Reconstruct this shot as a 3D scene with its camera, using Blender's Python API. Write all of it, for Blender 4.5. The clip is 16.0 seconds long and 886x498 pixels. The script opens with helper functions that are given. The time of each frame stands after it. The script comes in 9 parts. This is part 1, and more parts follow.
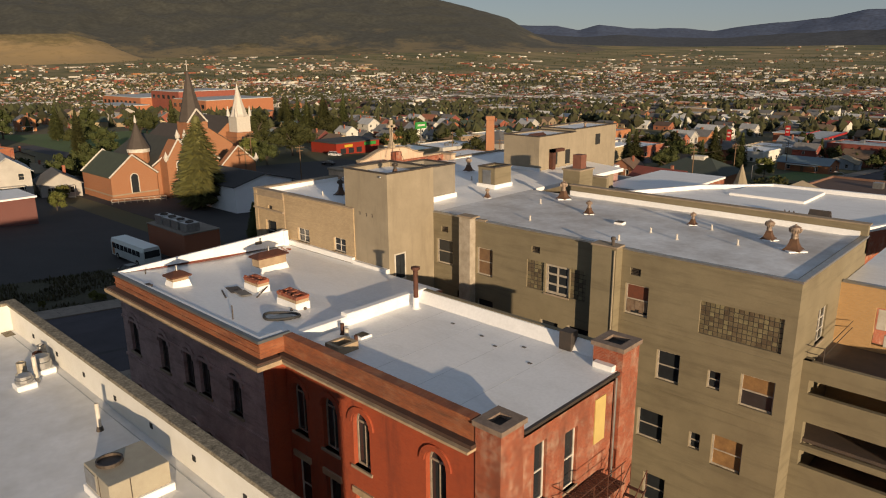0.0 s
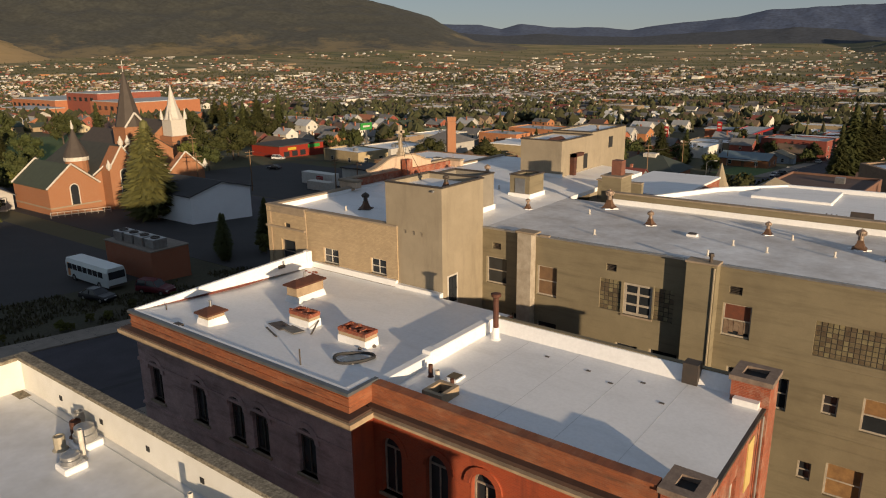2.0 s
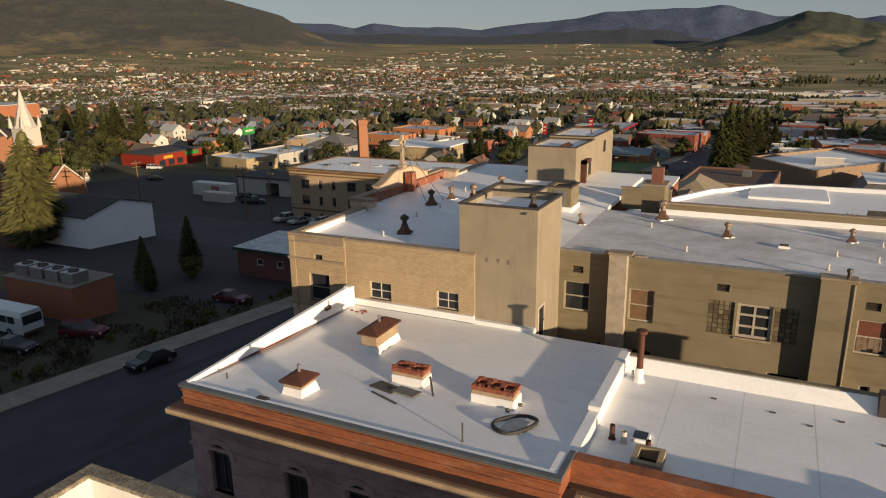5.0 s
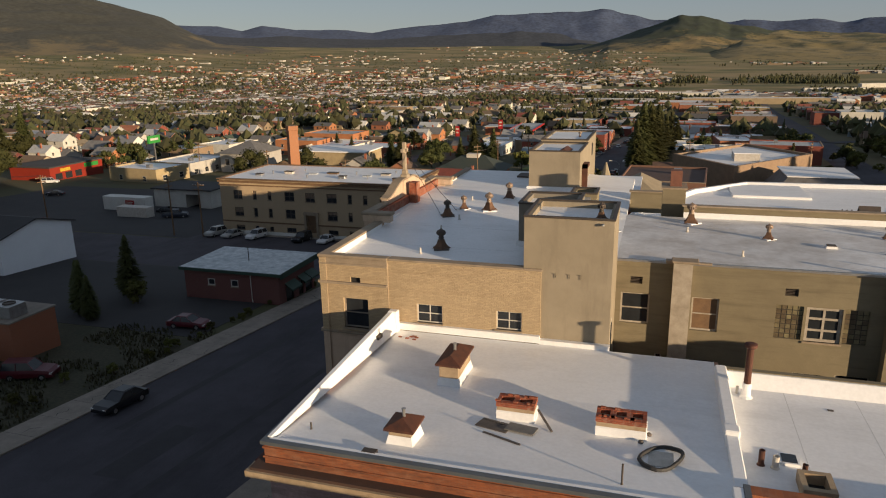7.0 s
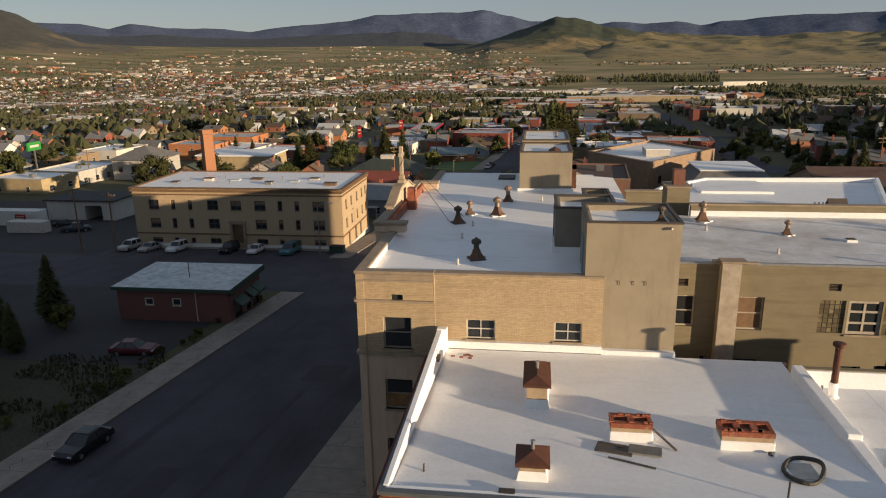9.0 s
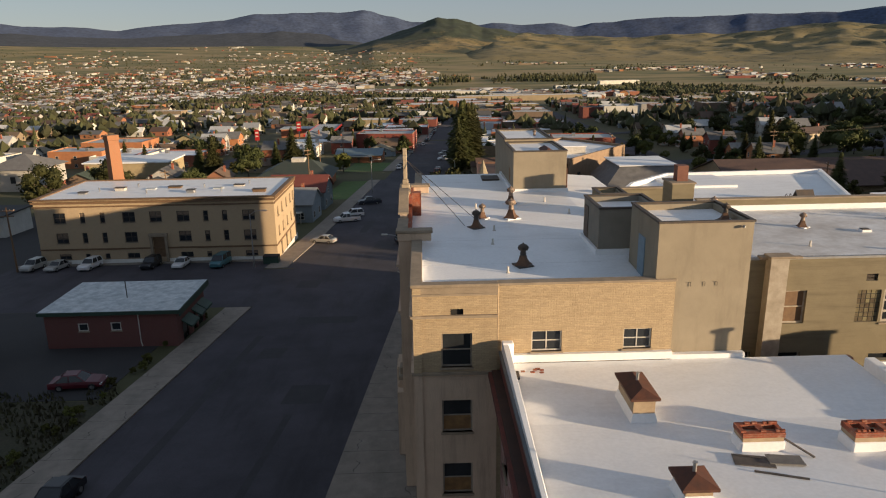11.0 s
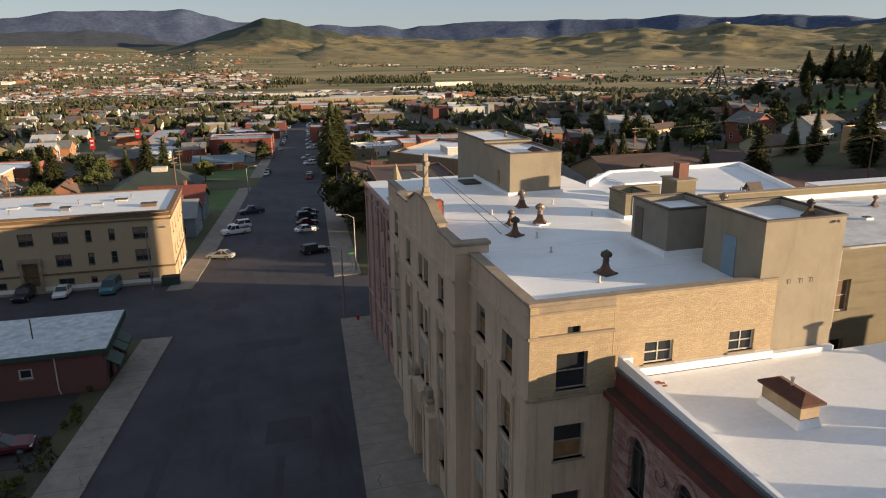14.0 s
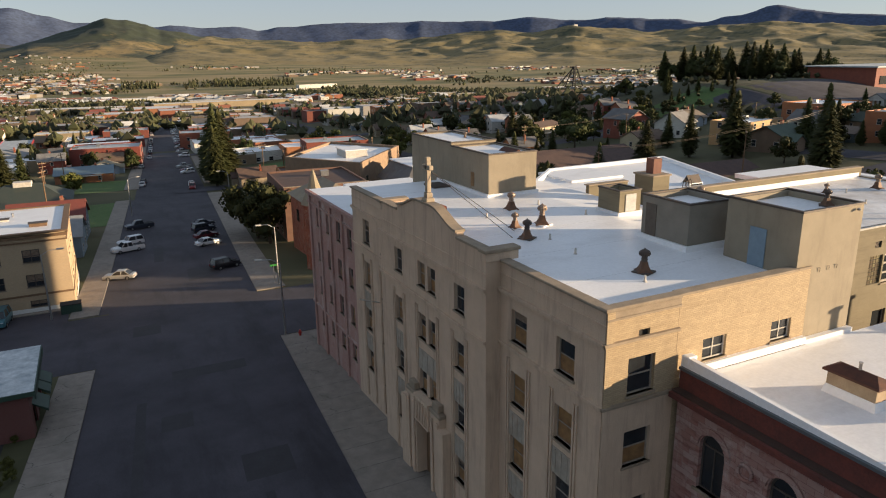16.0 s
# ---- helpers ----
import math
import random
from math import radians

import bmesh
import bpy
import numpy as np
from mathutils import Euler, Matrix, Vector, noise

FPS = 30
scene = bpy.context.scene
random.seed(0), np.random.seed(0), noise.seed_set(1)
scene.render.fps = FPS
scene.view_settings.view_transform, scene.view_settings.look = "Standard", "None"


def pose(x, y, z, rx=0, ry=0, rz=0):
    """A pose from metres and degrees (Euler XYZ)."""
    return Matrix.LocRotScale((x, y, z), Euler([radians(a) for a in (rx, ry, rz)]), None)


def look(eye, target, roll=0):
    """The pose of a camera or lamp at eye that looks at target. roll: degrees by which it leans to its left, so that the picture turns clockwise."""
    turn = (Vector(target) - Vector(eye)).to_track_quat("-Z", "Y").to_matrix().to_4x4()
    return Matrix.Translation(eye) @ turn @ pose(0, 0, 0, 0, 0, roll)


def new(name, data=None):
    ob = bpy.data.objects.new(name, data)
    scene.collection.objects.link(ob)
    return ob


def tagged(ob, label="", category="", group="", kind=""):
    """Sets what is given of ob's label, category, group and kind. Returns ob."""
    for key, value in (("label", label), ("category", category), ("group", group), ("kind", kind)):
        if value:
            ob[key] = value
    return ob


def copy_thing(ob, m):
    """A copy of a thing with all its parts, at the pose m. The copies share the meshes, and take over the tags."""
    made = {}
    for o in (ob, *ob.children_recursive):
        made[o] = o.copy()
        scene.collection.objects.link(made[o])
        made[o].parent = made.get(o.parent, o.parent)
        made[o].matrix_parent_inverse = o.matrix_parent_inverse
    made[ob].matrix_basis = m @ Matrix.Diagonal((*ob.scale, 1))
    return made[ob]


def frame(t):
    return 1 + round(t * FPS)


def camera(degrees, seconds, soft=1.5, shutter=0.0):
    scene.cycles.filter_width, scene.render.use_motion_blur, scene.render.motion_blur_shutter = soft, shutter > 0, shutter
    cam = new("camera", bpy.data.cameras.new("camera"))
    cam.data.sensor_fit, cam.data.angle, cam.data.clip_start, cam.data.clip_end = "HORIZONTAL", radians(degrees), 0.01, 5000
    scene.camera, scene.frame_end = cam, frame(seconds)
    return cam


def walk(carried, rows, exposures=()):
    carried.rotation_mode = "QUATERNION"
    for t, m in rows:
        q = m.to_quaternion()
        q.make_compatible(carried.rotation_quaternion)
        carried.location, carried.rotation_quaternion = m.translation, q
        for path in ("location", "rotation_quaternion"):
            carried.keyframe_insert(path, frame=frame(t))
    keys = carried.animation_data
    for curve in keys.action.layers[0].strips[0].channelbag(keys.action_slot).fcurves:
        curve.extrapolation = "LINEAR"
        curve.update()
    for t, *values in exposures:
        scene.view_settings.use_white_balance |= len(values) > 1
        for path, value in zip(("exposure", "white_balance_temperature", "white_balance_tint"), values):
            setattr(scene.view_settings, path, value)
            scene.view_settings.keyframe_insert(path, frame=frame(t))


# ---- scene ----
cam = camera(64.9, 16.0, soft=1.1)
PATH = [
    (0, (50.171, -31.136, 25.749), (48.845, -29.735, 25.222), -0.5),
    (0.5, (47.814, -31.615, 25.766), (46.526, -30.179, 25.239), -0.5),
    (1, (45.428, -32.03, 25.811), (44.178, -30.562, 25.282), -0.6),
    (1.5, (43.102, -32.467, 25.899), (41.891, -30.967, 25.368), -0.7),
    (2, (40.742, -32.875, 25.937), (39.571, -31.343, 25.405), -0.7),
    (2.5, (38.449, -33.257, 26.022), (37.32, -31.695, 25.489), -0.8),
    (3, (36.112, -33.603, 26.071), (35.029, -32.009, 25.536), -0.8),
    (3.5, (33.796, -33.844, 26.118), (32.768, -32.214, 25.583), -0.8),
    (4, (31.409, -34.099, 26.195), (30.443, -32.433, 25.657), -0.8),
    (6.5, (19.623, -34.795, 26.303), (18.984, -32.977, 25.77), -0.9),
    (7, (17.372, -34.736, 26.352), (16.8, -32.896, 25.817), -1.0),
    (7.5, (15.091, -34.667, 26.357), (14.595, -32.805, 25.821), -0.9),
    (8, (12.826, -34.51, 26.393), (12.41, -32.629, 25.855), -0.9),
    (8.5, (10.66, -34.295, 26.396), (10.319, -32.399, 25.857), -0.8),
    (9, (8.535, -33.998, 26.39), (8.27, -32.091, 25.85), -0.9),
    (11.5, (-2.146, -31.02, 26.2), (-2.021, -29.1, 25.656), -0.8),
    (12, (-4.131, -30.284, 26.189), (-3.932, -28.37, 25.645), -0.7),
    (12.5, (-6.115, -29.419, 26.136), (-5.84, -27.514, 25.592), -0.6),
    (13, (-8.004, -28.458, 26.093), (-7.655, -26.565, 25.549), -0.6),
    (13.5, (-9.88, -27.493, 26.102), (-9.457, -25.616, 25.556), -0.7),
    (14, (-11.739, -26.475, 26.046), (-11.239, -24.617, 25.502), -0.6),
    (14.5, (-13.581, -25.382, 25.988), (-13.0, -23.547, 25.446), -0.5),
    (15, (-15.404, -24.192, 25.961), (-14.734, -22.386, 25.419), -0.6),
    (15.5, (-17.126, -22.894, 25.943), (-16.367, -21.126, 25.4), -0.7),
    (16, (-18.882, -21.602, 25.955), (-18.035, -19.874, 25.411), -0.8),
]
EXPOSURES = [(0, 0.36), (4, 0.44), (8, 0.56), (11, 0.8), (13, 1.02), (16, 1.24)]
walk(cam, [(t, look(eye, target, roll)) for t, eye, target, roll in PATH], EXPOSURES)

# ---- light ----
SUN_AZ, SUN_EL = math.atan2(0.898, -0.44), radians(7.5)
sun_way = Vector((-0.898, 0.44, -math.tan(SUN_EL)))
world = bpy.data.worlds.new("evening_sky")
scene.world = world
world.use_nodes = True
wn = world.node_tree
sky = wn.nodes.new("ShaderNodeTexSky")
sky.sky_type, sky.sun_disc = "NISHITA", False
sky.sun_elevation, sky.sun_rotation = SUN_EL, SUN_AZ
sky.altitude, sky.dust_density, sky.air_density = 1700, 0.6, 1.0
wn.nodes["Background"].inputs["Strength"].default_value = 0.05
calm = wn.nodes.new("ShaderNodeHueSaturation")  # a thin veil of cloud takes the colour out of the sky
calm.inputs["Saturation"].default_value = 0.8
wn.links.new(sky.outputs[0], calm.inputs["Color"])
veil = wn.nodes.new("ShaderNodeMixRGB")
veil.inputs[0].default_value, veil.inputs[2].default_value = 0.55, (3.9, 4.6, 5.8, 1)
wn.links.new(calm.outputs[0], veil.inputs[1])
wn.links.new(veil.outputs[0], wn.nodes["Background"].inputs[0])
sun = new("sun", bpy.data.lights.new("sun", "SUN"))
sun.data.energy, sun.data.angle, sun.data.color = 5.0, radians(0.6), (1.0, 0.76, 0.5)
sun.matrix_world = look((60, -40, 60), Vector((60, -40, 60)) + sun_way)


# ---- materials ----
MATS = {}


def mat(name, color, color2=None, scale=3.0, amount=0.5, rough=0.8, metal=0.0, bump=0.15, grain=40.0, random_by="", spread=0.12):
    """A weathered surface: two colours mixed by broad stains, fine grain in colour and relief, and a shift of value from piece to piece."""
    if name in MATS:
        return MATS[name]
    m = bpy.data.materials.new(name)
    m.use_nodes = True
    t = m.node_tree
    b = t.nodes["Principled BSDF"]
    b.inputs["Roughness"].default_value, b.inputs["Metallic"].default_value = rough, metal
    geo = t.nodes.new("ShaderNodeTexCoord")
    broad = t.nodes.new("ShaderNodeTexNoise")
    broad.inputs["Scale"].default_value, broad.inputs["Detail"].default_value, broad.inputs["Roughness"].default_value = 1.0 / scale, 6, 0.65
    t.links.new(geo.outputs["Object"], broad.inputs["Vector"])
    ramp = t.nodes.new("ShaderNodeValToRGB")
    ramp.color_ramp.elements[0].position, ramp.color_ramp.elements[1].position = 0.5 - 0.22, 0.5 + 0.22
    t.links.new(broad.outputs["Fac"], ramp.inputs[0])
    mix = t.nodes.new("ShaderNodeMixRGB")
    c2 = color2 or tuple(v * 0.72 for v in color)
    mix.inputs[1].default_value, mix.inputs[2].default_value = (*color, 1), tuple([a + (c - a) * amount * 2 if amount < 0.5 else c for a, c in zip(color, c2)]) + (1,)
    t.links.new(ramp.outputs[0], mix.inputs[0])
    fine = t.nodes.new("ShaderNodeTexNoise")
    fine.inputs["Scale"].default_value, fine.inputs["Detail"].default_value = grain, 3
    t.links.new(geo.outputs["Object"], fine.inputs["Vector"])
    hsv = t.nodes.new("ShaderNodeHueSaturation")
    val = t.nodes.new("ShaderNodeMapRange")
    val.inputs[1].default_value, val.inputs[2].default_value, val.inputs[3].default_value, val.inputs[4].default_value = 0.3, 0.7, 1 - spread, 1 + spread
    t.links.new(fine.outputs["Fac"], val.inputs[0])
    last = val.outputs[0]
    if random_by:
        node = t.nodes.new("ShaderNodeObjectInfo" if random_by == "object" else "ShaderNodeNewGeometry")
        out = node.outputs["Random" if random_by == "object" else "Random Per Island"]
        r = t.nodes.new("ShaderNodeMapRange")
        r.inputs[3].default_value, r.inputs[4].default_value = 0.62, 1.3
        t.links.new(out, r.inputs[0])
        mul = t.nodes.new("ShaderNodeMath")
        mul.operation = "MULTIPLY"
        t.links.new(last, mul.inputs[0]), t.links.new(r.outputs[0], mul.inputs[1])
        last = mul.outputs[0]
        h = t.nodes.new("ShaderNodeMapRange")
        h.inputs[3].default_value, h.inputs[4].default_value = 0.48, 0.52
        t.links.new(out, h.inputs[0]), t.links.new(h.outputs[0], hsv.inputs["Hue"])
    t.links.new(last, hsv.inputs["Value"])
    t.links.new(mix.outputs[0], hsv.inputs["Color"])
    t.links.new(hsv.outputs[0], b.inputs["Base Color"])
    if bump:
        bp = t.nodes.new("ShaderNodeBump")
        bp.inputs["Strength"].default_value, bp.inputs["Distance"].default_value = bump, 0.02
        t.links.new(fine.outputs["Fac"], bp.inputs["Height"])
        t.links.new(bp.outputs[0], b.inputs["Normal"])
    MATS[name] = m
    return m


def masonry(name, brick1, brick2, mortar, course=0.075, length=0.22, worn=0.35, rough=0.85, stain=None):
    """Brickwork at real size on walls that face along x or y, with stains over it."""
    if name in MATS:
        return MATS[name]
    m = mat(name, brick1, stain or brick2, scale=2.5, amount=worn, rough=rough, bump=0.0)
    t = m.node_tree
    b = t.nodes["Principled BSDF"]
    old = b.inputs["Base Color"].links[0].from_socket
    geo, nor = t.nodes.new("ShaderNodeTexCoord"), t.nodes.new("ShaderNodeNewGeometry")
    sp, sn, cb = t.nodes.new("ShaderNodeSeparateXYZ"), t.nodes.new("ShaderNodeSeparateXYZ"), t.nodes.new("ShaderNodeCombineXYZ")
    t.links.new(geo.outputs["Object"], sp.inputs[0]), t.links.new(nor.outputs["True Normal"], sn.inputs[0])
    side = t.nodes.new("ShaderNodeMath")
    side.operation = "ABSOLUTE"
    t.links.new(sn.outputs[0], side.inputs[0])
    pick = t.nodes.new("ShaderNodeMix")
    t.links.new(side.outputs[0], pick.inputs["Factor"]), t.links.new(sp.outputs[0], pick.inputs["A"]), t.links.new(sp.outputs[1], pick.inputs["B"])
    t.links.new(pick.outputs["Result"], cb.inputs[0]), t.links.new(sp.outputs[2], cb.inputs[1])
    br = t.nodes.new("ShaderNodeTexBrick")
    br.inputs["Scale"].default_value, br.inputs["Brick Width"].default_value, br.inputs["Row Height"].default_value = 1.0, length, course
    br.inputs["Mortar Size"].default_value, br.inputs["Mortar Smooth"].default_value = 0.008, 0.3
    br.inputs["Color1"].default_value, br.inputs["Color2"].default_value, br.inputs["Mortar"].default_value = (*brick1, 1), (*brick2, 1), (*mortar, 1)
    t.links.new(cb.outputs[0], br.inputs["Vector"])
    mix = t.nodes.new("ShaderNodeMixRGB")
    mix.inputs[0].default_value = worn
    t.links.new(br.outputs["Color"], mix.inputs[1]), t.links.new(old, mix.inputs[2])
    t.links.new(mix.outputs[0], b.inputs["Base Color"])
    bp = t.nodes.new("ShaderNodeBump")
    bp.inputs["Strength"].default_value, bp.inputs["Distance"].default_value, bp.invert = 0.6, 0.012, True
    t.links.new(br.outputs["Fac"], bp.inputs["Height"]), t.links.new(bp.outputs[0], b.inputs["Normal"])
    return m


tan_brick = masonry("tan_brick", (0.45, 0.34, 0.205), (0.345, 0.26, 0.158), (0.24, 0.165, 0.1), course=0.09, length=0.26, worn=0.25)
tower_stucco = mat("tower_stucco", (0.31, 0.26, 0.185), (0.24, 0.2, 0.14), scale=1.6, amount=0.5, rough=0.9, grain=30, bump=0.06, spread=0.06)
stucco = mat("stucco", (0.225, 0.19, 0.12), (0.165, 0.136, 0.085), scale=2.2, amount=0.5, rough=0.9, grain=30, bump=0.06, spread=0.06)
facade_stone = mat("facade_stone", (0.6, 0.448, 0.32), (0.475, 0.352, 0.25), scale=1.6, rough=0.85, grain=20)
coping = mat("coping", (0.33, 0.26, 0.185), (0.21, 0.165, 0.115), scale=0.8, rough=0.9)
red_brick = masonry("red_brick", (0.37, 0.068, 0.021), (0.27, 0.045, 0.016), (0.3, 0.1, 0.05), stain=(0.17, 0.035, 0.018))
raw_brick = masonry("raw_brick", (0.34, 0.08, 0.032), (0.19, 0.042, 0.02), (0.3, 0.2, 0.14), worn=0.25, stain=(0.11, 0.035, 0.02))
sandstone = mat("sandstone", (0.5, 0.355, 0.34), (0.31, 0.215, 0.205), scale=0.9, rough=0.9, grain=14, bump=0.4)
buff = mat("buff", (0.43, 0.33, 0.215), (0.26, 0.185, 0.115), scale=0.7, rough=0.9)
white_roof = mat("white_roof", (0.84, 0.84, 0.84), (0.75, 0.75, 0.745), scale=2.5, amount=0.35, rough=0.42, grain=6, bump=0.05, spread=0.04)
faint_seam = mat("faint_seam", (0.66, 0.66, 0.655), (0.58, 0.58, 0.57), scale=0.8, rough=0.6)
grey_roof = mat("grey_roof", (0.3, 0.33, 0.34), (0.5, 0.52, 0.52), scale=2.5, amount=0.6, rough=0.7)
concrete = mat("concrete", (0.28, 0.24, 0.2), (0.19, 0.16, 0.13), scale=1.2, rough=0.9)
asphalt = mat("asphalt", (0.03, 0.027, 0.034), (0.067, 0.061, 0.073), scale=7, rough=0.9, grain=12, spread=0.2)
earth = mat("earth", (0.12, 0.105, 0.055), (0.07, 0.085, 0.03), scale=14, rough=0.95, grain=2.5, spread=0.35)
old_asphalt = mat("old_asphalt", (0.024, 0.023, 0.025), (0.036, 0.034, 0.034), scale=5, rough=0.9, grain=12, spread=0.2)
worn_brick = masonry("worn_brick", (0.34, 0.1, 0.033), (0.2, 0.06, 0.028), (0.24, 0.12, 0.07), worn=0.5, stain=(0.06, 0.032, 0.022))
rust = mat("rust", (0.125, 0.045, 0.025), (0.065, 0.03, 0.022), scale=0.4, rough=0.75, metal=0.3)
dark_metal = mat("dark_metal", (0.07, 0.065, 0.06), (0.12, 0.09, 0.07), scale=0.5, rough=0.6, metal=0.6)
galvanised = mat("galvanised", (0.45, 0.46, 0.46), (0.32, 0.3, 0.28), scale=0.4, rough=0.4, metal=0.8)
wood_white = mat("wood_white", (0.6, 0.57, 0.52), (0.4, 0.36, 0.3), scale=0.5, rough=0.7)
wood_brown = mat("wood_brown", (0.2, 0.12, 0.06), (0.12, 0.07, 0.04), scale=0.6, rough=0.8)
# near-black stands in for unlit rooms, flues and holes; also colours joints and lids
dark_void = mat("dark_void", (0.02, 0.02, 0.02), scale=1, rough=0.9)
glass = mat("glass", (0.03, 0.035, 0.04), (0.02, 0.022, 0.025), scale=1, rough=0.08, bump=0.02)


def streaks(m, dark, size=(0.5, 0.5, 5.0), amount=0.5):
    """Long faint stains drawn out along the wall, over what the material has already."""
    t = m.node_tree
    b = t.nodes["Principled BSDF"]
    old = b.inputs["Base Color"].links[0].from_socket
    tc, mp, no, ra, mx = (t.nodes.new("ShaderNode" + k) for k in ("TexCoord", "Mapping", "TexNoise", "ValToRGB", "MixRGB"))
    mp.inputs["Scale"].default_value = size
    no.inputs["Scale"].default_value, no.inputs["Detail"].default_value, no.inputs["Roughness"].default_value = 0.6, 7, 0.7
    ra.color_ramp.elements[0].position, ra.color_ramp.elements[1].position = 0.5, 0.72
    ra.color_ramp.elements[1].color = (amount, amount, amount, 1)
    t.links.new(tc.outputs["Object"], mp.inputs[0]), t.links.new(mp.outputs[0], no.inputs["Vector"]), t.links.new(no.outputs["Fac"], ra.inputs[0])
    mx.inputs[2].default_value = (*dark, 1)
    t.links.new(ra.outputs[0], mx.inputs[0]), t.links.new(old, mx.inputs[1]), t.links.new(mx.outputs[0], b.inputs["Base Color"])


streaks(tower_stucco, (0.2, 0.165, 0.115), (2.0, 2.0, 0.4), 0.7)
streaks(stucco, (0.12, 0.1, 0.062), (0.35, 0.35, 4.0), 0.75)
streaks(facade_stone, (0.25, 0.18, 0.135), (3.0, 3.0, 0.3), 0.6)
streaks(tan_brick, (0.24, 0.165, 0.095), (0.3, 0.3, 7.0), 0.38)
streaks(tan_brick, (0.2, 0.14, 0.085), (1.6, 1.6, 0.3), 0.22)
streaks(worn_brick, (0.05, 0.028, 0.02), (0.5, 0.5, 5.0), 0.75)
streaks(worn_brick, (0.42, 0.26, 0.16), (1.2, 1.2, 3.0), 0.35)
streaks(red_brick, (0.12, 0.03, 0.018), (2.0, 2.0, 0.3), 0.7)
streaks(raw_brick, (0.45, 0.36, 0.27), (2.6, 2.6, 2.0), 0.65)
streaks(raw_brick, (0.07, 0.025, 0.016), (1.5, 1.5, 0.5), 0.6)
streaks(white_roof, (0.5, 0.49, 0.47), (0.35, 0.9, 1.0), 0.35)
streaks(asphalt, (0.02, 0.018, 0.022), (0.5, 0.06, 1.0), 0.8)
streaks(concrete, (0.14, 0.125, 0.1), (0.6, 0.3, 1.0), 0.7)
streaks(sandstone, (0.12, 0.085, 0.085), (0.5, 0.5, 3.0), 0.8)


# ---- builders ----
ORIGIN = {}


def thing(name, at, label, category, group="", kind="", turn=0.0, local=False):
    """A top-level thing: an Empty at its base. Its parts are given in world places, or, where local, in its own."""
    ob = new(name)
    ob.matrix_world = pose(*at, 0, 0, turn)
    ORIGIN[ob] = Vector() if local else Vector(at)
    return tagged(ob, label, category, group, kind)


def mesh_of(name, bm, material):
    me = bpy.data.meshes.new(name)
    bm.to_mesh(me)
    bm.free()
    for m in material if isinstance(material, (list, tuple)) else [material]:
        me.materials.append(m)
    return me


def part(name, bm, material, parent, label="", kind=""):
    """One mesh under a thing or under a part of it."""
    off = ORIGIN.get(parent, Vector())
    if off.length:
        bmesh.ops.translate(bm, verts=bm.verts, vec=-off)
    ob = new(name, mesh_of(name, bm, material))
    ob.parent = parent
    ORIGIN[ob] = off
    return tagged(ob, label, "", "", kind)


def solo(name, bm, material, label, category, group="", kind=""):
    """A thing of one mesh, in world places."""
    return tagged(new(name, mesh_of(name, bm, material)), label, category, group, kind)


def box(bm, x0, x1, y0, y1, z0, z1, mi=0):
    v = [bm.verts.new(p) for p in ((x0, y0, z0), (x1, y0, z0), (x1, y1, z0), (x0, y1, z0), (x0, y0, z1), (x1, y0, z1), (x1, y1, z1), (x0, y1, z1))]
    for q in ((3, 2, 1, 0), (4, 5, 6, 7), (0, 1, 5, 4), (1, 2, 6, 5), (2, 3, 7, 6), (3, 0, 4, 7)):
        bm.faces.new([v[k] for k in q]).material_index = mi
    return v


def boxes(*rows):
    bm = bmesh.new()
    for r in rows:
        box(bm, *r)
    return bm


def bevelled(bm, width, segments=1):
    bmesh.ops.bevel(bm, geom=bm.edges[:], offset=width, segments=segments, affect="EDGES", profile=0.6)
    return bm


def prism(bm, pts, z0, z1, mi=0):
    """A column over a polygon given anticlockwise."""
    lo, hi = [bm.verts.new((x, y, z0)) for x, y in pts], [bm.verts.new((x, y, z1)) for x, y in pts]
    bm.faces.new(lo[::-1]).material_index = mi
    bm.faces.new(hi).material_index = mi
    n = len(pts)
    for k in range(n):
        bm.faces.new((lo[k], lo[(k + 1) % n], hi[(k + 1) % n], hi[k])).material_index = mi


def lathe(bm, x, y, rings, n=12, mi=0, cap=True):
    """A turned body: rings of (radius, z)."""
    rows = [[bm.verts.new((x + r * math.cos(2 * math.pi * k / n), y + r * math.sin(2 * math.pi * k / n), z)) for k in range(n)] for r, z in rings]
    for a, b in zip(rows, rows[1:]):
        for k in range(n):
            bm.faces.new((a[k], a[(k + 1) % n], b[(k + 1) % n], b[k])).material_index = mi
    if cap:
        bm.faces.new(rows[0][::-1]).material_index = mi
        bm.faces.new(rows[-1]).material_index = mi


def rod(bm, a, b, r, n=6, mi=0):
    a, b = Vector(a), Vector(b)
    q = (b - a).to_track_quat("Z", "Y")
    ring = [q @ Vector((r * math.cos(2 * math.pi * k / n), r * math.sin(2 * math.pi * k / n), 0)) for k in range(n)]
    lo, hi = [bm.verts.new(a + p) for p in ring], [bm.verts.new(b + p) for p in ring]
    for k in range(n):
        bm.faces.new((lo[k], lo[(k + 1) % n], hi[(k + 1) % n], hi[k])).material_index = mi
    bm.faces.new(lo[::-1]).material_index = mi
    bm.faces.new(hi).material_index = mi


def uvbox(bm, face, front, u0, u1, z0, z1, d0, d1, mi=0):
    """A box on a wall. face: -x, +x, -y or +y, the way the wall looks; u along the wall; d0, d1: depth behind its front (minus: before it)."""
    sign = -1 if face[0] == "-" else 1
    a, b = sorted((front - sign * d0, front - sign * d1))
    return box(bm, a, b, u0, u1, z0, z1, mi) if face[1] == "x" else box(bm, u0, u1, a, b, z0, z1, mi)


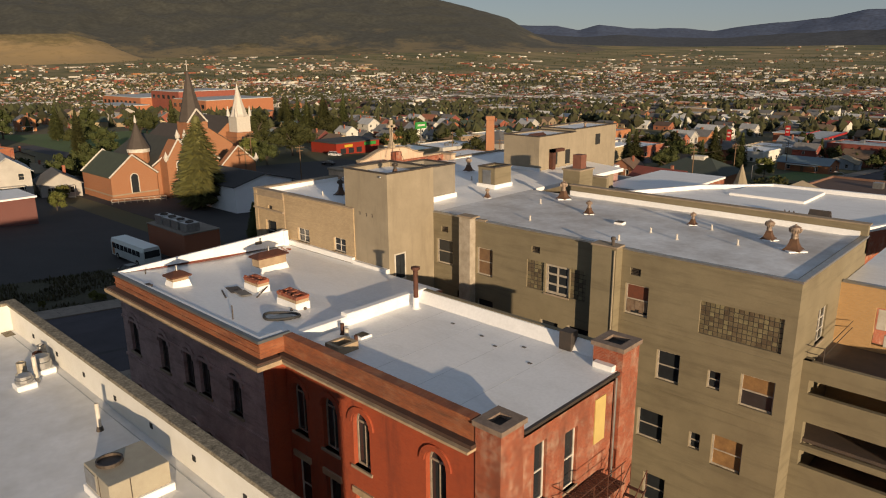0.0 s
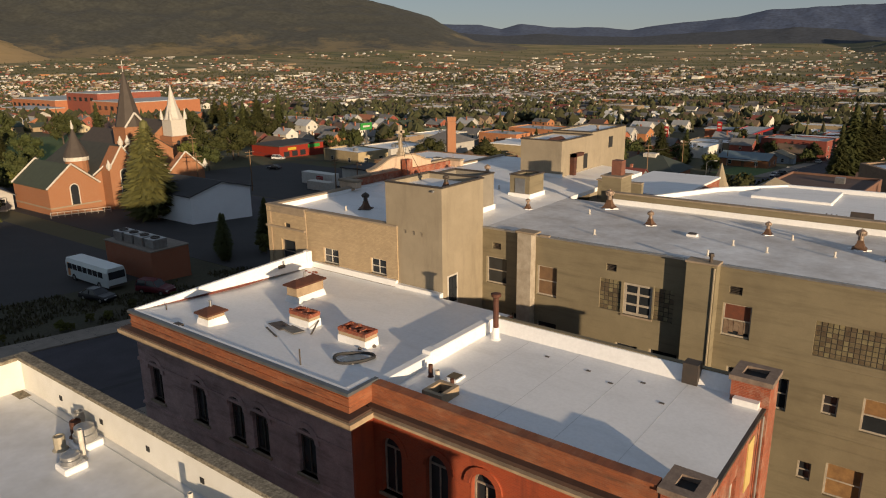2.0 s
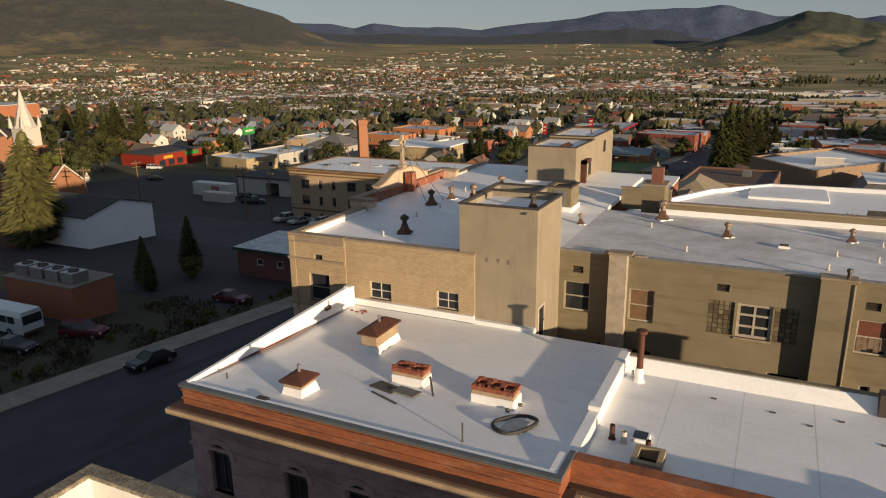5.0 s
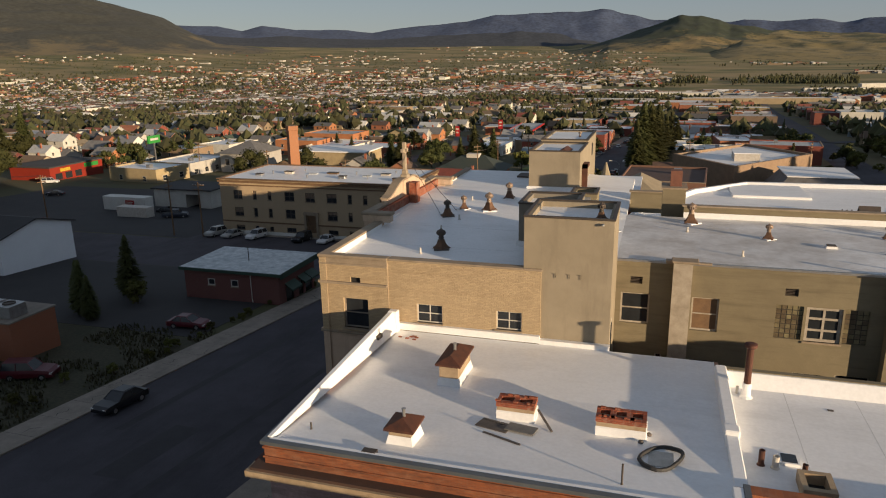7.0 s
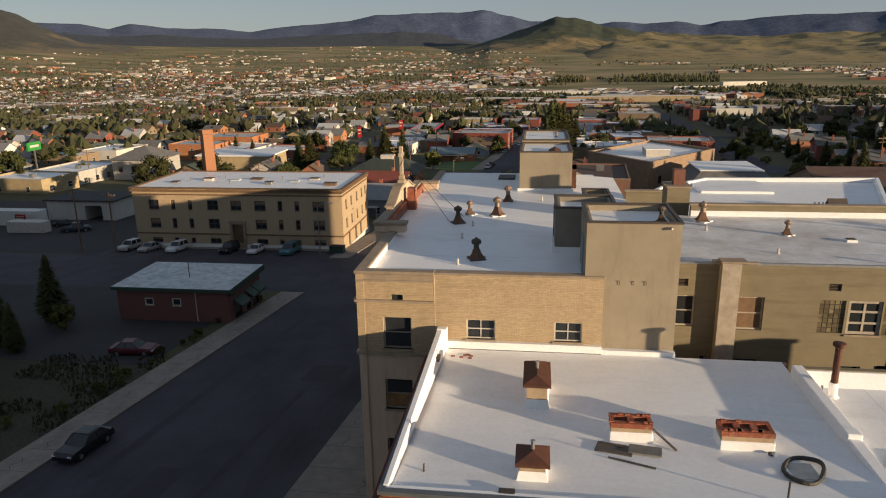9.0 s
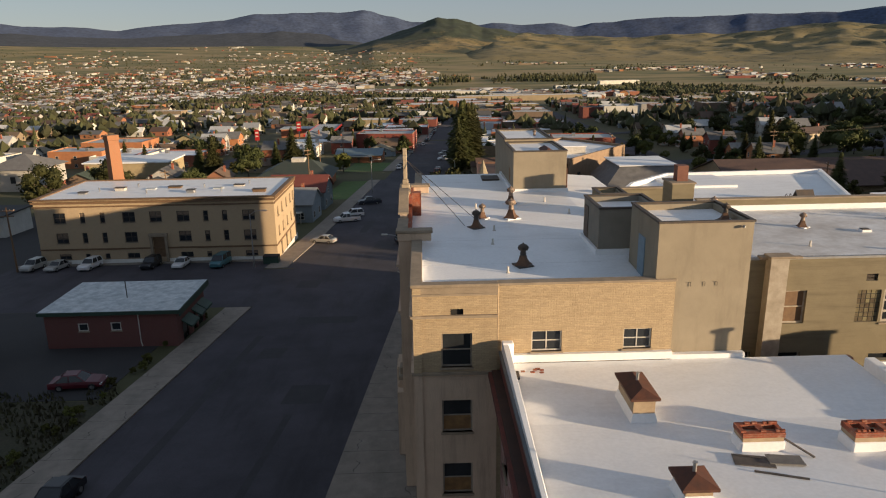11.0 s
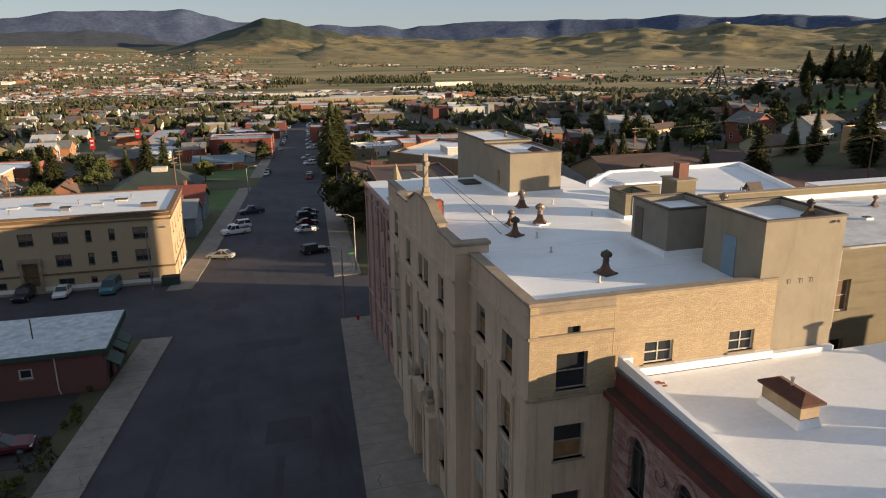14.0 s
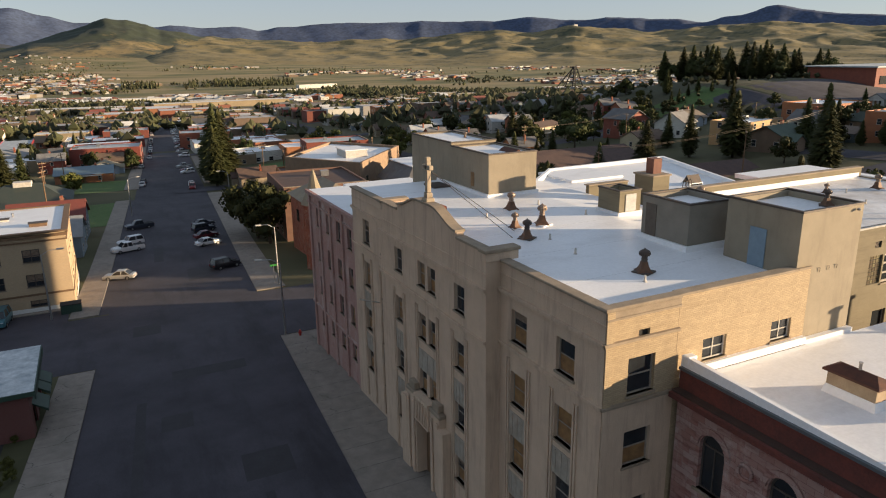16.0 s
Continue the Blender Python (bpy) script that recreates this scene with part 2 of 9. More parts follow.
def wall(bm, face, front, u0, u1, z0, z1, thick, holes=()):
    """A thick wall with openings right through it, in one piece. holes: rows of u0, u1, z0, z1."""
    holes = [h for h in holes if h[1] > u0 and h[0] < u1]
    us = sorted({u0, u1, *[u for h in holes for u in h[:2] if u0 < u < u1]})
    zs = sorted({z0, z1, *[z for h in holes for z in h[2:4] if z0 < z < z1]})
    sign = -1 if face[0] == "-" else 1
    at = lambda u, z, d: (front - sign * d, u, z) if face[1] == "x" else (u, front - sign * d, z)
    grid = {}

    def vert(i, j, d):
        if (i, j, d) not in grid:
            grid[i, j, d] = bm.verts.new(at(us[i], zs[j], d * thick))
        return grid[i, j, d]

    def full(i, j):
        if not (0 <= i < len(us) - 1 and 0 <= j < len(zs) - 1):
            return False
        u, z = (us[i] + us[i + 1]) / 2, (zs[j] + zs[j + 1]) / 2
        return not any(h[0] < u < h[1] and h[2] < z < h[3] for h in holes)

    made = []
    for i in range(len(us) - 1):
        for j in range(len(zs) - 1):
            if not full(i, j):
                continue
            for d in (0, 1):
                made.append(bm.faces.new([vert(*p, d) for p in ((i, j), (i + 1, j), (i + 1, j + 1), (i, j + 1))]))
            for di, dj, p, q in ((-1, 0, (i, j), (i, j + 1)), (1, 0, (i + 1, j), (i + 1, j + 1)), (0, -1, (i, j), (i + 1, j)), (0, 1, (i, j + 1), (i + 1, j + 1))):
                if not full(i + di, j + dj):
                    made.append(bm.faces.new((vert(*p, 0), vert(*q, 0), vert(*q, 1), vert(*p, 1))))
    bmesh.ops.recalc_face_normals(bm, faces=made)


def shell(x0, x1, y0, y1, z0, z1, t):
    """Four walls in one piece, open above and below."""
    bm = bmesh.new()
    ring = lambda a, z: [bm.verts.new(p) for p in ((x0 + a, y0 + a, z), (x1 - a, y0 + a, z), (x1 - a, y1 - a, z), (x0 + a, y1 - a, z))]
    o0, o1, i1, i0 = ring(0, z0), ring(0, z1), ring(t, z1), ring(t, z0)
    for p, q in ((o0, o1), (o1, i1), (i1, i0), (i0, o0)):
        for k in range(4):
            bm.faces.new((p[k], p[(k + 1) % 4], q[(k + 1) % 4], q[k]))
    return bm


def window(parent, face, front, hole, deep=0.14, cols=1, rows=2, sash=None, board=None, sill=True, bar=0.05, stuff=None, blind=0.0):
    """A window in a hole: casing with its bars, panes, a sill, boards where it is boarded up."""
    u0, u1, z0, z1 = hole
    sash = sash or wood_white
    bm = bmesh.new()
    w = bar * 1.3
    us = [u0 + w] + [u0 + (u1 - u0) * k / cols + e * bar / 2 for k in range(1, cols) for e in (-1, 1)] + [u1 - w]
    zs = [z0 + w] + [z0 + (z1 - z0) * k / rows + e * bar / 2 for k in range(1, rows) for e in (-1, 1)] + [z1 - w]
    lights = [(us[2 * i], us[2 * i + 1], zs[2 * j], zs[2 * j + 1]) for i in range(cols) for j in range(rows)]
    wall(bm, face, front + (deep if face[0] == "-" else -deep), u0, u1, z0, z1, 0.09, lights)
    win = part("window", bm, sash, parent)
    for k in range(rows):
        a, b = z0 + (z1 - z0) * k / rows, z0 + (z1 - z0) * (k + 1) / rows
        bm = bmesh.new()
        uvbox(bm, face, front, u0 + w, u1 - w, a + 0.01, b - 0.01, deep + 0.04, deep + 0.05)
        boarded = board and ((board >> k) & 1)
        part("board" if boarded else "pane", bm, (stuff or plywood) if boarded else glass, win, "weathered plywood boarding" if boarded else "")
    if blind:
        bm = bmesh.new()
        uvbox(bm, face, front, u0 + w, u1 - w, z1 - (z1 - z0) * blind, z1 - w, deep + 0.02, deep + 0.035)
        part("blind", bm, torn_blind, win, "dull torn window blind")
    if sill:
        bm = bmesh.new()
        uvbox(bm, face, front, u0 - 0.08, u1 + 0.08, z0 - 0.1, z0, -0.08, deep)
        part("sill", bm, coping, win)
    return win


def gable(bm, x0, x1, y0, y1, z0, rise, over=0.35, along="y", mi=0, thick=0.18):
    """A ridged roof slab with eaves that hang over."""
    if along == "y":
        m = (x0 + x1) / 2
        prof = [(x0 - over, z0 - rise * over / (m - x0)), (m, z0 + rise), (x1 + over, z0 - rise * over / (m - x0))]
        put = lambda p, e: (p[0], (y0 - over) if e == 0 else (y1 + over), p[1])
    else:
        m = (y0 + y1) / 2
        prof = [(y0 - over, z0 - rise * over / (m - y0)), (m, z0 + rise), (y1 + over, z0 - rise * over / (m - y0))]
        put = lambda p, e: ((x0 - over) if e == 0 else (x1 + over), p[0], p[1])
    outline = prof + [(a, z - thick) for a, z in prof[::-1]]
    rows = [[bm.verts.new(put(p, e)) for p in outline] for e in (0, 1)]
    n = len(outline)
    for k in range(n):
        bm.faces.new((rows[0][k], rows[0][(k + 1) % n], rows[1][(k + 1) % n], rows[1][k])).material_index = mi
    bm.faces.new(rows[0][::-1]).material_index = mi
    bm.faces.new(rows[1]).material_index = mi
    bmesh.ops.recalc_face_normals(bm, faces=bm.faces)


def gable_wall(bm, x0, x1, y0, y1, z0, z1, rise, along="y"):
    """A body with pointed ends under a ridged roof."""
    if along == "y":
        m = (x0 + x1) / 2
        prof = [(x0, z0), (x1, z0), (x1, z1), (m, z1 + rise), (x0, z1)]
        rows = [[bm.verts.new((a, y, z)) for a, z in prof] for y in (y0, y1)]
    else:
        m = (y0 + y1) / 2
        prof = [(y0, z0), (y1, z0), (y1, z1), (m, z1 + rise), (y0, z1)]
        rows = [[bm.verts.new((x, a, z)) for a, z in prof] for x in (x0, x1)]
    for k in range(5):
        bm.faces.new((rows[0][k], rows[0][(k + 1) % 5], rows[1][(k + 1) % 5], rows[1][k]))
    bm.faces.new(rows[0][::-1])
    bm.faces.new(rows[1])
    bmesh.ops.recalc_face_normals(bm, faces=bm.faces)


torn_blind = mat("torn_blind", (0.26, 0.2, 0.14), (0.12, 0.07, 0.045), scale=0.3, rough=0.9)
plywood = mat("plywood", (0.31, 0.175, 0.065), (0.15, 0.078, 0.034), scale=0.5, rough=0.8)


# the valley's rim seen from the town: bearings, how far off the hills begin, and how high their foot lies in degrees
RIM_B = (-100, -74, -64, -55, -47, -40, -33, -25, -12, -7, -4, 2, 10, 24, 60)
RIM_R = (3300, 3300, 3300, 3300, 3300, 3350, 3900, 3950, 3950, 3850, 3050, 2750, 2400, 2350, 2300)
RIM_E = (0.1, 0.12, 0.34, 0.49, 0.56, 0.75, 0.85, 0.65, 0.6, 0.42, 0.2, -0.3, -0.85, -1.2, -1.2)


def ground(x, y):
    s = y + 0.1 * max(0.0, -x - 35.0)
    far = math.hypot(x - 10, y + 35)
    s += (far - s) * min(max((far - 500.0) / 700.0, 0.0), 1.0)  # beyond the town the floor is a bowl
    if far > 1200:
        b = math.degrees(math.atan2(x - 10, y + 35))
        rim = float(np.interp(b, RIM_B, RIM_R))
        top = 26 + rim * math.tan(radians(float(np.interp(b, RIM_B, RIM_E))))
        z = -38 + (top + 38) * min((far - 1200) / (rim - 1200), 1.2) ** 1.6
    else:
        z = float(np.interp(s, (-400, -60, 0, 100, 330, 600, 1200), (26, 2.95, -0.95, -7.45, -17.5, -26, -38)))
    # the slope climbs towards the east, up to the park's knoll
    side = 0.07 * min(max(x - 34.0, 0.0), 190.0) * float(np.interp(y, (-400, 330, 700), (1, 1, 0)))
    d2 = ((x - 262) / 72) ** 2 + ((y - 222) / 62) ** 2
    return z + side + (11 * math.exp(-d2 * d2) if d2 < 9 else 0.0)


# ---- ground, roads ----
def field_mat():
    """Dry grass, green lots and ploughed brown at the size of fields, with tufts at the size of a step."""
    m = mat("valley", (0.16, 0.125, 0.05), (0.055, 0.06, 0.02), scale=9, rough=0.95, grain=1.5, spread=0.35)
    t = m.node_tree
    b = t.nodes["Principled BSDF"]
    old = b.inputs["Base Color"].links[0].from_socket
    tc, no, ra, mx = (t.nodes.new(k) for k in ("ShaderNodeTexCoord", "ShaderNodeTexNoise", "ShaderNodeValToRGB", "ShaderNodeMixRGB"))
    no.inputs["Scale"].default_value, no.inputs["Detail"].default_value, no.inputs["Roughness"].default_value = 0.0045, 9, 0.62
    mp = t.nodes.new("ShaderNodeMapping")
    mp.inputs["Scale"].default_value = (1.0, 2.8, 1.0)
    t.links.new(tc.outputs["Object"], mp.inputs[0]), t.links.new(mp.outputs[0], no.inputs["Vector"])
    e = ra.color_ramp.elements
    e[0].position, e[0].color = 0.38, (0.052, 0.066, 0.018, 1)
    e[1].position, e[1].color = 0.62, (0.28, 0.21, 0.09, 1)
    mid = ra.color_ramp.elements.new(0.48)
    mid.color = (0.13, 0.127, 0.034, 1)
    low = ra.color_ramp.elements.new(0.54)
    low.color = (0.2, 0.158, 0.06, 1)
    t.links.new(no.outputs["Fac"], ra.inputs[0])
    mx.inputs[0].default_value = 0.75
    t.links.new(old, mx.inputs[1]), t.links.new(ra.outputs[0], mx.inputs[2])
    wide, wr, last = (t.nodes.new(k) for k in ("ShaderNodeTexNoise", "ShaderNodeValToRGB", "ShaderNodeMixRGB"))
    wide.inputs["Scale"].default_value, wide.inputs["Detail"].default_value, wide.inputs["Roughness"].default_value = 0.0016, 7, 0.6
    t.links.new(mp.outputs[0], wide.inputs["Vector"]), t.links.new(wide.outputs["Fac"], wr.inputs[0])
    wr.color_ramp.elements[0].position, wr.color_ramp.elements[1].position = 0.5, 0.6
    wr.color_ramp.elements[1].color = (0.75, 0.75, 0.75, 1)
    last.inputs[2].default_value = (0.27, 0.2, 0.095, 1)
    t.links.new(wr.outputs[0], last.inputs[0]), t.links.new(mx.outputs[0], last.inputs[1])
    size, span, yard = (t.nodes.new(k) for k in ("ShaderNodeVectorMath", "ShaderNodeMapRange", "ShaderNodeMixRGB"))
    size.operation = "LENGTH"
    t.links.new(tc.outputs["Object"], size.inputs[0]), t.links.new(size.outputs["Value"], span.inputs[0])
    span.inputs[1].default_value, span.inputs[2].default_value, span.inputs[3].default_value, span.inputs[4].default_value = 480, 1000, 0.72, 0.0
    yard.inputs[2].default_value = (0.05, 0.048, 0.022, 1)  # worn yards and trodden grass, darkened further for the shade between houses
    t.links.new(span.outputs[0], yard.inputs[0]), t.links.new(last.outputs[0], yard.inputs[1]), t.links.new(yard.outputs[0], b.inputs["Base Color"])
    return m


valley = field_mat()


def axis_steps(lo, hi):
    out, v = [], 0.0
    while v < hi:
        out.append(v)
        v += 5 if v < 200 else 15 if v < 700 else 60 if v < 2000 else 200
    out.append(hi)
    neg, v = [], 0.0
    while v > lo:
        v -= 5 if v > -250 else 15 if v > -700 else 60 if v > -2000 else 200
        neg.append(max(v, lo))
    return neg[::-1] + out


gx, gy = axis_steps(-4950, 4950), axis_steps(-400, 4950)
verts = [(x, y, ground(x, y)) for y in gy for x in gx]
nx = len(gx)
faces = [(j * nx + i, j * nx + i + 1, (j + 1) * nx + i + 1, (j + 1) * nx + i) for j in range(len(gy) - 1) for i in range(nx - 1)]
me = bpy.data.meshes.new("ground")
me.from_pydata(verts, [], faces)
me.materials.append(valley)
tagged(new("ground", me), "dry grassy valley ground sloping down to the plain", "ground", "", "structure")


def strip(name, x0, x1, ya, yb, lift, material, label, category, thick=0.3, step=5.0, skew=0.0785, x_ref=0.0):
    """A band laid on the slope along y, or rather along the street's own line; x0 and x1 hold at y = x_ref."""
    bm = bmesh.new()
    n = max(2, int(abs(yb - ya) / step) + 1)
    rows = []
    m = max(4, int(abs(x1 - x0) / 8))
    for k in range(n + 1):
        y = ya + (yb - ya) * k / n
        row = []
        for j in range(m + 1):
            x = x0 + (x1 - x0) * j / m + skew * (y - x_ref)
            row.append(bm.verts.new((x, y, ground(x, y) + lift)))
        if not thick:
            rows.append(row)
            continue
        lo = [bm.verts.new((row[0].co.x, y, row[0].co.z - thick)), bm.verts.new((row[m].co.x, y, row[m].co.z - thick))]
        rows.append([lo[0], *row, lo[1]])
    for a, b in zip(rows, rows[1:]):
        for k in range(m + 2 if thick else m):
            bm.faces.new((a[k], a[k + 1], b[k + 1], b[k]))
    for r in (rows[0][::-1], rows[-1]) if thick else ():
        bm.faces.new(r)
    return solo(name, bm, material, label, category, "", "structure")


L0, R0 = -26.15, -7.5  # the street's kerb lines at y = 0
strip("road", L0, R0, -60, 640, 0.02, asphalt, "dark patched asphalt street running downhill", "road", thick=0.0)
strip("side_road", -260, 240, 51.5, 71.5, 0.03, asphalt, "dark asphalt side street crossing the main street", "road", skew=0.0, step=4, thick=0.0)
strip("pavement_east", R0, 3.0, -60, 51, 0.15, concrete, "cracked concrete sidewalk beside the hospital", "pavement")
strip("pavement_west", L0 - 3.2, L0, -60, 51, 0.15, concrete, "worn concrete sidewalk with grass at its edge", "pavement")
strip("pavement_east_far", R0, R0 + 4.0, 72, 178, 0.15, concrete, "pale concrete sidewalk along the downhill street", "pavement")
strip("pavement_west_far", L0 - 4.6, L0 - 1.2, 72, 178, 0.15, concrete, "pale concrete sidewalk beside the apartment block", "pavement")
strip("parking_lot", -150, L0 - 3.3, 24, 51.4, 0.035, old_asphalt, "dark asphalt parking lot on the slope", "parking lot", skew=0.02)
strip("church_street", -175, L0 - 18, -30, 18, 0.035, old_asphalt, "dark shaded asphalt yard by the parked bus", "parking lot", skew=0.0)
strip("pavement_east_lower", R0 + 0.5, R0 + 4.0, 200, 296, 0.15, concrete, "pale concrete sidewalk under the tall spruces", "pavement")
strip("pavement_west_lower", L0 - 3.5, L0 + 0.5, 200, 296, 0.15, concrete, "pale concrete sidewalk beside a green lawn", "pavement")
strip("pavement_west_end", L0 - 3.5, L0 + 0.5, 318, 414, 0.15, concrete, "pale concrete sidewalk before the brick shops", "pavement")
lawn = mat("lawn", (0.055, 0.115, 0.02), (0.09, 0.13, 0.035), scale=4, rough=0.95, grain=3, spread=0.3)
strip("lawn_west", L0 - 17, L0 - 3.6, 200, 226, 0.05, lawn, "bright green mown lawn before the ranch house", "lawn", thick=0.0)
strip("lawn_corner", L0 - 12, L0 - 4.1, 142, 176, 0.05, lawn, "green corner lawn beside the sidewalk", "lawn", thick=0.0)
strip("lawn_side", -75, -42, 178, 190, 0.05, lawn, "green lawn strip behind the apartment block", "lawn", thick=0.0)
strip("park_lawn", -325, -215, 60, 140, 0.05, lawn, "green park lawn beyond the church", "lawn", thick=0.0, skew=0.0)
strip("lawn_east", 14, 44, 204, 240, 0.05, lawn, "green lawn east of the spruces", "lawn", thick=0.0)
strip("lawn_knoll", 180, 226, 186, 206, 0.05, lawn, "bright grass at the edge of the park", "lawn", thick=0.0, skew=0.0)
scrub_earth = mat("scrub_earth", (0.075, 0.066, 0.032), (0.04, 0.046, 0.018), scale=6, rough=0.95, grain=2, spread=0.35)
strip("knoll_slope", 176, 330, 140, 262, 0.03, scrub_earth, "rough scrubby slope below the park", "slope", skew=0.0, thick=0.0)
strip("garage_yard", -150, -66, 72, 128, 0.04, old_asphalt, "worn grey asphalt yard beside the garage", "parking lot", skew=0.0, thick=0.0)


def joints(name, x0, x1, ya, yb, step, label):
    """Dark score lines across and along a sidewalk, with cracks between some of them."""
    rnd = random.Random(int(ya) + 90)
    V, F = [], []

    def line(p, q, w):
        d = Vector((q[0] - p[0], q[1] - p[1], 0)).normalized()
        n = len(V)
        for (x, y), s in ((p, -1), (p, 1), (q, 1), (q, -1)):
            x, y = x - d.y * w * s, y + d.x * w * s
            V.append((x, y, ground(x, y) + 0.156))
        F.append((n, n + 1, n + 2, n + 3))

    y = ya
    while y < yb:
        a, b = x0 + 0.0785 * y, x1 + 0.0785 * y
        m = (a + b) / 2
        line((a, y), (m, y), 0.014), line((m, y), (b, y), 0.014)
        if rnd.random() < 0.7:
            u, v = rnd.uniform(a + 0.3, b - 0.3), y + 0.2
            for _ in range(5):
                p = (u + rnd.uniform(-0.35, 0.35), v + rnd.uniform(0.15, 0.4))
                line((u, v), p, 0.018)
                u, v = p
        y += step
    me = bpy.data.meshes.new(name)
    me.from_pydata(V, [], F)
    me.materials.append(dark_void)
    tagged(new(name, me), label, "pavement", "", "structure")


joints("pavement_joint_east", R0, 3.0, -58, 50, 3.1, "dark joints and cracks in the sidewalk")
joints("pavement_joint_west", L0 - 3.2, L0, -58, 50, 3.1, "dark joints and cracks in the far sidewalk")
bare_earth = mat("bare_earth", (0.05, 0.042, 0.022), (0.03, 0.032, 0.014), scale=3, rough=0.95, grain=4, spread=0.35)
strip("verge", -62, L0 - 3.3, -60, 23.8, 0.025, bare_earth, "dark weedy earth bank above the sidewalk", "verge", thick=0.0)
strip("apartment_apron", -68, L0 + 1, 71.4, 77.2, 0.032, asphalt, "asphalt parking strip before the apartments", "parking lot", skew=0.0, thick=0.0)
strip("apartment_walk", -66, L0 + 1.5, 77.2, 78.4, 0.14, concrete, "narrow concrete walk before the apartments", "pavement", skew=0.0)
strip("kerb_parking", L0 - 1.2, L0 + 0.2, 72, 178, 0.025, asphalt, "asphalt parking strip along the kerb", "road", thick=0.0)
patch_tar = mat("patch_tar", (0.024, 0.022, 0.026), (0.036, 0.034, 0.038), scale=1.5, rough=0.85, grain=14, spread=0.2)
for k, (x0, x1, ya, yb) in enumerate(((-18, -15.6, -2, 6), (-22, -21.2, 4, 40), (-14.5, -11, 22, 26), (-20, -17.5, 33, 36), (-13.5, -12.9, -20, 20), (-19, -12, 44, 46.5), (-23, -20, 60, 64), (-16, -12.5, 84, 92), (-21, -19.5, 100, 112))):
    strip("asphalt_patch", x0, x1, ya, yb, 0.036, patch_tar, "darker tar patch in the asphalt street", "road", thick=0.0, step=2.0)


# ---- hospital: west wing on the street, stair towers, long wing ----
ZR = 14.95
brown_door = mat("brown_door", (0.13, 0.1, 0.075), (0.09, 0.07, 0.05), scale=0.5)
blue_door = mat("blue_door", (0.22, 0.3, 0.36), (0.16, 0.22, 0.27), scale=0.5)
grey_stucco = mat("grey_stucco", (0.25, 0.22, 0.175), (0.18, 0.16, 0.125), scale=1.5, rough=0.9, grain=30, bump=0.06, spread=0.06)
block_glass = mat("block_glass", (0.2, 0.165, 0.1), (0.1, 0.08, 0.05), scale=0.35, rough=0.3, random_by="island", spread=0.16)
orange_brick = masonry("orange_brick", (0.5, 0.31, 0.14), (0.43, 0.26, 0.11), (0.4, 0.3, 0.2))
streaked = mat("streaked", (0.42, 0.37, 0.3), (0.26, 0.22, 0.17), scale=0.5, rough=0.9)
old_frame = mat("old_frame", (0.34, 0.29, 0.235), (0.2, 0.165, 0.13), scale=0.3, rough=0.8)
hospital = thing("hospital", (8, 12, -2.5), "abandoned tan hospital with boarded windows and white flat roofs", "building")

# the street front: two plain bays and a taller middle bay with a stepped gable
FLOORS = ((11.35, 13.1), (7.75, 9.62), (4.0, 5.85), (0.4, 2.15))
MX, MA, MB = -1.7, 8.4, 23.6  # front of the middle bay, and where it begins and ends
south_bay = [(a, b, lo, hi) for lo, hi in FLOORS for a, b in ((1.87, 3.3), (5.85, 7.3))]
mid_bay = [(a, b, lo + 0.28, hi + 0.18) for lo, hi in FLOORS[:3] for a, b in ((10.85, 12.1), (14.6, 15.7), (16.1, 17.2), (19.75, 21.0))] + [(10.85, 12.1, 0.5, 2.2), (19.75, 21.0, 0.5, 2.2)]
north_bay = [(a, b, lo, hi + 0.2) for lo, hi in FLOORS for a, b in ((24.7, 25.95), (28.4, 29.8))]
door_hole = (14.8, 17.0, -2.4, 2.4)
bm = bmesh.new()
wall(bm, "-x", -0.8, -0.15, MA, -5, 15.38, 0.4, south_bay)
part("south_bay", bm, facade_stone, hospital)
part("bay_return", boxes((MX + 0.5, -0.4, MA, MA + 0.4, -5, 15.5)), facade_stone, hospital)
part("bay_return", boxes((MX + 0.5, -0.4, MB - 0.4, MB, -5, 15.5)), facade_stone, hospital)
bm = bmesh.new()
wall(bm, "-x", MX, MA, MB, -5, 15.5, 0.5, mid_bay + [door_hole])
part("middle_bay", bm, facade_stone, hospital)
bm = bmesh.new()
wall(bm, "-x", -0.8, MB, 32.2, -5, 15.38, 0.4, north_bay)
part("north_bay", bm, facade_stone, hospital)
# gable parapet: shoulders, swept sides, flat top
prof = [(MA, 15.95), (11.7, 15.95)]
prof += [(11.7 + 3.3 * k / 8, 16.3 + 0.85 * (1 - math.cos(math.pi * k / 8)) / 2) for k in range(9)]
prof += [(17.0 + 3.3 * k / 8, 17.15 - 0.85 * (1 - math.cos(math.pi * k / 8)) / 2) for k in range(9)]
prof += [(20.3, 15.95), (MB, 15.95)]
bm = bmesh.new()
for (ya, za), (yb, zb) in zip(prof, prof[1:]):
    if yb - ya < 1e-4:
        continue
    v = [bm.verts.new(p) for p in ((MX, ya, 15.5), (MX + 0.45, ya, 15.5), (MX + 0.45, yb, 15.5), (MX, yb, 15.5), (MX, ya, za), (MX + 0.45, ya, za), (MX + 0.45, yb, zb), (MX, yb, zb))]
    for q in ((4, 5, 6, 7), (0, 1, 5, 4), (1, 2, 6, 5), (2, 3, 7, 6), (3, 0, 4, 7)):
        bm.faces.new([v[k] for k in q])
bmesh.ops.remove_doubles(bm, verts=bm.verts, dist=0.001)
part("gable_parapet", bm, facade_stone, hospital)
bm = bmesh.new()
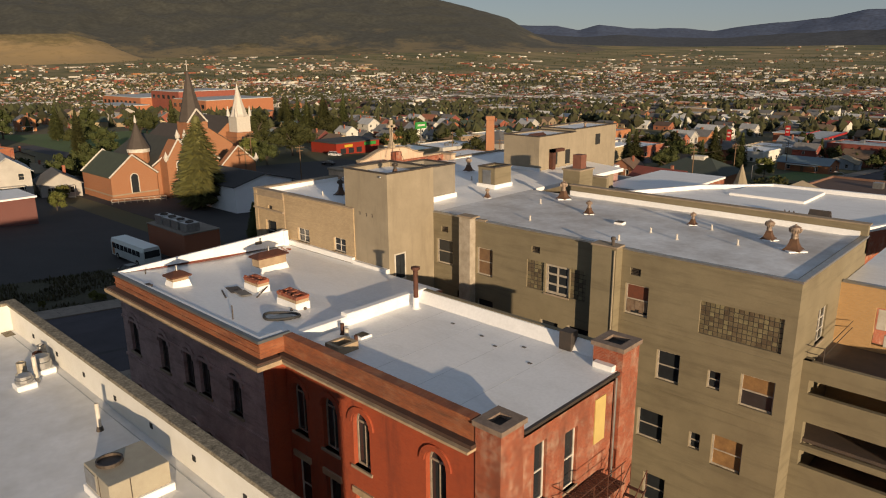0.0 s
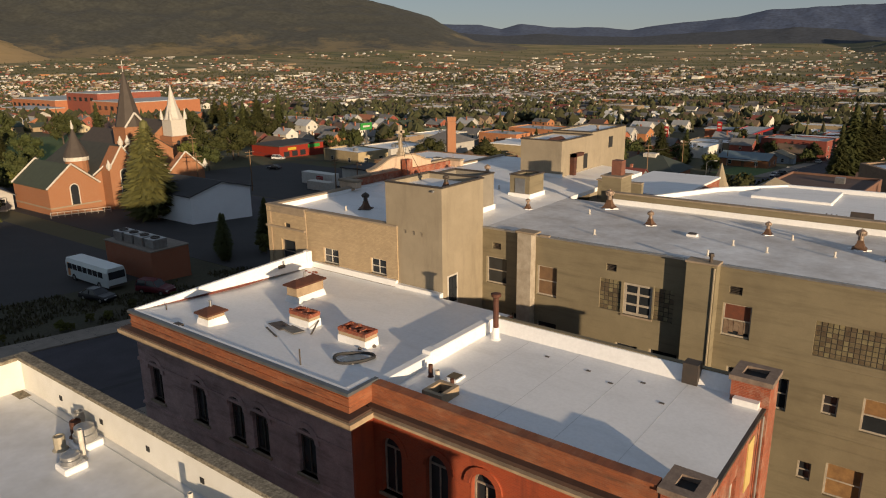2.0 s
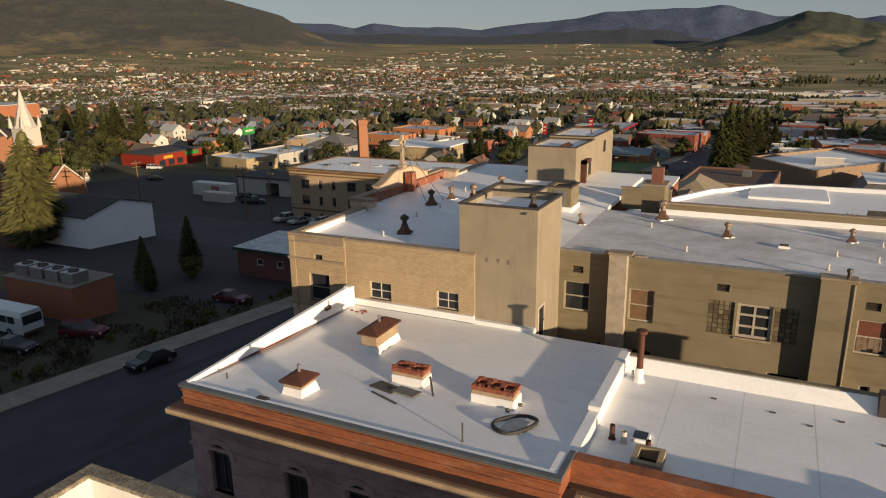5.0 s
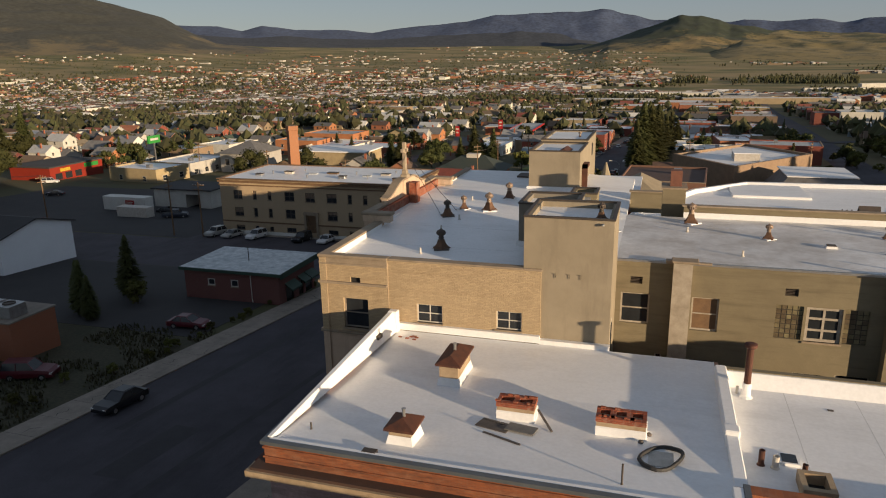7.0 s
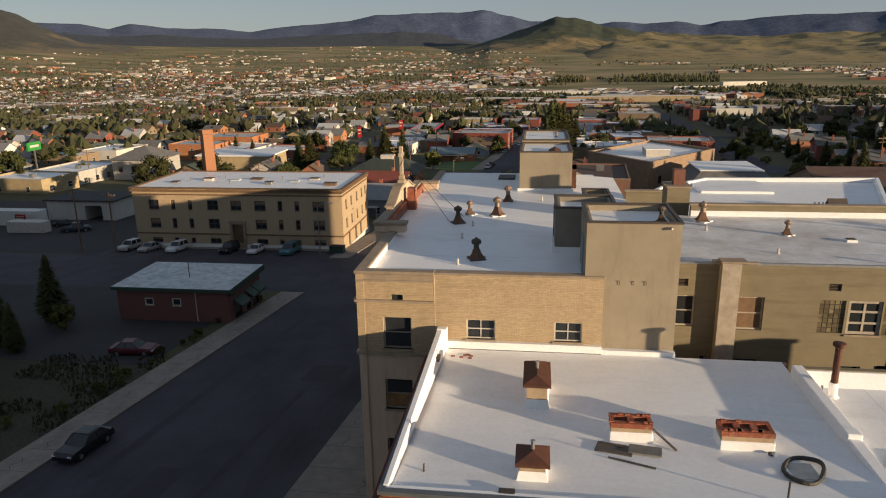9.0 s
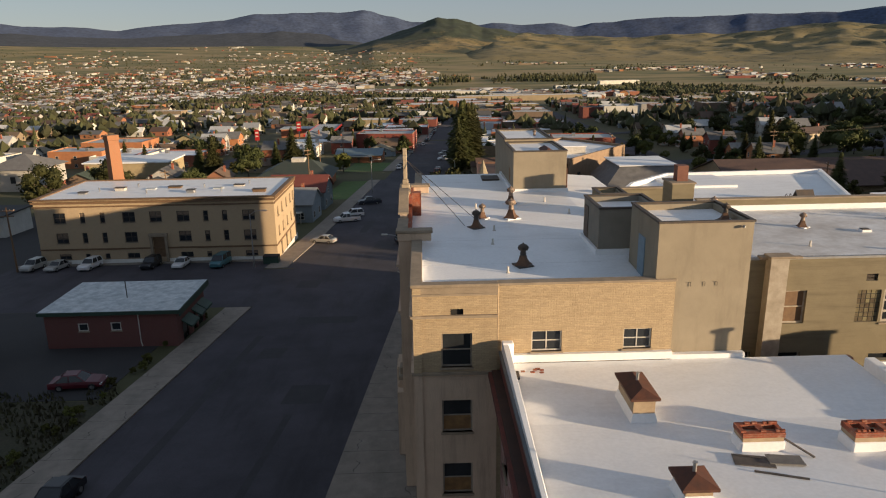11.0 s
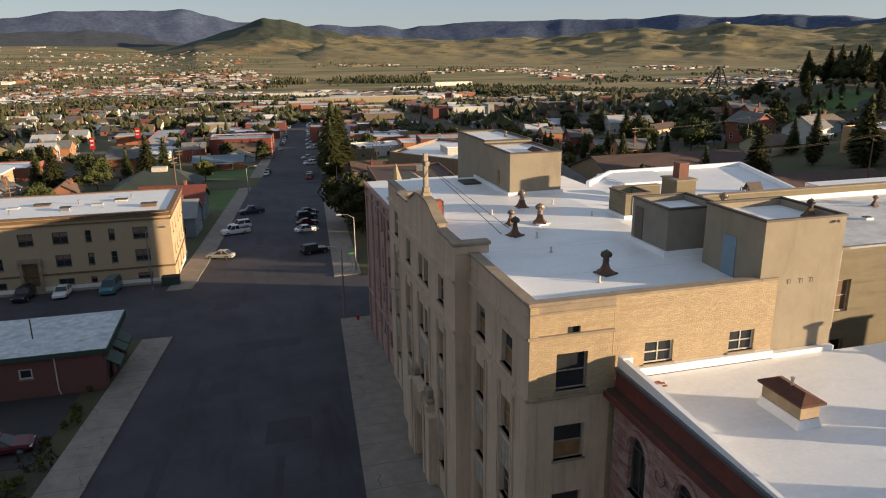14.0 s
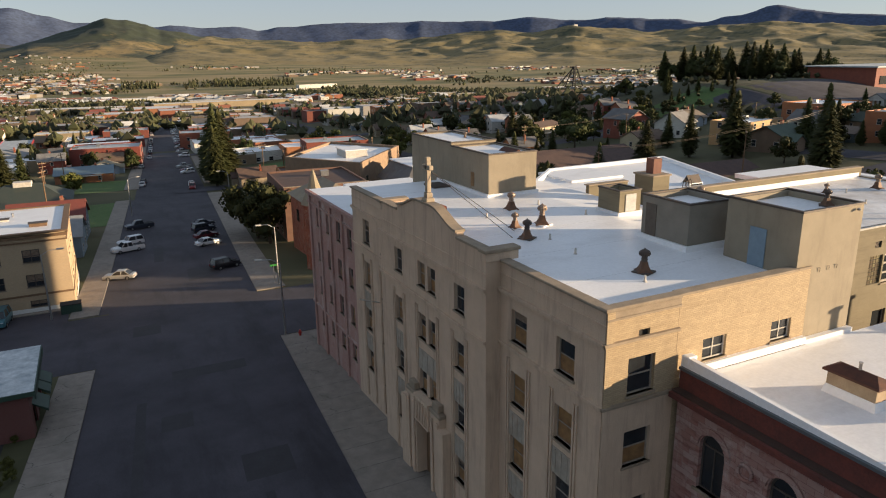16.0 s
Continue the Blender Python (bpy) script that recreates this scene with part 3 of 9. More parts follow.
for (ya, za), (yb, zb) in zip(prof, prof[1:]):
    if yb - ya < 1e-4:
        continue
    v = [bm.verts.new(p) for p in ((MX - 0.1, ya, za), (MX + 0.55, ya, za), (MX + 0.55, yb, zb), (MX - 0.1, yb, zb), (MX - 0.1, ya, za + 0.13), (MX + 0.55, ya, za + 0.13), (MX + 0.55, yb, zb + 0.13), (MX - 0.1, yb, zb + 0.13))]
    for q in ((4, 5, 6, 7), (0, 1, 5, 4), (1, 2, 6, 5), (2, 3, 7, 6), (3, 0, 4, 7), (3, 2, 1, 0)):
        bm.faces.new([v[k] for k in q])
bmesh.ops.remove_doubles(bm, verts=bm.verts, dist=0.001)
part("gable_coping", bm, coping, hospital)
bm = bmesh.new()
box(bm, MX + 0.45, MX + 0.75, MA + 0.4, MB - 0.4, ZR - 0.2, 15.9)
part("gable_back", bm, raw_brick, hospital, "bare red brick back of the gable")
part("gable_buttress", boxes((MX + 0.75, MX + 1.35, 15.6, 16.4, ZR, 16.9)), raw_brick, hospital, "red brick buttress behind the cross")
part("gable_roof", boxes((MX + 0.75, -0.4, MA + 0.4, MB - 0.4, ZR - 0.3, ZR + 0.35)), white_roof, hospital)
for y0, y1 in ((MA - 0.1, MA + 0.6), (MB - 0.6, MB + 0.1)):
    part("pier_block", bevelled(boxes((MX - 0.06, 0.25, y0 + 0.04, y1 - 0.04, 15.42, 15.9)), 0.03), facade_stone, hospital)
    part("pier_cap", bevelled(boxes((MX - 0.16, 0.34, y0 - 0.04, y1 + 0.04, 15.9, 16.1)), 0.06, 2), coping, hospital)
for name, y0, y1 in (("south_coping", -0.25, MA), ("north_coping", MB, 32.3)):
    part(name, bevelled(boxes((-0.92, -0.3, y0, y1, 15.38, 15.52)), 0.03), coping, hospital)
for lo, hi, depth in ((14.72, 14.8, 0.05), (13.82, 13.98, 0.18), (13.68, 13.78, 0.07), (10.85, 11.0, 0.16), (10.68, 10.76, 0.04)):
    bm = bmesh.new()
    for a, b, x in ((-0.2, MA, -0.8), (MA, MB, MX), (MB, 32.2, -0.8)):
        uvbox(bm, "-x", x, a, b, lo, hi, -depth, 0.02)
    part("string_course", bm, facade_stone, hospital)
# flat strips and fluted bands between the windows
for a, b, x in ((1.87, 3.3, -0.8), (5.85, 7.3, -0.8), (10.85, 12.1, MX), (14.6, 17.2, MX), (19.75, 21.0, MX), (24.7, 25.95, -0.8), (28.4, 29.8, -0.8)):
    for u0, u1 in ((a - 0.42, a - 0.3), (a - 0.2, a - 0.08), (b + 0.08, b + 0.2), (b + 0.3, b + 0.42)):
        bm = bmesh.new()
        uvbox(bm, "-x", x, u0, u1, 4.4 if 16 < b < 19 else -2.2, 10.3, -0.09, 0.02)
        part("rib", bm, facade_stone, hospital)
    for lo, hi in ((5.85, 7.3), (2.2, 3.6)):
        bm = bmesh.new()
        uvbox(bm, "-x", x, a - 0.06, b + 0.06, lo, hi, -0.025, 0.02)
        for k in range(3):
            u = a + (b - a) * (k + 0.5) / 3
            uvbox(bm, "-x", x, u - 0.05, u + 0.05, lo + 0.1, hi - 0.1, -0.05, -0.02)
        part("spandrel", bm, streaked, hospital)
pick = random.Random(3)
for bay, x in ((south_bay, -0.8), (mid_bay, MX), (north_bay, -0.8)):
    for h in bay:
        window(hospital, "-x", x, h, deep=0.2, cols=1, rows=2, board=pick.choice((0, 1, 1, 0, 3)), blind=pick.choice((0, 0, 0, 0.3)), sash=old_frame)
# black sheets behind the windows paint the darkness of the unlit rooms
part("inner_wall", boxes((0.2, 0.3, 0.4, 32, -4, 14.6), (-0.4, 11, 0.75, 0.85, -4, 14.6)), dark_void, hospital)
# portal
bm = boxes((MX - 0.45, MX, 13.4, 14.8, -3.6, 3.9), (MX - 0.45, MX, 17.0, 18.4, -3.6, 3.9), (MX - 0.62, MX, 14.8, 17.0, 2.4, 4.25))
for y in (13.1, 18.7):
    box(bm, MX - 0.6, MX, y - 0.45, y + 0.45, -3.6, 3.3)
portal = part("portal", bm, facade_stone, hospital)
for y0 in (13.5, 14.3, 17.15, 17.95):
    part("fluting", bevelled(boxes((MX - 0.58, MX - 0.45, y0, y0 + 0.32, -3.4, 3.6)), 0.04), facade_stone, portal)
for k in range(8):
    part("fluting", boxes((MX - 0.7, MX - 0.62, 14.95 + k * 0.25, 15.06 + k * 0.25, 2.6, 4.05)), facade_stone, portal)
for y0, y1 in ((13.3, 14.9), (16.9, 18.5)):
    part("arch_cap", bevelled(boxes((MX - 0.52, MX, y0, y1, 3.9, 4.2), (MX - 0.42, MX, y0 + 0.35, y1 - 0.35, 4.2, 4.75)), 0.06), coping, portal)
part("door", boxes((MX + 0.3, MX + 0.4, 14.8, 15.88, -2.4, 1.6)), wood_brown, portal, "dark wooden door leaf")
part("door", boxes((MX + 0.3, MX + 0.4, 15.92, 17.0, -2.4, 1.6)), wood_brown, portal, "dark wooden door leaf")
part("step", boxes((MX - 1.4, MX + 0.35, 14.6, 17.2, -3.6, -2.4), (MX - 1.8, MX - 1.4, 14.6, 17.2, -3.6, -2.7)), concrete, portal)
# the cross on the gable
bm = boxes((-1.68, -1.12, 15.68, 16.32, 17.2, 17.5), (-1.6, -1.2, 15.78, 16.22, 17.5, 17.8), (-1.54, -1.26, 15.85, 16.15, 17.8, 19.95), (-1.54, -1.26, 15.5, 16.5, 19.2, 19.48))
cross = part("cross", bevelled(bm, 0.03), mat("cross_stone", (0.42, 0.34, 0.24), (0.3, 0.24, 0.17), scale=0.4), hospital, "weathered stone cross")
for k, e in enumerate(((2.5, 12.6, ZR + 0.3), (3.4, 13.8, ZR + 0.33))):
    bm = bmesh.new()
    rod(bm, (-1.35, 16.0, 19.2), e, 0.02, 5)
    part("guy_wire", bm, dark_metal, hospital)
bm = bmesh.new()
rod(bm, (-0.8, 26.6, 7.2), (-2.6, 26.2, 7.9), 0.05, 6)
part("flagpole", bm, wood_white, hospital, "short white slanting flagpole")

# the end wall that looks up the hill: tan brick, tower to its right
corner_holes = [(0.55, 2.08, 11.2, 13.0), (0.55, 2.08, 7.6, 9.4), (0.55, 2.08, 4.0, 5.8), (0.55, 2.08, 0.4, 2.2), (1.03, 1.66, 13.9, 14.27)]
bm = bmesh.new()
wall(bm, "-y", -0.15, -0.4, 3.3, 10.9, 15.38, 0.4, [corner_holes[0], corner_holes[4]])
box(bm, -0.806, -0.4, -0.25, -0.205, 10.9, 15.38)
part("corner_wall", bm, tan_brick, hospital)
bm = bmesh.new()
wall(bm, "-y", -0.15, -0.4, 3.3, -4, 10.9, 0.4, corner_holes[1:4])
box(bm, -0.806, -0.4, -0.25, -0.205, -4, 10.9)
part("corner_base_wall", bm, facade_stone, hospital)
part("corner_frieze", boxes((-0.83, 3.33, -0.21, -0.14, 15.08, 15.38), (-0.82, 3.32, -0.27, -0.2, 14.98, 15.08)), coping, hospital)
part("vent_back", boxes((1.0, 1.7, 0.0, 0.1, 13.85, 14.3)), dark_void, hospital)
end_holes = [(5.0, 6.5, 11.92, 13.0), (9.62, 11.0, 11.95, 13.0)]
bm = bmesh.new()
wall(bm, "-y", -0.1, 3.3, 11.95, -4, 15.4, 0.36, [end_holes[0], (9.55, 10.95, 11.95, 13.0)])
part("end_wall", bm, tan_brick, hospital)
for h in corner_holes[:4]:
    window(hospital, "-y", -0.15, h, deep=0.16, rows=2, sash=old_frame, board=pick.choice((0, 1)), bar=0.06)
window(hospital, "-y", -0.1, end_holes[0], deep=0.12, cols=2, rows=2)
window(hospital, "-y", -0.1, (9.55, 10.95, 11.95, 13.0), deep=0.12, cols=2, rows=2)
part("corner_coping", bevelled(boxes((-0.9, 3.36, -0.26, 0.3, 15.38, 15.55)), 0.03), coping, hospital)
part("end_coping", bevelled(boxes((3.36, 11.0, -0.15, 0.45, 15.4, 15.52), (11.0, 12.0, -0.15, -0.004, 15.4, 15.52)), 0.02), coping, hospital)
for lo, hi in ((13.85, 13.98), (10.85, 10.97)):
    part("string_course", boxes((-0.92, 3.32, -0.32, -0.14, lo, hi)), coping, hospital)
# added rod for the shade line at the wall's offset; no pipe runs here
bm = bmesh.new()
rod(bm, (3.33, -0.12, 15.3), (3.33, -0.12, 11.9), 0.035, 6)
part("drain_seam", bm, buff, hospital)

# roofs
def roof_z(y):
    """The west wing's roof climbs a little from its south parapet to the gable."""
    return ZR + 0.36 * min(max((y - 1.0) / 14.0, 0.0), 1.0)


for x0, x1, ys, fall in ((-0.4, 11.0, (0.4, 1.0, 15.0, 32.2), 0.0), (11.0, 15.5, (3.8, 9.0, 15.0, 32.0), 1.0)):
    bm = bmesh.new()
    for ya, yb in zip(ys, ys[1:]):
        v = [bm.verts.new(p) for p in ((x0, ya, ZR - 0.3), (x1, ya, ZR - 0.3), (x1, yb, ZR - 0.3), (x0, yb, ZR - 0.3), (x0, ya, roof_z(ya)), (x1, ya, roof_z(ya) + fall * (ZR + 0.02 - roof_z(ya))), (x1, yb, roof_z(yb) + fall * (ZR + 0.02 - roof_z(yb))), (x0, yb, roof_z(yb)))]
        for q in ((4, 5, 6, 7), (0, 1, 5, 4), (1, 2, 6, 5), (2, 3, 7, 6), (3, 0, 4, 7)):
            bm.faces.new([v[k] for k in q])
    bmesh.ops.remove_doubles(bm, verts=bm.verts, dist=0.001)
    part("roof", bm, white_roof, hospital)
part("parapet_flashing", boxes((-0.4, -0.33, 0.45, 8.3, ZR, 15.38), (-0.4, -0.33, 23.9, 32.2, ZR, 15.38), (-0.33, 10.95, 0.4, 0.47, ZR, 15.36)), white_roof, hospital)
for y in (4.6, 9.2, 13.6, 18.1, 24.0, 28.0):
    part("roof_seam", boxes((-0.3, 9.5, y, y + 0.03, ZR, roof_z(y) + 0.004)), faint_seam, hospital)
part("wing_roof", boxes((15.5, 40.3, 4.5, 16.5, ZR - 0.3, ZR + 0.02)), mat("wing_roof", (0.78, 0.79, 0.8), (0.42, 0.39, 0.36), scale=3.2, amount=0.55, rough=0.5, grain=3, bump=0.06, spread=0.07), hospital, "stained white roof membrane")
part("wing_edge", boxes((15.5, 40.75, 4.4, 4.56, ZR + 0.02, ZR + 0.14), (40.4, 40.75, 4.56, 16.9, ZR + 0.02, ZR + 0.14)), galvanised, hospital)
part("roof_hatch", boxes((5.0, 6.5, 28.6, 30.6, ZR, ZR + 0.5)), dark_metal, hospital)

# long wing: plastered wall with odd windows
wing_holes = {
    "sash": [(15.85, 17.45, 11.25, 13.1), (31.2, 32.7, 11.12, 12.99), (33.46, 34.88, 7.59, 9.44), (32.53, 34.17, 3.56, 5.42), (33.2, 34.6, -0.6, 1.3)],
    "boarded": [(19.71, 21.15, 11.15, 13.12), (38.27, 40.04, 7.59, 9.44), (37.09, 38.79, 3.48, 5.39)],
    "small": [(36.49, 37.22, 8.03, 9.11), (35.78, 36.44, 4.01, 5.05), (31.7, 32.2, 7.9, 9.4)],
    "cross": [(25.55, 27.3, 11.1, 13.06)],
    "block": [(24.05, 25.4, 11.15, 13.07), (27.4, 28.55, 11.13, 13.07), (35.75, 40.1, 11.07, 12.95)],
    "vent": [(16.34, 17.0, 13.67, 14.09), (24.4, 25.05, 13.6, 14.02), (31.45, 32.13, 13.54, 13.98)],
    "dark": [(17.9, 18.3, 9.0, 9.5), (19.75, 21.2, 8.0, 9.4), (25.2, 26.6, 7.9, 9.2), (27.3, 29.0, 7.7, 9.3)],
}
pale_frame = mat("pale_frame", (0.46, 0.41, 0.34), (0.27, 0.23, 0.18), scale=0.3, rough=0.8)
bm = bmesh.new()
wall(bm, "-y", 4.45, 15.5, 40.7, -4, 15.02, 0.4, [h for k in wing_holes.values() for h in k])
part("wing_wall", bm, stucco, hospital)
# the wing's unlit rooms: shade given as one black sheet
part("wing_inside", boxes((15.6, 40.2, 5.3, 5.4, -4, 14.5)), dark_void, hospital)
red_board = mat("red_board", (0.17, 0.05, 0.025), (0.09, 0.035, 0.022), scale=0.5, rough=0.8)
for k, h in enumerate(wing_holes["sash"]):
    win = window(hospital, "-y", 4.45, h, deep=0.16, rows=2, bar=0.07, sash=pale_frame, sill=False, board=2 if k == 1 else 0, stuff=red_board)
    if k == 1:
        bm = bmesh.new()
        for i in range(5):
            a, z = h[0] + 0.1 + i * 0.26, h[2] + 0.12 + (i * 37 % 5) * 0.05
            uvbox(bm, "-y", 4.45, a, a + 0.25, z, h[2] + 0.88, 0.14 + (i % 2) * 0.015, 0.17)
        part("rag", bm, torn_blind, win, "torn pale blind hanging in the window")
for k, h in enumerate(wing_holes["boarded"]):
    window(hospital, "-y", 4.45, h, deep=0.16, rows=2, bar=0.07, sash=pale_frame, sill=False, board=(3, 2, 3)[k], stuff=(wood_brown, plywood, plywood)[k])
for h in wing_holes["small"]:
    window(hospital, "-y", 4.45, h, deep=0.14, rows=2, bar=0.06, sash=pale_frame, sill=False)
for h in wing_holes["cross"]:
    window(hospital, "-y", 4.45, h, deep=0.1, cols=2, rows=3, bar=0.12, sash=pale_frame)
for h in wing_holes["vent"]:
    bm = bmesh.new()
    n = 5
    for k in range(n):
        z = h[2] + (h[3] - h[2]) * (k + 0.5) / n
        uvbox(bm, "-y", 4.45, h[0], h[1], z - 0.02, z + 0.02, 0.08, 0.16)
    part("wall_vent", bm, dark_metal, hospital, "dark louvred wall vent")
dark_grout = mat("dark_grout", (0.07, 0.06, 0.045), (0.04, 0.035, 0.03), scale=0.5, rough=0.9)
for h in wing_holes["block"]:
    bm = bmesh.new()
    nu, nz = max(2, round((h[1] - h[0]) / 0.26)), max(2, round((h[3] - h[2]) / 0.26))
    du, dz = (h[1] - h[0]) / nu, (h[3] - h[2]) / nz
    for i in range(nu):
        for j in range(nz):
            uvbox(bm, "-y", 4.45, h[0] + i * du + 0.024, h[0] + (i + 1) * du - 0.024, h[2] + j * dz + 0.024, h[2] + (j + 1) * dz - 0.024, 0.1, 0.18)
    g = part("glass_block_window", bm, block_glass, hospital, "grid of dusty glass blocks", "stuff")
    bm = bmesh.new()
    uvbox(bm, "-y", 4.45, *h, 0.115, 0.17)
    part("mortar", bm, dark_grout, g)
for h in wing_holes["dark"]:
    window(hospital, "-y", 4.45, h, deep=0.15, cols=1, rows=1, bar=0.06, sash=pale_frame, sill=False)
part("ridge_pilaster", boxes((18.6, 19.6, 3.85, 4.5, -4, 15.2)), streaked, hospital, "water-stained plaster pilaster")
part("broken_cap", bevelled(boxes((18.5, 19.9, 3.75, 4.6, 15.2, 15.32), (18.2, 18.6, 4.2, 4.7, 15.02, 15.2), (19.9, 20.6, 4.3, 4.6, 15.02, 15.14)), 0.03), coping, hospital)
part("stack_pilaster", boxes((29.3, 30.9, 3.75, 4.5, -4, 15.1)), stucco, hospital)
part("stack_cap", bevelled(boxes((29.22, 30.98, 3.66, 4.6, 15.1, 15.22)), 0.03), coping, hospital)
bm = bmesh.new()
rod(bm, (30.8, 3.71, 15.0), (30.8, 3.71, 6.0), 0.05, 6)
part("drainpipe", bm, tower_stucco, hospital)
bm = bmesh.new()
lathe(bm, 30.5, 4.0, ((0.1, 15.22), (0.1, 15.55), (0.16, 15.56), (0.13, 15.72)), 8)
part("stack_vent", bm, dark_metal, hospital)
for z in (10.6, 6.9):
    part("plaster_ridge", boxes((30.9, 40.7, 4.425, 4.455, z, z + 0.05)), stucco, hospital)

# east end, sun porches
bm = bmesh.new()
wall(bm, "+x", 40.7, 4.85, 16.9, -4, 15.02, 0.4, [(8.0, 9.6, 10.6, 12.6)])
part("east_wall", bm, stucco, hospital)
window(hospital, "+x", 40.7, (8.0, 9.6, 10.6, 12.6), deep=0.1, rows=3, cols=2, bar=0.05)
part("rear_parapet", boxes((19.4, 40.7, 16.5, 16.9, ZR - 1, 15.75), (15.5, 19.4, 22.1, 22.5, ZR - 1, 15.6)), stucco, hospital)
part("rear_flashing", boxes((19.4, 40.3, 16.42, 16.5, ZR, 15.35)), white_roof, hospital)
part("rear_coping", boxes((19.3, 40.8, 16.4, 17.0, 15.75, 15.85), (15.4, 19.4, 22.0, 22.6, 15.6, 15.7)), coping, hospital)
porch = part("sun_porch", boxes((40.7, 46.8, 6.3, 6.6, 9.3, 10.35), (40.7, 46.8, 6.3, 6.6, 6.9, 8.5), (40.7, 46.8, 6.3, 6.6, 5.2, 5.55), (40.7, 46.8, 6.3, 6.6, 2.0, 4.3), (40.7, 46.8, 6.3, 6.6, -4, 0.6),
                                  (46.4, 46.8, 6.3, 6.9, -4, 10.35), (40.7, 41.1, 6.32, 6.9, -4, 10.35), (46.5, 46.8, 6.9, 11.9, 9.3, 10.35), (46.5, 46.8, 6.9, 11.9, 5.2, 8.3), (46.5, 46.8, 6.9, 11.9, 1.2, 4.3)), stucco, hospital, "open plastered sun porch with black openings")
part("deck", boxes((40.7, 46.5, 6.6, 11.9, 9.3, 9.6), (40.7, 46.5, 6.6, 11.9, 5.6, 5.8), (40.7, 46.5, 6.6, 11.9, 1.9, 2.1)), mat("deck", (0.05, 0.04, 0.035), (0.09, 0.06, 0.045), scale=1.0), porch, "black torn roofing felt")
bm = bmesh.new()
wall(bm, "-y", 11.9, 40.7, 47.5, -4, 13.3, 0.3, [(42.6, 44.2, 10.0, 12.2)])
part("porch_wall", bm, orange_brick, porch)
part("torn_sheet", bevelled(boxes((42.7, 43.2, 12.0, 12.06, 10.9, 12.1), (43.2, 44.1, 11.7, 12.05, 10.05, 10.7)), 0.03), wood_white, porch, "white torn insulation")
bm = bmesh.new()
for z in (10.75, 11.15):
    rod(bm, (40.8, 6.45, z), (41.6, 6.45, z), 0.025, 6)
    rod(bm, (41.6, 6.45, z), (41.6, 11.8, z + 0.02), 0.025, 6)
rod(bm, (41.6, 6.45, 10.3), (41.6, 6.45, 11.2), 0.025, 6)
part("railing", bm, dark_metal, porch, "bent black pipe railing")
east_low = part("east_low_roof", boxes((40.75, 52, 12.2, 30, 12.8, 13.25)), white_roof, hospital)
part("east_low_edge", boxes((40.75, 52, 11.85, 12.2, 13.3, 13.42)), galvanised, east_low)

# stair tower, lift house, hut and penthouse on the roofs
def roof_house(name, x0, x1, y0, y1, z0, z1, wall_m, sunk=0.3):
    h = part(name, shell(x0, x1, y0, y1, z0, z1, 0.3), wall_m, hospital)
    part("house_roof", boxes((x0 + 0.3, x1 - 0.3, y0 + 0.3, y1 - 0.3, z1 - 0.75, z1 - sunk)), white_roof, h)
    w = 0.14
    part("rim", shell(x0 - 0.05, x1 + 0.05, y0 - 0.05, y1 + 0.05, z1, z1 + 0.1, w + 0.05), dark_metal, h)
    return h


tower = roof_house("stair_tower", 11.0, 15.55, 0.0, 4.5, -4, 18.26, tower_stucco)
bm = bmesh.new()
uvbox(bm, "-x", 11.0, 1.9, 2.9, ZR + 0.05, ZR + 2.1, -0.05, 0.05)
part("tower_door", bm, blue_door, tower, "faded blue steel door")
for u in (12.7, 13.4, 14.0):
    bm = bmesh.new()
    rod(bm, (u, -0.05, 15.1), (u, -0.05, 15.32), 0.014, 5)
    rod(bm, (u, -0.05, 15.32), (u - 0.13, -0.05, 15.32), 0.014, 5)
    part("bracket", bm, dark_metal, tower)
bm = bmesh.new()
wall(bm, "+x", 15.56, 0.5, 1.6, 10.6, 12.6, 0.06, [(0.62, 1.48, 10.75, 12.5)])
part("side_window", bm, wood_white, tower)
part("side_pane", boxes((15.53, 15.56, 0.62, 1.48, 10.75, 12.5), (15.56, 15.6, 1.02, 1.08, 10.75, 12.5), (15.56, 15.6, 0.62, 1.48, 11.6, 11.66)), glass, tower)
bm = bmesh.new()
lathe(bm, 15.0, -0.12, ((0.05, 18.0), (0.09, 18.02), (0.09, 18.1), (0.03, 18.14)), 8)
part("tower_lamp", bm, galvanised, tower)
lift = roof_house("lift_house", 9.6, 13.1, 5.8, 9.5, ZR, 17.7, grey_stucco)
part("lift_base", boxes((9.45, 13.2, 5.7, 9.6, ZR, ZR + 0.46)), white_roof, lift)
bm = bmesh.new()
uvbox(bm, "-x", 9.6, 8.3, 9.15, ZR + 0.46, ZR + 2.35, -0.04, 0.05)
part("lift_door", bm, brown_door, lift, "dark brown door")
hut = roof_house("roof_hut", 11.7, 13.5, 14.0, 16.2, ZR, 16.85, stucco)
bm = bmesh.new()
uvbox(bm, "-y", 14.0, 12.2, 13.1, ZR + 0.52, ZR + 1.7, -0.04, 0.05)
part("hut_door", bm, galvanised, hut)
part("hut_base", boxes((11.6, 13.6, 13.9, 16.3, ZR, ZR + 0.5)), white_roof, hut)
pent = roof_house("penthouse", 7.05, 11.3, 23.35, 29.5, ZR - 1, 18.5, tower_stucco, 0.08)
pent2 = roof_house("penthouse_back", 7.05, 11.3, 29.5, 37.5, 2, 18.75, tower_stucco, 0.08)
part("penthouse_skirt", boxes((6.9, 11.45, 23.2, 23.35, ZR, ZR + 0.6), (6.87, 7.05, 23.35, 32, ZR, ZR + 0.6)), white_roof, pent)
bm = bmesh.new()
gable(bm, 9.1, 10.7, 23.8, 25.8, 18.25, 0.45, 0.1, "y")
part("penthouse_skylight", bm, rust, pent)
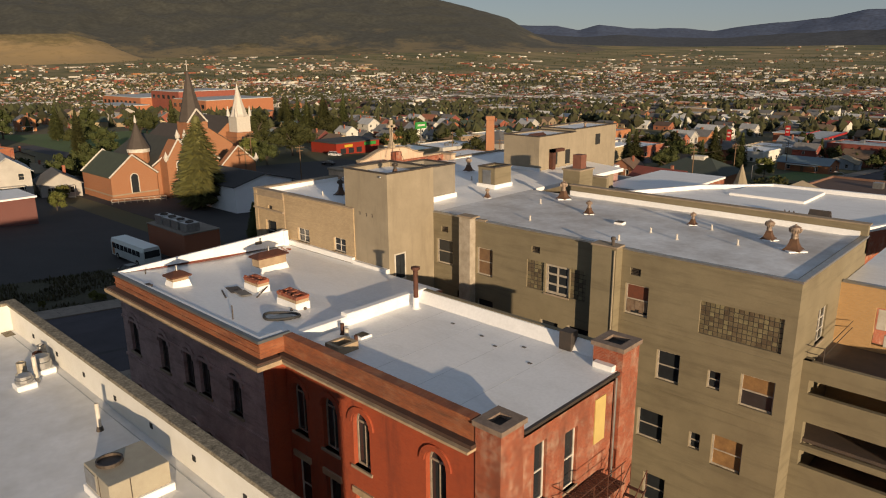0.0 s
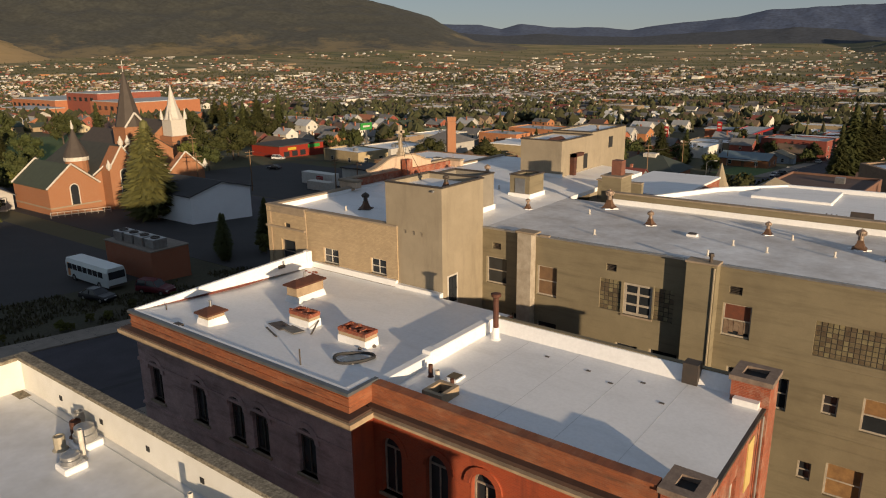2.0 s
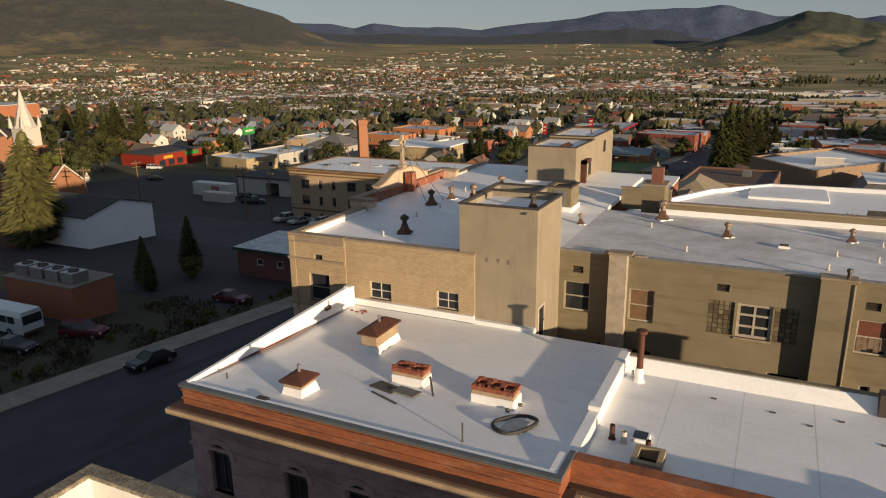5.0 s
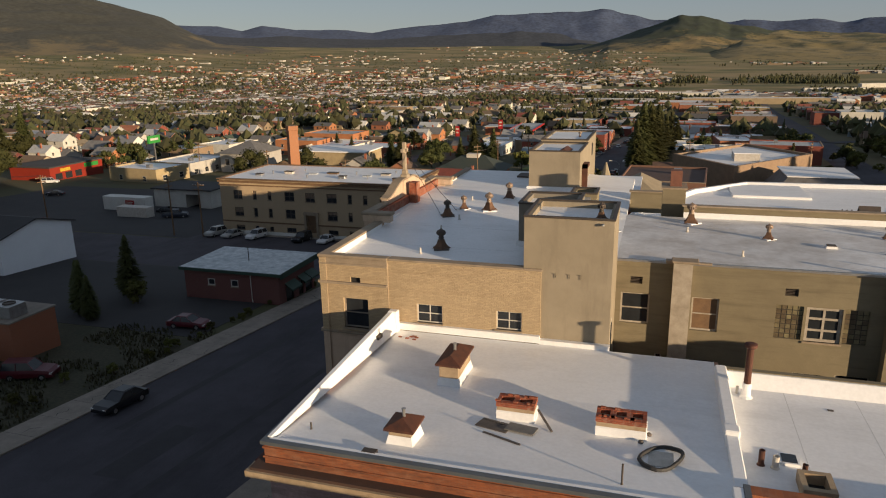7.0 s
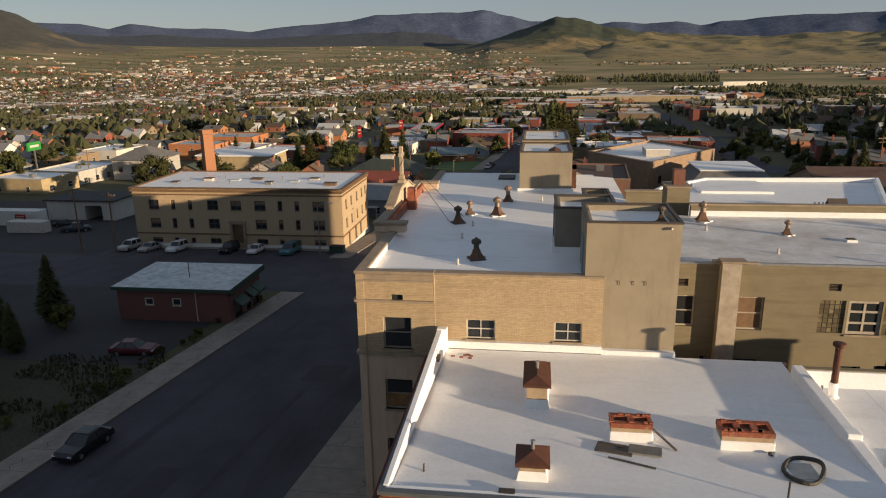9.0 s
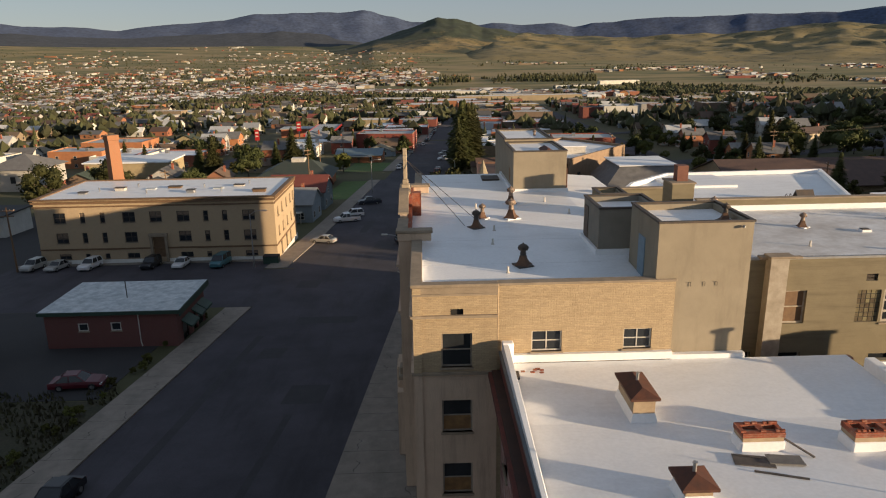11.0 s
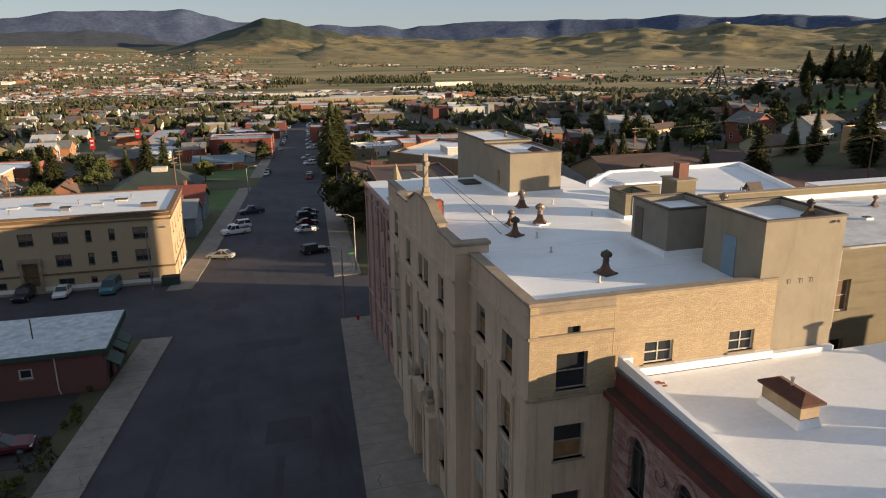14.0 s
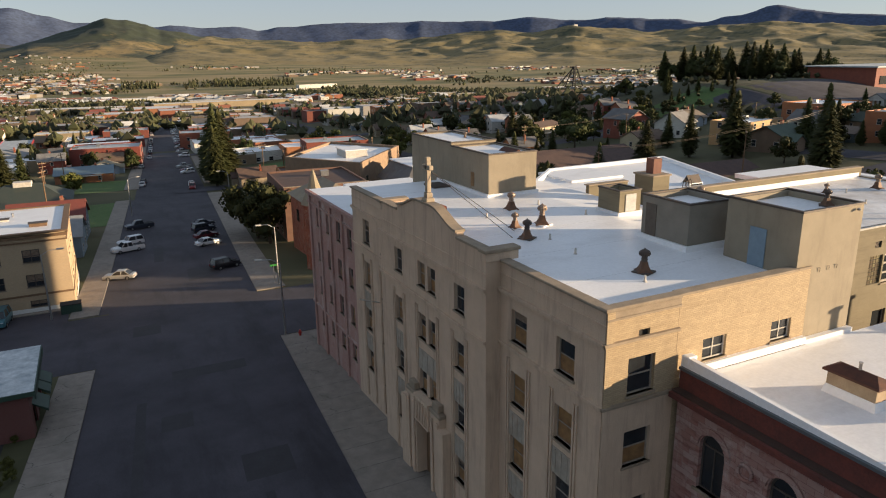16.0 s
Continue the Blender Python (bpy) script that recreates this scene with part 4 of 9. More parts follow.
for x, y, z, w, h in ((11.3, 26.0, 15.6, 0.8, 1.5), (11.3, 28.2, 15.5, 0.8, 1.4), (11.3, 33.8, 16.9, 0.9, 1.1)):
    bm = bmesh.new()
    uvbox(bm, "+x", x, y - w / 2, y + w / 2, z, z + h, -0.03, 0.05)
    part("penthouse_window", bm, dark_void, pent if y < 29 else pent2)
bm = bmesh.new()
uvbox(bm, "-x", 7.05, 25.6, 26.1, 15.8, 16.9, -0.03, 0.05)
part("penthouse_slit", bm, plywood, pent)
part("duct", boxes((11.32, 11.75, 25.0, 25.5, ZR, 17.2), (11.32, 11.75, 25.0, 27.0, 16.9, 17.2)), rust, pent)
stack = part("chimney_stub", boxes((17.9, 19.5, 17.6, 19.6, ZR - 0.5, 16.75)), stucco, hospital)
part("stub_cap", boxes((17.8, 19.6, 17.5, 19.7, 16.75, 16.87)), coping, stack)
part("flue", boxes((18.4, 19.2, 18.2, 19.0, 16.87, 18.0)), mat("flue_brick", (0.2, 0.08, 0.05), (0.12, 0.05, 0.035), scale=0.4), stack, "dark red square flue")

# turbine ventilators on the roofs
old_zinc = mat("old_zinc", (0.34, 0.28, 0.22), (0.16, 0.09, 0.055), scale=0.25, rough=0.5, metal=0.35)
rusty_tin = mat("rusty_tin", (0.17, 0.09, 0.05), (0.09, 0.05, 0.032), scale=0.3, rough=0.7, metal=0.3)
def turbine(x, y, z, s, hooded, label):
    t = thing("roof_ventilator", (0, 0, 0), label, "ventilator", "ventilators on the hospital roof", local=True)
    part("curb", bevelled(boxes((-0.46 * s, 0.46 * s, -0.46 * s, 0.46 * s, -0.05, 0.07)), 0.02), white_roof if not hooded else dark_metal, t)
    bm = bmesh.new()
    lathe(bm, 0, 0, ((0.58 * s, 0.05), (0.4 * s, 0.16 * s), (0.27 * s, 0.36 * s), (0.21 * s, 0.58 * s)), 4)
    part("flared_base", bm, rusty_tin, t)
    bm = bmesh.new()
    lathe(bm, 0, 0, ((0.15 * s, 0.5 * s), (0.15 * s, 0.66 * s), (0.175 * s, 0.67 * s), (0.175 * s, 0.71 * s), (0.15 * s, 0.72 * s), (0.15 * s, 0.86 * s)), 12)
    part("neck", bm, old_zinc if not hooded else dark_metal, t)
    bm = bmesh.new()
    lathe(bm, 0, 0, ((0.13 * s, 0.84 * s), (0.22 * s, 0.89 * s), (0.265 * s, 1.0 * s), (0.23 * s, 1.12 * s), (0.12 * s, 1.2 * s), (0.05 * s, 1.21 * s), (0.045 * s, 1.27 * s)), 14)
    for k in range(16):
        a = 2 * math.pi * k / 16
        for f, r, z0, z1 in ((0, 0.235, 0.87, 0.94), (1, 0.275, 0.93, 1.07), (2, 0.225, 1.06, 1.14)):
            box(bm, r * s * math.cos(a) - 0.012, r * s * math.cos(a) + 0.012, r * s * math.sin(a) - 0.012, r * s * math.sin(a) + 0.012, z0 * s, z1 * s)
    part("turbine", bm, old_zinc if not hooded else dark_metal, t)
    t.matrix_world = pose(x, y, z, 0, 0, 20)
    return t


va = turbine(5.15, 4.25, roof_z(4.2), 1.0, True, "dark round roof ventilator on a square base")
vb = turbine(5.75, 14.3, roof_z(14.3), 1.08, False, "rusty turbine roof ventilator on a white curb")
for x, y, s in ((3.2, 12.1, 0.95), (14.77, 1.5, 0.72)):
    copy_thing(va, pose(x, y, 17.97 if x > 10 else roof_z(y), 0, 0, 30)).scale = (s, s, s)
for x, y, s in ((3.8, 14.4, 0.76), (6.3, 18.9, 0.96), (15.0, 11.25, 0.58), (19.85, 14.8, 1.05), (24.3, 11.4, 0.72), (31.25, 13.0, 0.63), (36.36, 12.25, 0.91), (38.3, 10.6, 1.13), (10.2, 33, 0.55)):
    copy_thing(vb, pose(x, y, 18.45 if y > 30 else roof_z(y) if x < 11 else ZR + 0.02, 0, 0, x * 31 % 30 + 30)).scale = (s, s, s)
stub = thing("vent_pipe", (0, 0, 0), "short white plastic vent pipe on the roof", "pipe", "vent pipes on the hospital roof", local=True)
bm = bmesh.new()
lathe(bm, 0, 0, ((0.12, 0), (0.07, 0.06), (0.06, 0.08), (0.06, 0.34), (0.045, 0.34), (0.045, 0.3)), 9)
part("pipe", bm, wood_white, stub)
stub.location = (19.54, 12.17, ZR + 0.02)
for x, y in ((22.4, 6.94), (30.24, 9.13), (32.23, 8.6), (35.5, 9.7), (32.8, 12.4), (29.7, 6.1), (4.3, 11.3), (3.9, 8.3), (4.2, 3.1), (9.9, 15.2), (3.6, 17.6), (8.9, 19.4)):
    copy_thing(stub, pose(x, y, ZR + 0.02 if x > 11 else roof_z(y)))
scuttle = thing("roof_scuttle", (27.55, 10.0, ZR), "small white curb with a dark lid on the roof", "roof vent")
part("curb", boxes((27.25, 27.85, 9.75, 10.25, ZR, ZR + 0.16)), white_roof, scuttle)
part("lid", boxes((27.31, 27.79, 9.8, 10.2, ZR + 0.16, ZR + 0.21)), dark_metal, scuttle)

# lower white roofs behind the wing
back = thing("rear_building", (30, 30, -4), "low building with a white roof and pale parapets behind the hospital", "building")
outline = [(14.2, 17.2), (34.2, 17.2), (36.9, 24.5), (44, 44), (31.4, 43.5), (26.4, 43.3), (21, 38), (16, 28)]
centre = Vector((29, 31))
shrunk = [tuple(centre + (Vector(p) - centre) * 0.975) for p in outline]
bm = bmesh.new()
rings = [[bm.verts.new((x, y, z)) for x, y in q] for q, z in ((outline, -8), (outline, 13.0), (shrunk, 13.0), (shrunk, 12.4))]
for p, q in zip(rings, rings[1:]):
    for k in range(8):
        bm.faces.new((p[k], p[(k + 1) % 8], q[(k + 1) % 8], q[k]))
bmesh.ops.recalc_face_normals(bm, faces=bm.faces)
part("wall", bm, raw_brick, back)
for name, z0, z1, q in (("roof", 12.5, 12.72, shrunk), ):
    bm = bmesh.new()
    prism(bm, q, z0, z1)
    part(name, bm, white_roof, back)
bm = bmesh.new()
n = len(outline)
ring = lambda q, z: [bm.verts.new((x, y, z)) for x, y in q]
wide = [tuple(centre + (Vector(p) - centre) * 1.008) for p in outline]
slim = [tuple(centre + (Vector(p) - centre) * 0.955) for p in outline]
rings = [ring(wide, 12.75), ring(wide, 13.12), ring(shrunk, 13.12), ring(slim, 12.74)]
for p, q in zip(rings, rings[1:]):
    for k in range(n):
        bm.faces.new((p[k], p[(k + 1) % n], q[(k + 1) % n], q[k]))
bmesh.ops.recalc_face_normals(bm, faces=bm.faces)
part("parapet", bm, white_roof, back)
part("raised_roof", bevelled(boxes((24.5, 31.4, 36.5, 42.7, 12.6, 12.95)), 0.06), white_roof, back)
skyl = part("skylight", boxes((33.6, 35.4, 29.2, 30.4, 12.7, 12.95)), white_roof, back)
bm = bmesh.new()
gable(bm, 33.8, 35.2, 29.3, 30.3, 13.0, 0.7, 0.1, "x")
part("skylight_hood", bm, dark_metal, skyl)
bm = bmesh.new()
for k in range(3):
    for j in range(8):
        a0, a1 = math.pi * j / 8, math.pi * (j + 1) / 8
        rod(bm, (32.2 + k * 0.35, 28.5 + 0.25 * math.cos(a0), 12.7 + 0.9 * math.sin(a0)), (32.2 + k * 0.35, 28.5 + 0.25 * math.cos(a1), 12.7 + 0.9 * math.sin(a1)), 0.03, 5)
part("hoop_rail", bm, dark_metal, back)

# old red brick wing farther down the street
old = thing("brick_wing", (5, 40, -4), "old reddish brick and stone wing of four storeys", "building")
old_holes = [(33.6 + 3.1 * k, 34.7 + 3.1 * k, z, z + 1.8) for k in range(4) for z in (9.6, 6.1, 2.6, -0.8)]
pink = masonry("pink_brick", (0.4, 0.22, 0.18), (0.3, 0.155, 0.13), (0.44, 0.36, 0.31))
streaks(pink, (0.5, 0.42, 0.37), (1.5, 1.5, 0.4), 0.8)
bm = bmesh.new()
wall(bm, "-x", -0.55, 32.2, 46.7, -6, 12.75, 0.4, old_holes)
part("front", bm, pink, old)
part("body", boxes((0.2, 6.7, 32.2, 46.7, -6, 12.3)), pink, old)
part("roof", boxes((-0.4, 6.8, 32.2, 46.8, 12.45, 12.78)), white_roof, old)
part("cornice", boxes((-0.8, -0.5, 32.2, 46.9, 12.5, 12.82), (-0.7, -0.5, 32.2, 46.8, 11.6, 11.75), (-0.7, -0.5, 32.2, 46.8, 0.9, 1.1)), pink, old)
for h in old_holes:
    window(old, "-x", -0.55, h, deep=0.2, board=pick.choice((0, 1, 3)), sash=old_frame)
for k in range(5):
    part("pilaster", boxes((-0.72, -0.5, 32.3 + 3.35 * k, 32.8 + 3.35 * k, -6, 12.5)), pink, old)
small_red = thing("brick_outhouse", (12, 50, -5), "low red brick building with a white roof", "building")
part("wall", boxes((7, 15.6, 42.5, 58, -8, 10.6)), raw_brick, small_red)
part("roof", boxes((6.9, 15.7, 42.4, 58.1, 10.6, 10.85)), white_roof, small_red)


# ---- brick annex in front: sandstone west half, red painted east half ----
sandy = sandstone
dark_frame = mat("dark_frame", (0.05, 0.04, 0.035), (0.09, 0.075, 0.06), scale=0.4, rough=0.7)
annex = thing("brick_annex", (20, -7, -1.5), "old red brick and sandstone annex with a white roof", "building")
Z1 = 11.45
grey_edge = mat("grey_edge", (0.14, 0.155, 0.165), (0.1, 0.11, 0.12), scale=0.8, rough=0.5, metal=0.3)
rusty_ledge = mat("rusty_ledge", (0.075, 0.038, 0.026), (0.045, 0.028, 0.022), scale=0.7, rough=0.85)


def arch_prism(bm, face, front, u, z0, z1, w, d0, d1, n=10):
    """A round-headed shape set into a wall; z1: its crown."""
    r = w / 2
    pts = [(u - r, z0), (u + r, z0)] + [(u + r * math.cos(math.pi * k / n), z1 - r + r * math.sin(math.pi * k / n)) for k in range(n + 1)]
    sign = -1 if face[0] == "-" else 1
    at = lambda a, z, d: (front - sign * d, a, z) if face[1] == "x" else (a, front - sign * d, z)
    rows = [[bm.verts.new(at(a, z, d)) for a, z in pts] for d in (d0, d1)]
    m = len(pts)
    for k in range(m):
        bm.faces.new((rows[0][k], rows[0][(k + 1) % m], rows[1][(k + 1) % m], rows[1][k]))
    bm.faces.new(rows[0])
    bm.faces.new(rows[1][::-1])
    bmesh.ops.recalc_face_normals(bm, faces=bm.faces)


def arch_fill(bm, face, front, u, z_spring, z_top, w, thick, n=10):
    """Wall above a round arch, up to the square head of its hole."""
    r = w / 2
    sign = -1 if face[0] == "-" else 1
    at = lambda a, z, d: (front - sign * d, a, z) if face[1] == "x" else (a, front - sign * d, z)
    for k in range(n):
        a0, a1 = math.pi * k / n, math.pi * (k + 1) / n
        q = [(u + r * math.cos(a0), z_spring + r * math.sin(a0)), (u + r * math.cos(a0), z_top), (u + r * math.cos(a1), z_top), (u + r * math.cos(a1), z_spring + r * math.sin(a1))]
        v = [bm.verts.new(at(a, z, d)) for d in (0, thick) for a, z in q]
        for f in ((0, 1, 2, 3), (7, 6, 5, 4), (0, 3, 7, 4), (1, 5, 6, 2)):
            try:
                bm.faces.new([v[i] for i in f])
            except ValueError:
                pass
    bmesh.ops.recalc_face_normals(bm, faces=bm.faces)


def arched_window(parent, face, front, u, z0, crown, w, deep=0.2, hood=None, sash=None):
    r = w / 2
    spring = crown - r
    bm = bmesh.new()
    t = 0.09
    for q in ((u - r, u - r + t, z0, spring), (u + r - t, u + r, z0, spring), (u - r + t, u + r - t, z0, z0 + t), (u - r + t, u + r - t, spring - t / 2, spring + t / 2), (u - t / 3, u + t / 3, z0 + t, spring)):
        uvbox(bm, face, front, *q, deep, deep + 0.1)
    n = 10
    sign = -1 if face[0] == "-" else 1
    at = lambda a, z, d: (front - sign * d, a, z) if face[1] == "x" else (a, front - sign * d, z)
    for k in range(n):
        a0, a1 = math.pi * k / n, math.pi * (k + 1) / n
        v = [bm.verts.new(at(u + q * math.cos(a), spring + q * math.sin(a), d)) for d in (deep, deep + 0.1) for a, q in ((a0, r), (a1, r), (a1, r - t), (a0, r - t))]
        for f in ((0, 1, 2, 3), (7, 6, 5, 4), (2, 6, 7, 3)):
            bm.faces.new([v[i] for i in f])
    bmesh.ops.recalc_face_normals(bm, faces=bm.faces)
    win = part("arched_window", bm, sash or wood_white, parent)
    bm = bmesh.new()
    arch_prism(bm, face, front, u, z0 + 0.02, crown - 0.02, w - 0.04, deep + 0.05, deep + 0.07)
    part("pane", bm, glass, win)
    bm = bmesh.new()
    uvbox(bm, face, front, u - r - 0.15, u + r + 0.15, z0 - 0.14, z0, -0.1, deep)
    part("sill", bm, coping, win)
    if hood:
        bm = bmesh.new()
        for k in range(n):
            a0, a1 = math.pi * k / n, math.pi * (k + 1) / n
            v = [bm.verts.new(at(u + q * math.cos(a), spring + q * math.sin(a), d)) for d in (-0.09, 0.01) for a, q in ((a0, r + 0.34), (a1, r + 0.34), (a1, r + 0.06), (a0, r + 0.06))]
            for f in ((0, 1, 2, 3), (0, 4, 5, 1), (2, 6, 7, 3)):
                bm.faces.new([v[i] for i in f])
        bmesh.ops.recalc_face_normals(bm, faces=bm.faces)
        bmesh.ops.remove_doubles(bm, verts=bm.verts, dist=0.001)
        part("hood_mould", bm, hood, win)
    return win


# west half: sandstone fronts
rock_faced = masonry("red_sandstone", (0.33, 0.17, 0.14), (0.46, 0.35, 0.31), (0.13, 0.065, 0.055), course=0.31, length=0.72, worn=0.35, rough=0.95, stain=(0.17, 0.065, 0.05))
streaks(rock_faced, (0.55, 0.45, 0.4), (2.5, 2.5, 1.2), 0.6)
streaks(rock_faced, (0.13, 0.035, 0.03), (1.3, 1.3, 5.5), 0.85)
AX = [(u, 6.8, 9.3) for u in (5.15, 9.4, 12.6, 14.5, 17.9)]
low = [(u, 1.2, 4.4) for u in (5.15, 9.4, 12.6, 14.5, 17.9)]
bm = bmesh.new()
wall(bm, "-y", -13.7, 3.5, 20.9, -3, 10.6, 0.4, [(u - 0.6, u + 0.6, a, b) for u, a, b in AX + low])
for u, a, b in AX + low:
    arch_fill(bm, "-y", -13.7, u, b - 0.6, b, 1.2, 0.4)
part("south_front", bm, sandy, annex)
SX = [(-2.5, 6.7, 9.6), (-6.1, 6.7, 9.6), (-9.7, 6.7, 9.6)]
bm = bmesh.new()
wall(bm, "-x", 3.5, -13.3, -0.3, -3, 10.6, 0.4, [(u - 0.7, u + 0.7, a, b) for u, a, b in SX])
for u, a, b in SX:
    arch_fill(bm, "-x", 3.5, u, b - 0.7, b, 1.4, 0.4)
west_front = part("west_front", bm, rock_faced, annex)
for u, a, b in AX + low:
    arched_window(annex, "-y", -13.7, u, a, b, 1.2, hood=sandy, sash=dark_frame)
for u, a, b in SX:
    arched_window(annex, "-x", 3.5, u, a, b, 1.4, hood=rock_faced, sash=dark_frame)
for y in (-4.3, -7.9, -11.5):
    bm = bmesh.new()
    for k in range(16):
        a = 2 * math.pi * k / 16
        rod(bm, (3.46, y + 0.36 * math.cos(a), 8.9 + 0.36 * math.sin(a)), (3.46, y + 0.36 * math.cos(a + 0.3927), 8.9 + 0.36 * math.sin(a + 0.3927)), 0.09, 6)
    part("roundel", bm, rock_faced, annex, "carved round stone medallion")
# black sheets put the shade of the rooms behind the annex windows
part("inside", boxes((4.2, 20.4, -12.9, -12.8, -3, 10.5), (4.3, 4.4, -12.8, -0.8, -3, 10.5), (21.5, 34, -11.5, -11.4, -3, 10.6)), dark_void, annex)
for z in (9.0, 6.2):
    part("stone_band", boxes((3.42, 20.9, -13.78, -13.68, z, z + 0.16)), sandy, annex)
# crown of the walls: buff moulding, rusty ledge, brick band, grey edge
def rz(y):
    """The annex's white roof climbs towards its south edge."""
    return float(np.interp(y, (-13.7, -12.0, -9.0, -6.3, 0.0), (12.05, 11.88, 11.62, 11.44, 11.42)))


for name, rows, m in (("moulding", ((3.3, 20.9, -13.95, -13.7, 10.6, 10.75), (2.85, 21.6, -14.42, -13.7, 10.75, 11.0), (20.9, 21.6, -13.7, -12.98, 10.75, 11.0)), buff),
                      ("ledge", ((3.02, 21.42, -14.3, -13.5, 11.0, 11.12), (20.9, 21.42, -13.5, -12.9, 11.0, 11.12)), rusty_ledge),
                      ("brick_band", ((3.45, 21.0, -13.85, -13.4, 11.12, 11.98), (20.6, 21.0, -13.4, -12.0, 11.12, 11.98)), worn_brick),
                      ("brick_course", ((3.4, 21.06, -13.91, -13.84, 11.38, 11.45), (3.4, 21.06, -13.91, -13.84, 11.78, 11.86)), worn_brick),
                      ("roof_edge", ((3.36, 21.08, -13.97, -13.72, 11.98, 12.13), (20.86, 21.08, -13.72, -12.0, 11.98, 12.13)), grey_edge)):
    part(name, boxes(*rows), m, annex)
grimy = mat("grimy_stone", (0.17, 0.045, 0.032), (0.085, 0.032, 0.025), scale=0.6, rough=0.9, grain=12)
for name, r, m in (("west_moulding", (2.85, 3.5, -13.7, -0.35, 10.75, 11.0), grimy), ("west_bed_mould", (3.3, 3.5, -13.7, -0.35, 10.6, 10.75), sandy), ("west_ledge", (3.02, 3.6, -13.5, -0.35, 11.0, 11.09), rusty_ledge), ("west_band", (3.45, 3.6, -13.4, -0.35, 11.09, 11.98), grimy), ("west_roof_edge", (3.36, 3.56, -13.72, -0.35, 11.98, 12.12), grey_edge)):
    part(name, boxes(r), m, annex)
bm = bmesh.new()
for k in range(110):
    box(bm, 3.5 + k * 0.158, 3.58 + k * 0.158, -14.05, -13.9, 10.64, 10.75)
part("dentils", bm, buff, annex, "", "stuff")
# roof with its rising west parapet
bm = bmesh.new()
ys = (-13.72, -12.0, -9.0, -6.3, -0.35)
lo, hi = [[bm.verts.new((x, y, 10.8)) for x in (3.56, 20.7)] for y in ys], [[bm.verts.new((x, y, rz(y))) for x in (3.56, 20.7)] for y in ys]
for k in range(4):
    bm.faces.new((hi[k][0], hi[k][1], hi[k + 1][1], hi[k + 1][0]))
    bm.faces.new((lo[k][1], lo[k][0], lo[k + 1][0], lo[k + 1][1]))
    bm.faces.new((lo[k][1], lo[k + 1][1], hi[k + 1][1], hi[k][1])), bm.faces.new((lo[k + 1][0], lo[k][0], hi[k][0], hi[k + 1][0]))
bm.faces.new((lo[0][0], lo[0][1], hi[0][1], hi[0][0])), bm.faces.new((lo[4][1], lo[4][0], hi[4][0], hi[4][1]))
part("roof", bm, white_roof, annex)
part("roof_kerb", bevelled(boxes((3.6, 20.86, -13.72, -13.5, 11.6, 12.115), (20.5, 20.86, -13.5, -12.2, 11.4, 12.115)), 0.03), white_roof, annex)
bm = bmesh.new()
v = [bm.verts.new(p) for p in ((3.46, -13.6, 11.5), (3.72, -13.6, rz(-13.6)), (4.0, -0.3, 11.45), (3.46, -0.3, 11.5), (3.5, -13.6, 12.16), (3.66, -13.6, 12.16), (3.8, -0.3, 12.62), (3.54, -0.3, 12.62))]
for q in ((4, 5, 6, 7), (0, 1, 5, 4), (1, 2, 6, 5), (2, 3, 7, 6), (3, 0, 4, 7)):
    bm.faces.new([v[k] for k in q])
part("west_parapet", bm, white_roof, annex)
part("parapet_post", bevelled(boxes((3.5, 4.05, -0.75, -0.34, 11.4, 12.66)), 0.04), white_roof, annex)
part("wall_flashing", boxes((4.0, 11.95, -0.34, -0.1, Z1, 11.84), (11.95, 15.6, -0.34, -0.02, 11.1, 11.66)), white_roof, annex)
for p in range(2):
    part("scupper", boxes((7.45, 8.0, -13.6, -13.3, 11.95, 12.13)) if p == 0 else boxes((3.75, 4.0, -3.3, -2.8, 12.0, 12.2)), dark_metal, annex)
bm = bmesh.new()
wall(bm, "+y", -0.3, 15.6, 20.9, -3, 11.4, 0.4)
part("north_wall", bm, raw_brick, annex)
bm = boxes((20.6, 21.1, -8.0, -1.9, 10.9, 12.0), (20.6, 21.1, -12.3, -8.0, 10.9, 11.86), (20.55, 21.15, -8.3, -7.7, 11.7, 12.05))
part("dividing_parapet", bevelled(bm, 0.05), white_roof, annex)
# east half: red painted brick
Z2 = 11.3
RX = [(22.05, 6.7, 9.6), (24.6, 6.7, 9.65), (27.0, 6.75, 9.68), (31.9, 6.75, 9.68)]
RL = [(22.05, 1.8, 5.2), (24.6, 1.8, 5.2), (27.0, 1.8, 5.2), (31.9, 1.8, 5.2)]
bm = bmesh.new()
wall(bm, "-y", -12.4, 20.9, 35.0, -3, 10.75, 0.4, [(u - 0.6, u + 0.6, a, b) for u, a, b in RX + RL])
for u, a, b in RX:
    arch_fill(bm, "-y", -12.4, u, b - 0.6, b, 1.2, 0.4)
part("red_front", bm, red_brick, annex)
part("red_return", boxes((20.9, 21.0, -13.7, -12.4, -3, 10.6)), red_brick, annex)
for u, a, b in RX:
    arched_window(annex, "-y", -12.4, u, a, b, 1.2, deep=0.25, hood=red_brick, sash=old_frame)
for u, a, b in RL:
    window(annex, "-y", -12.4, (u - 0.6, u + 0.6, a, b), deep=0.25, rows=2, bar=0.08)
    part("lintel", boxes((u - 0.75, u + 0.75, -12.5, -12.38, b, b + 0.35)), buff, annex)
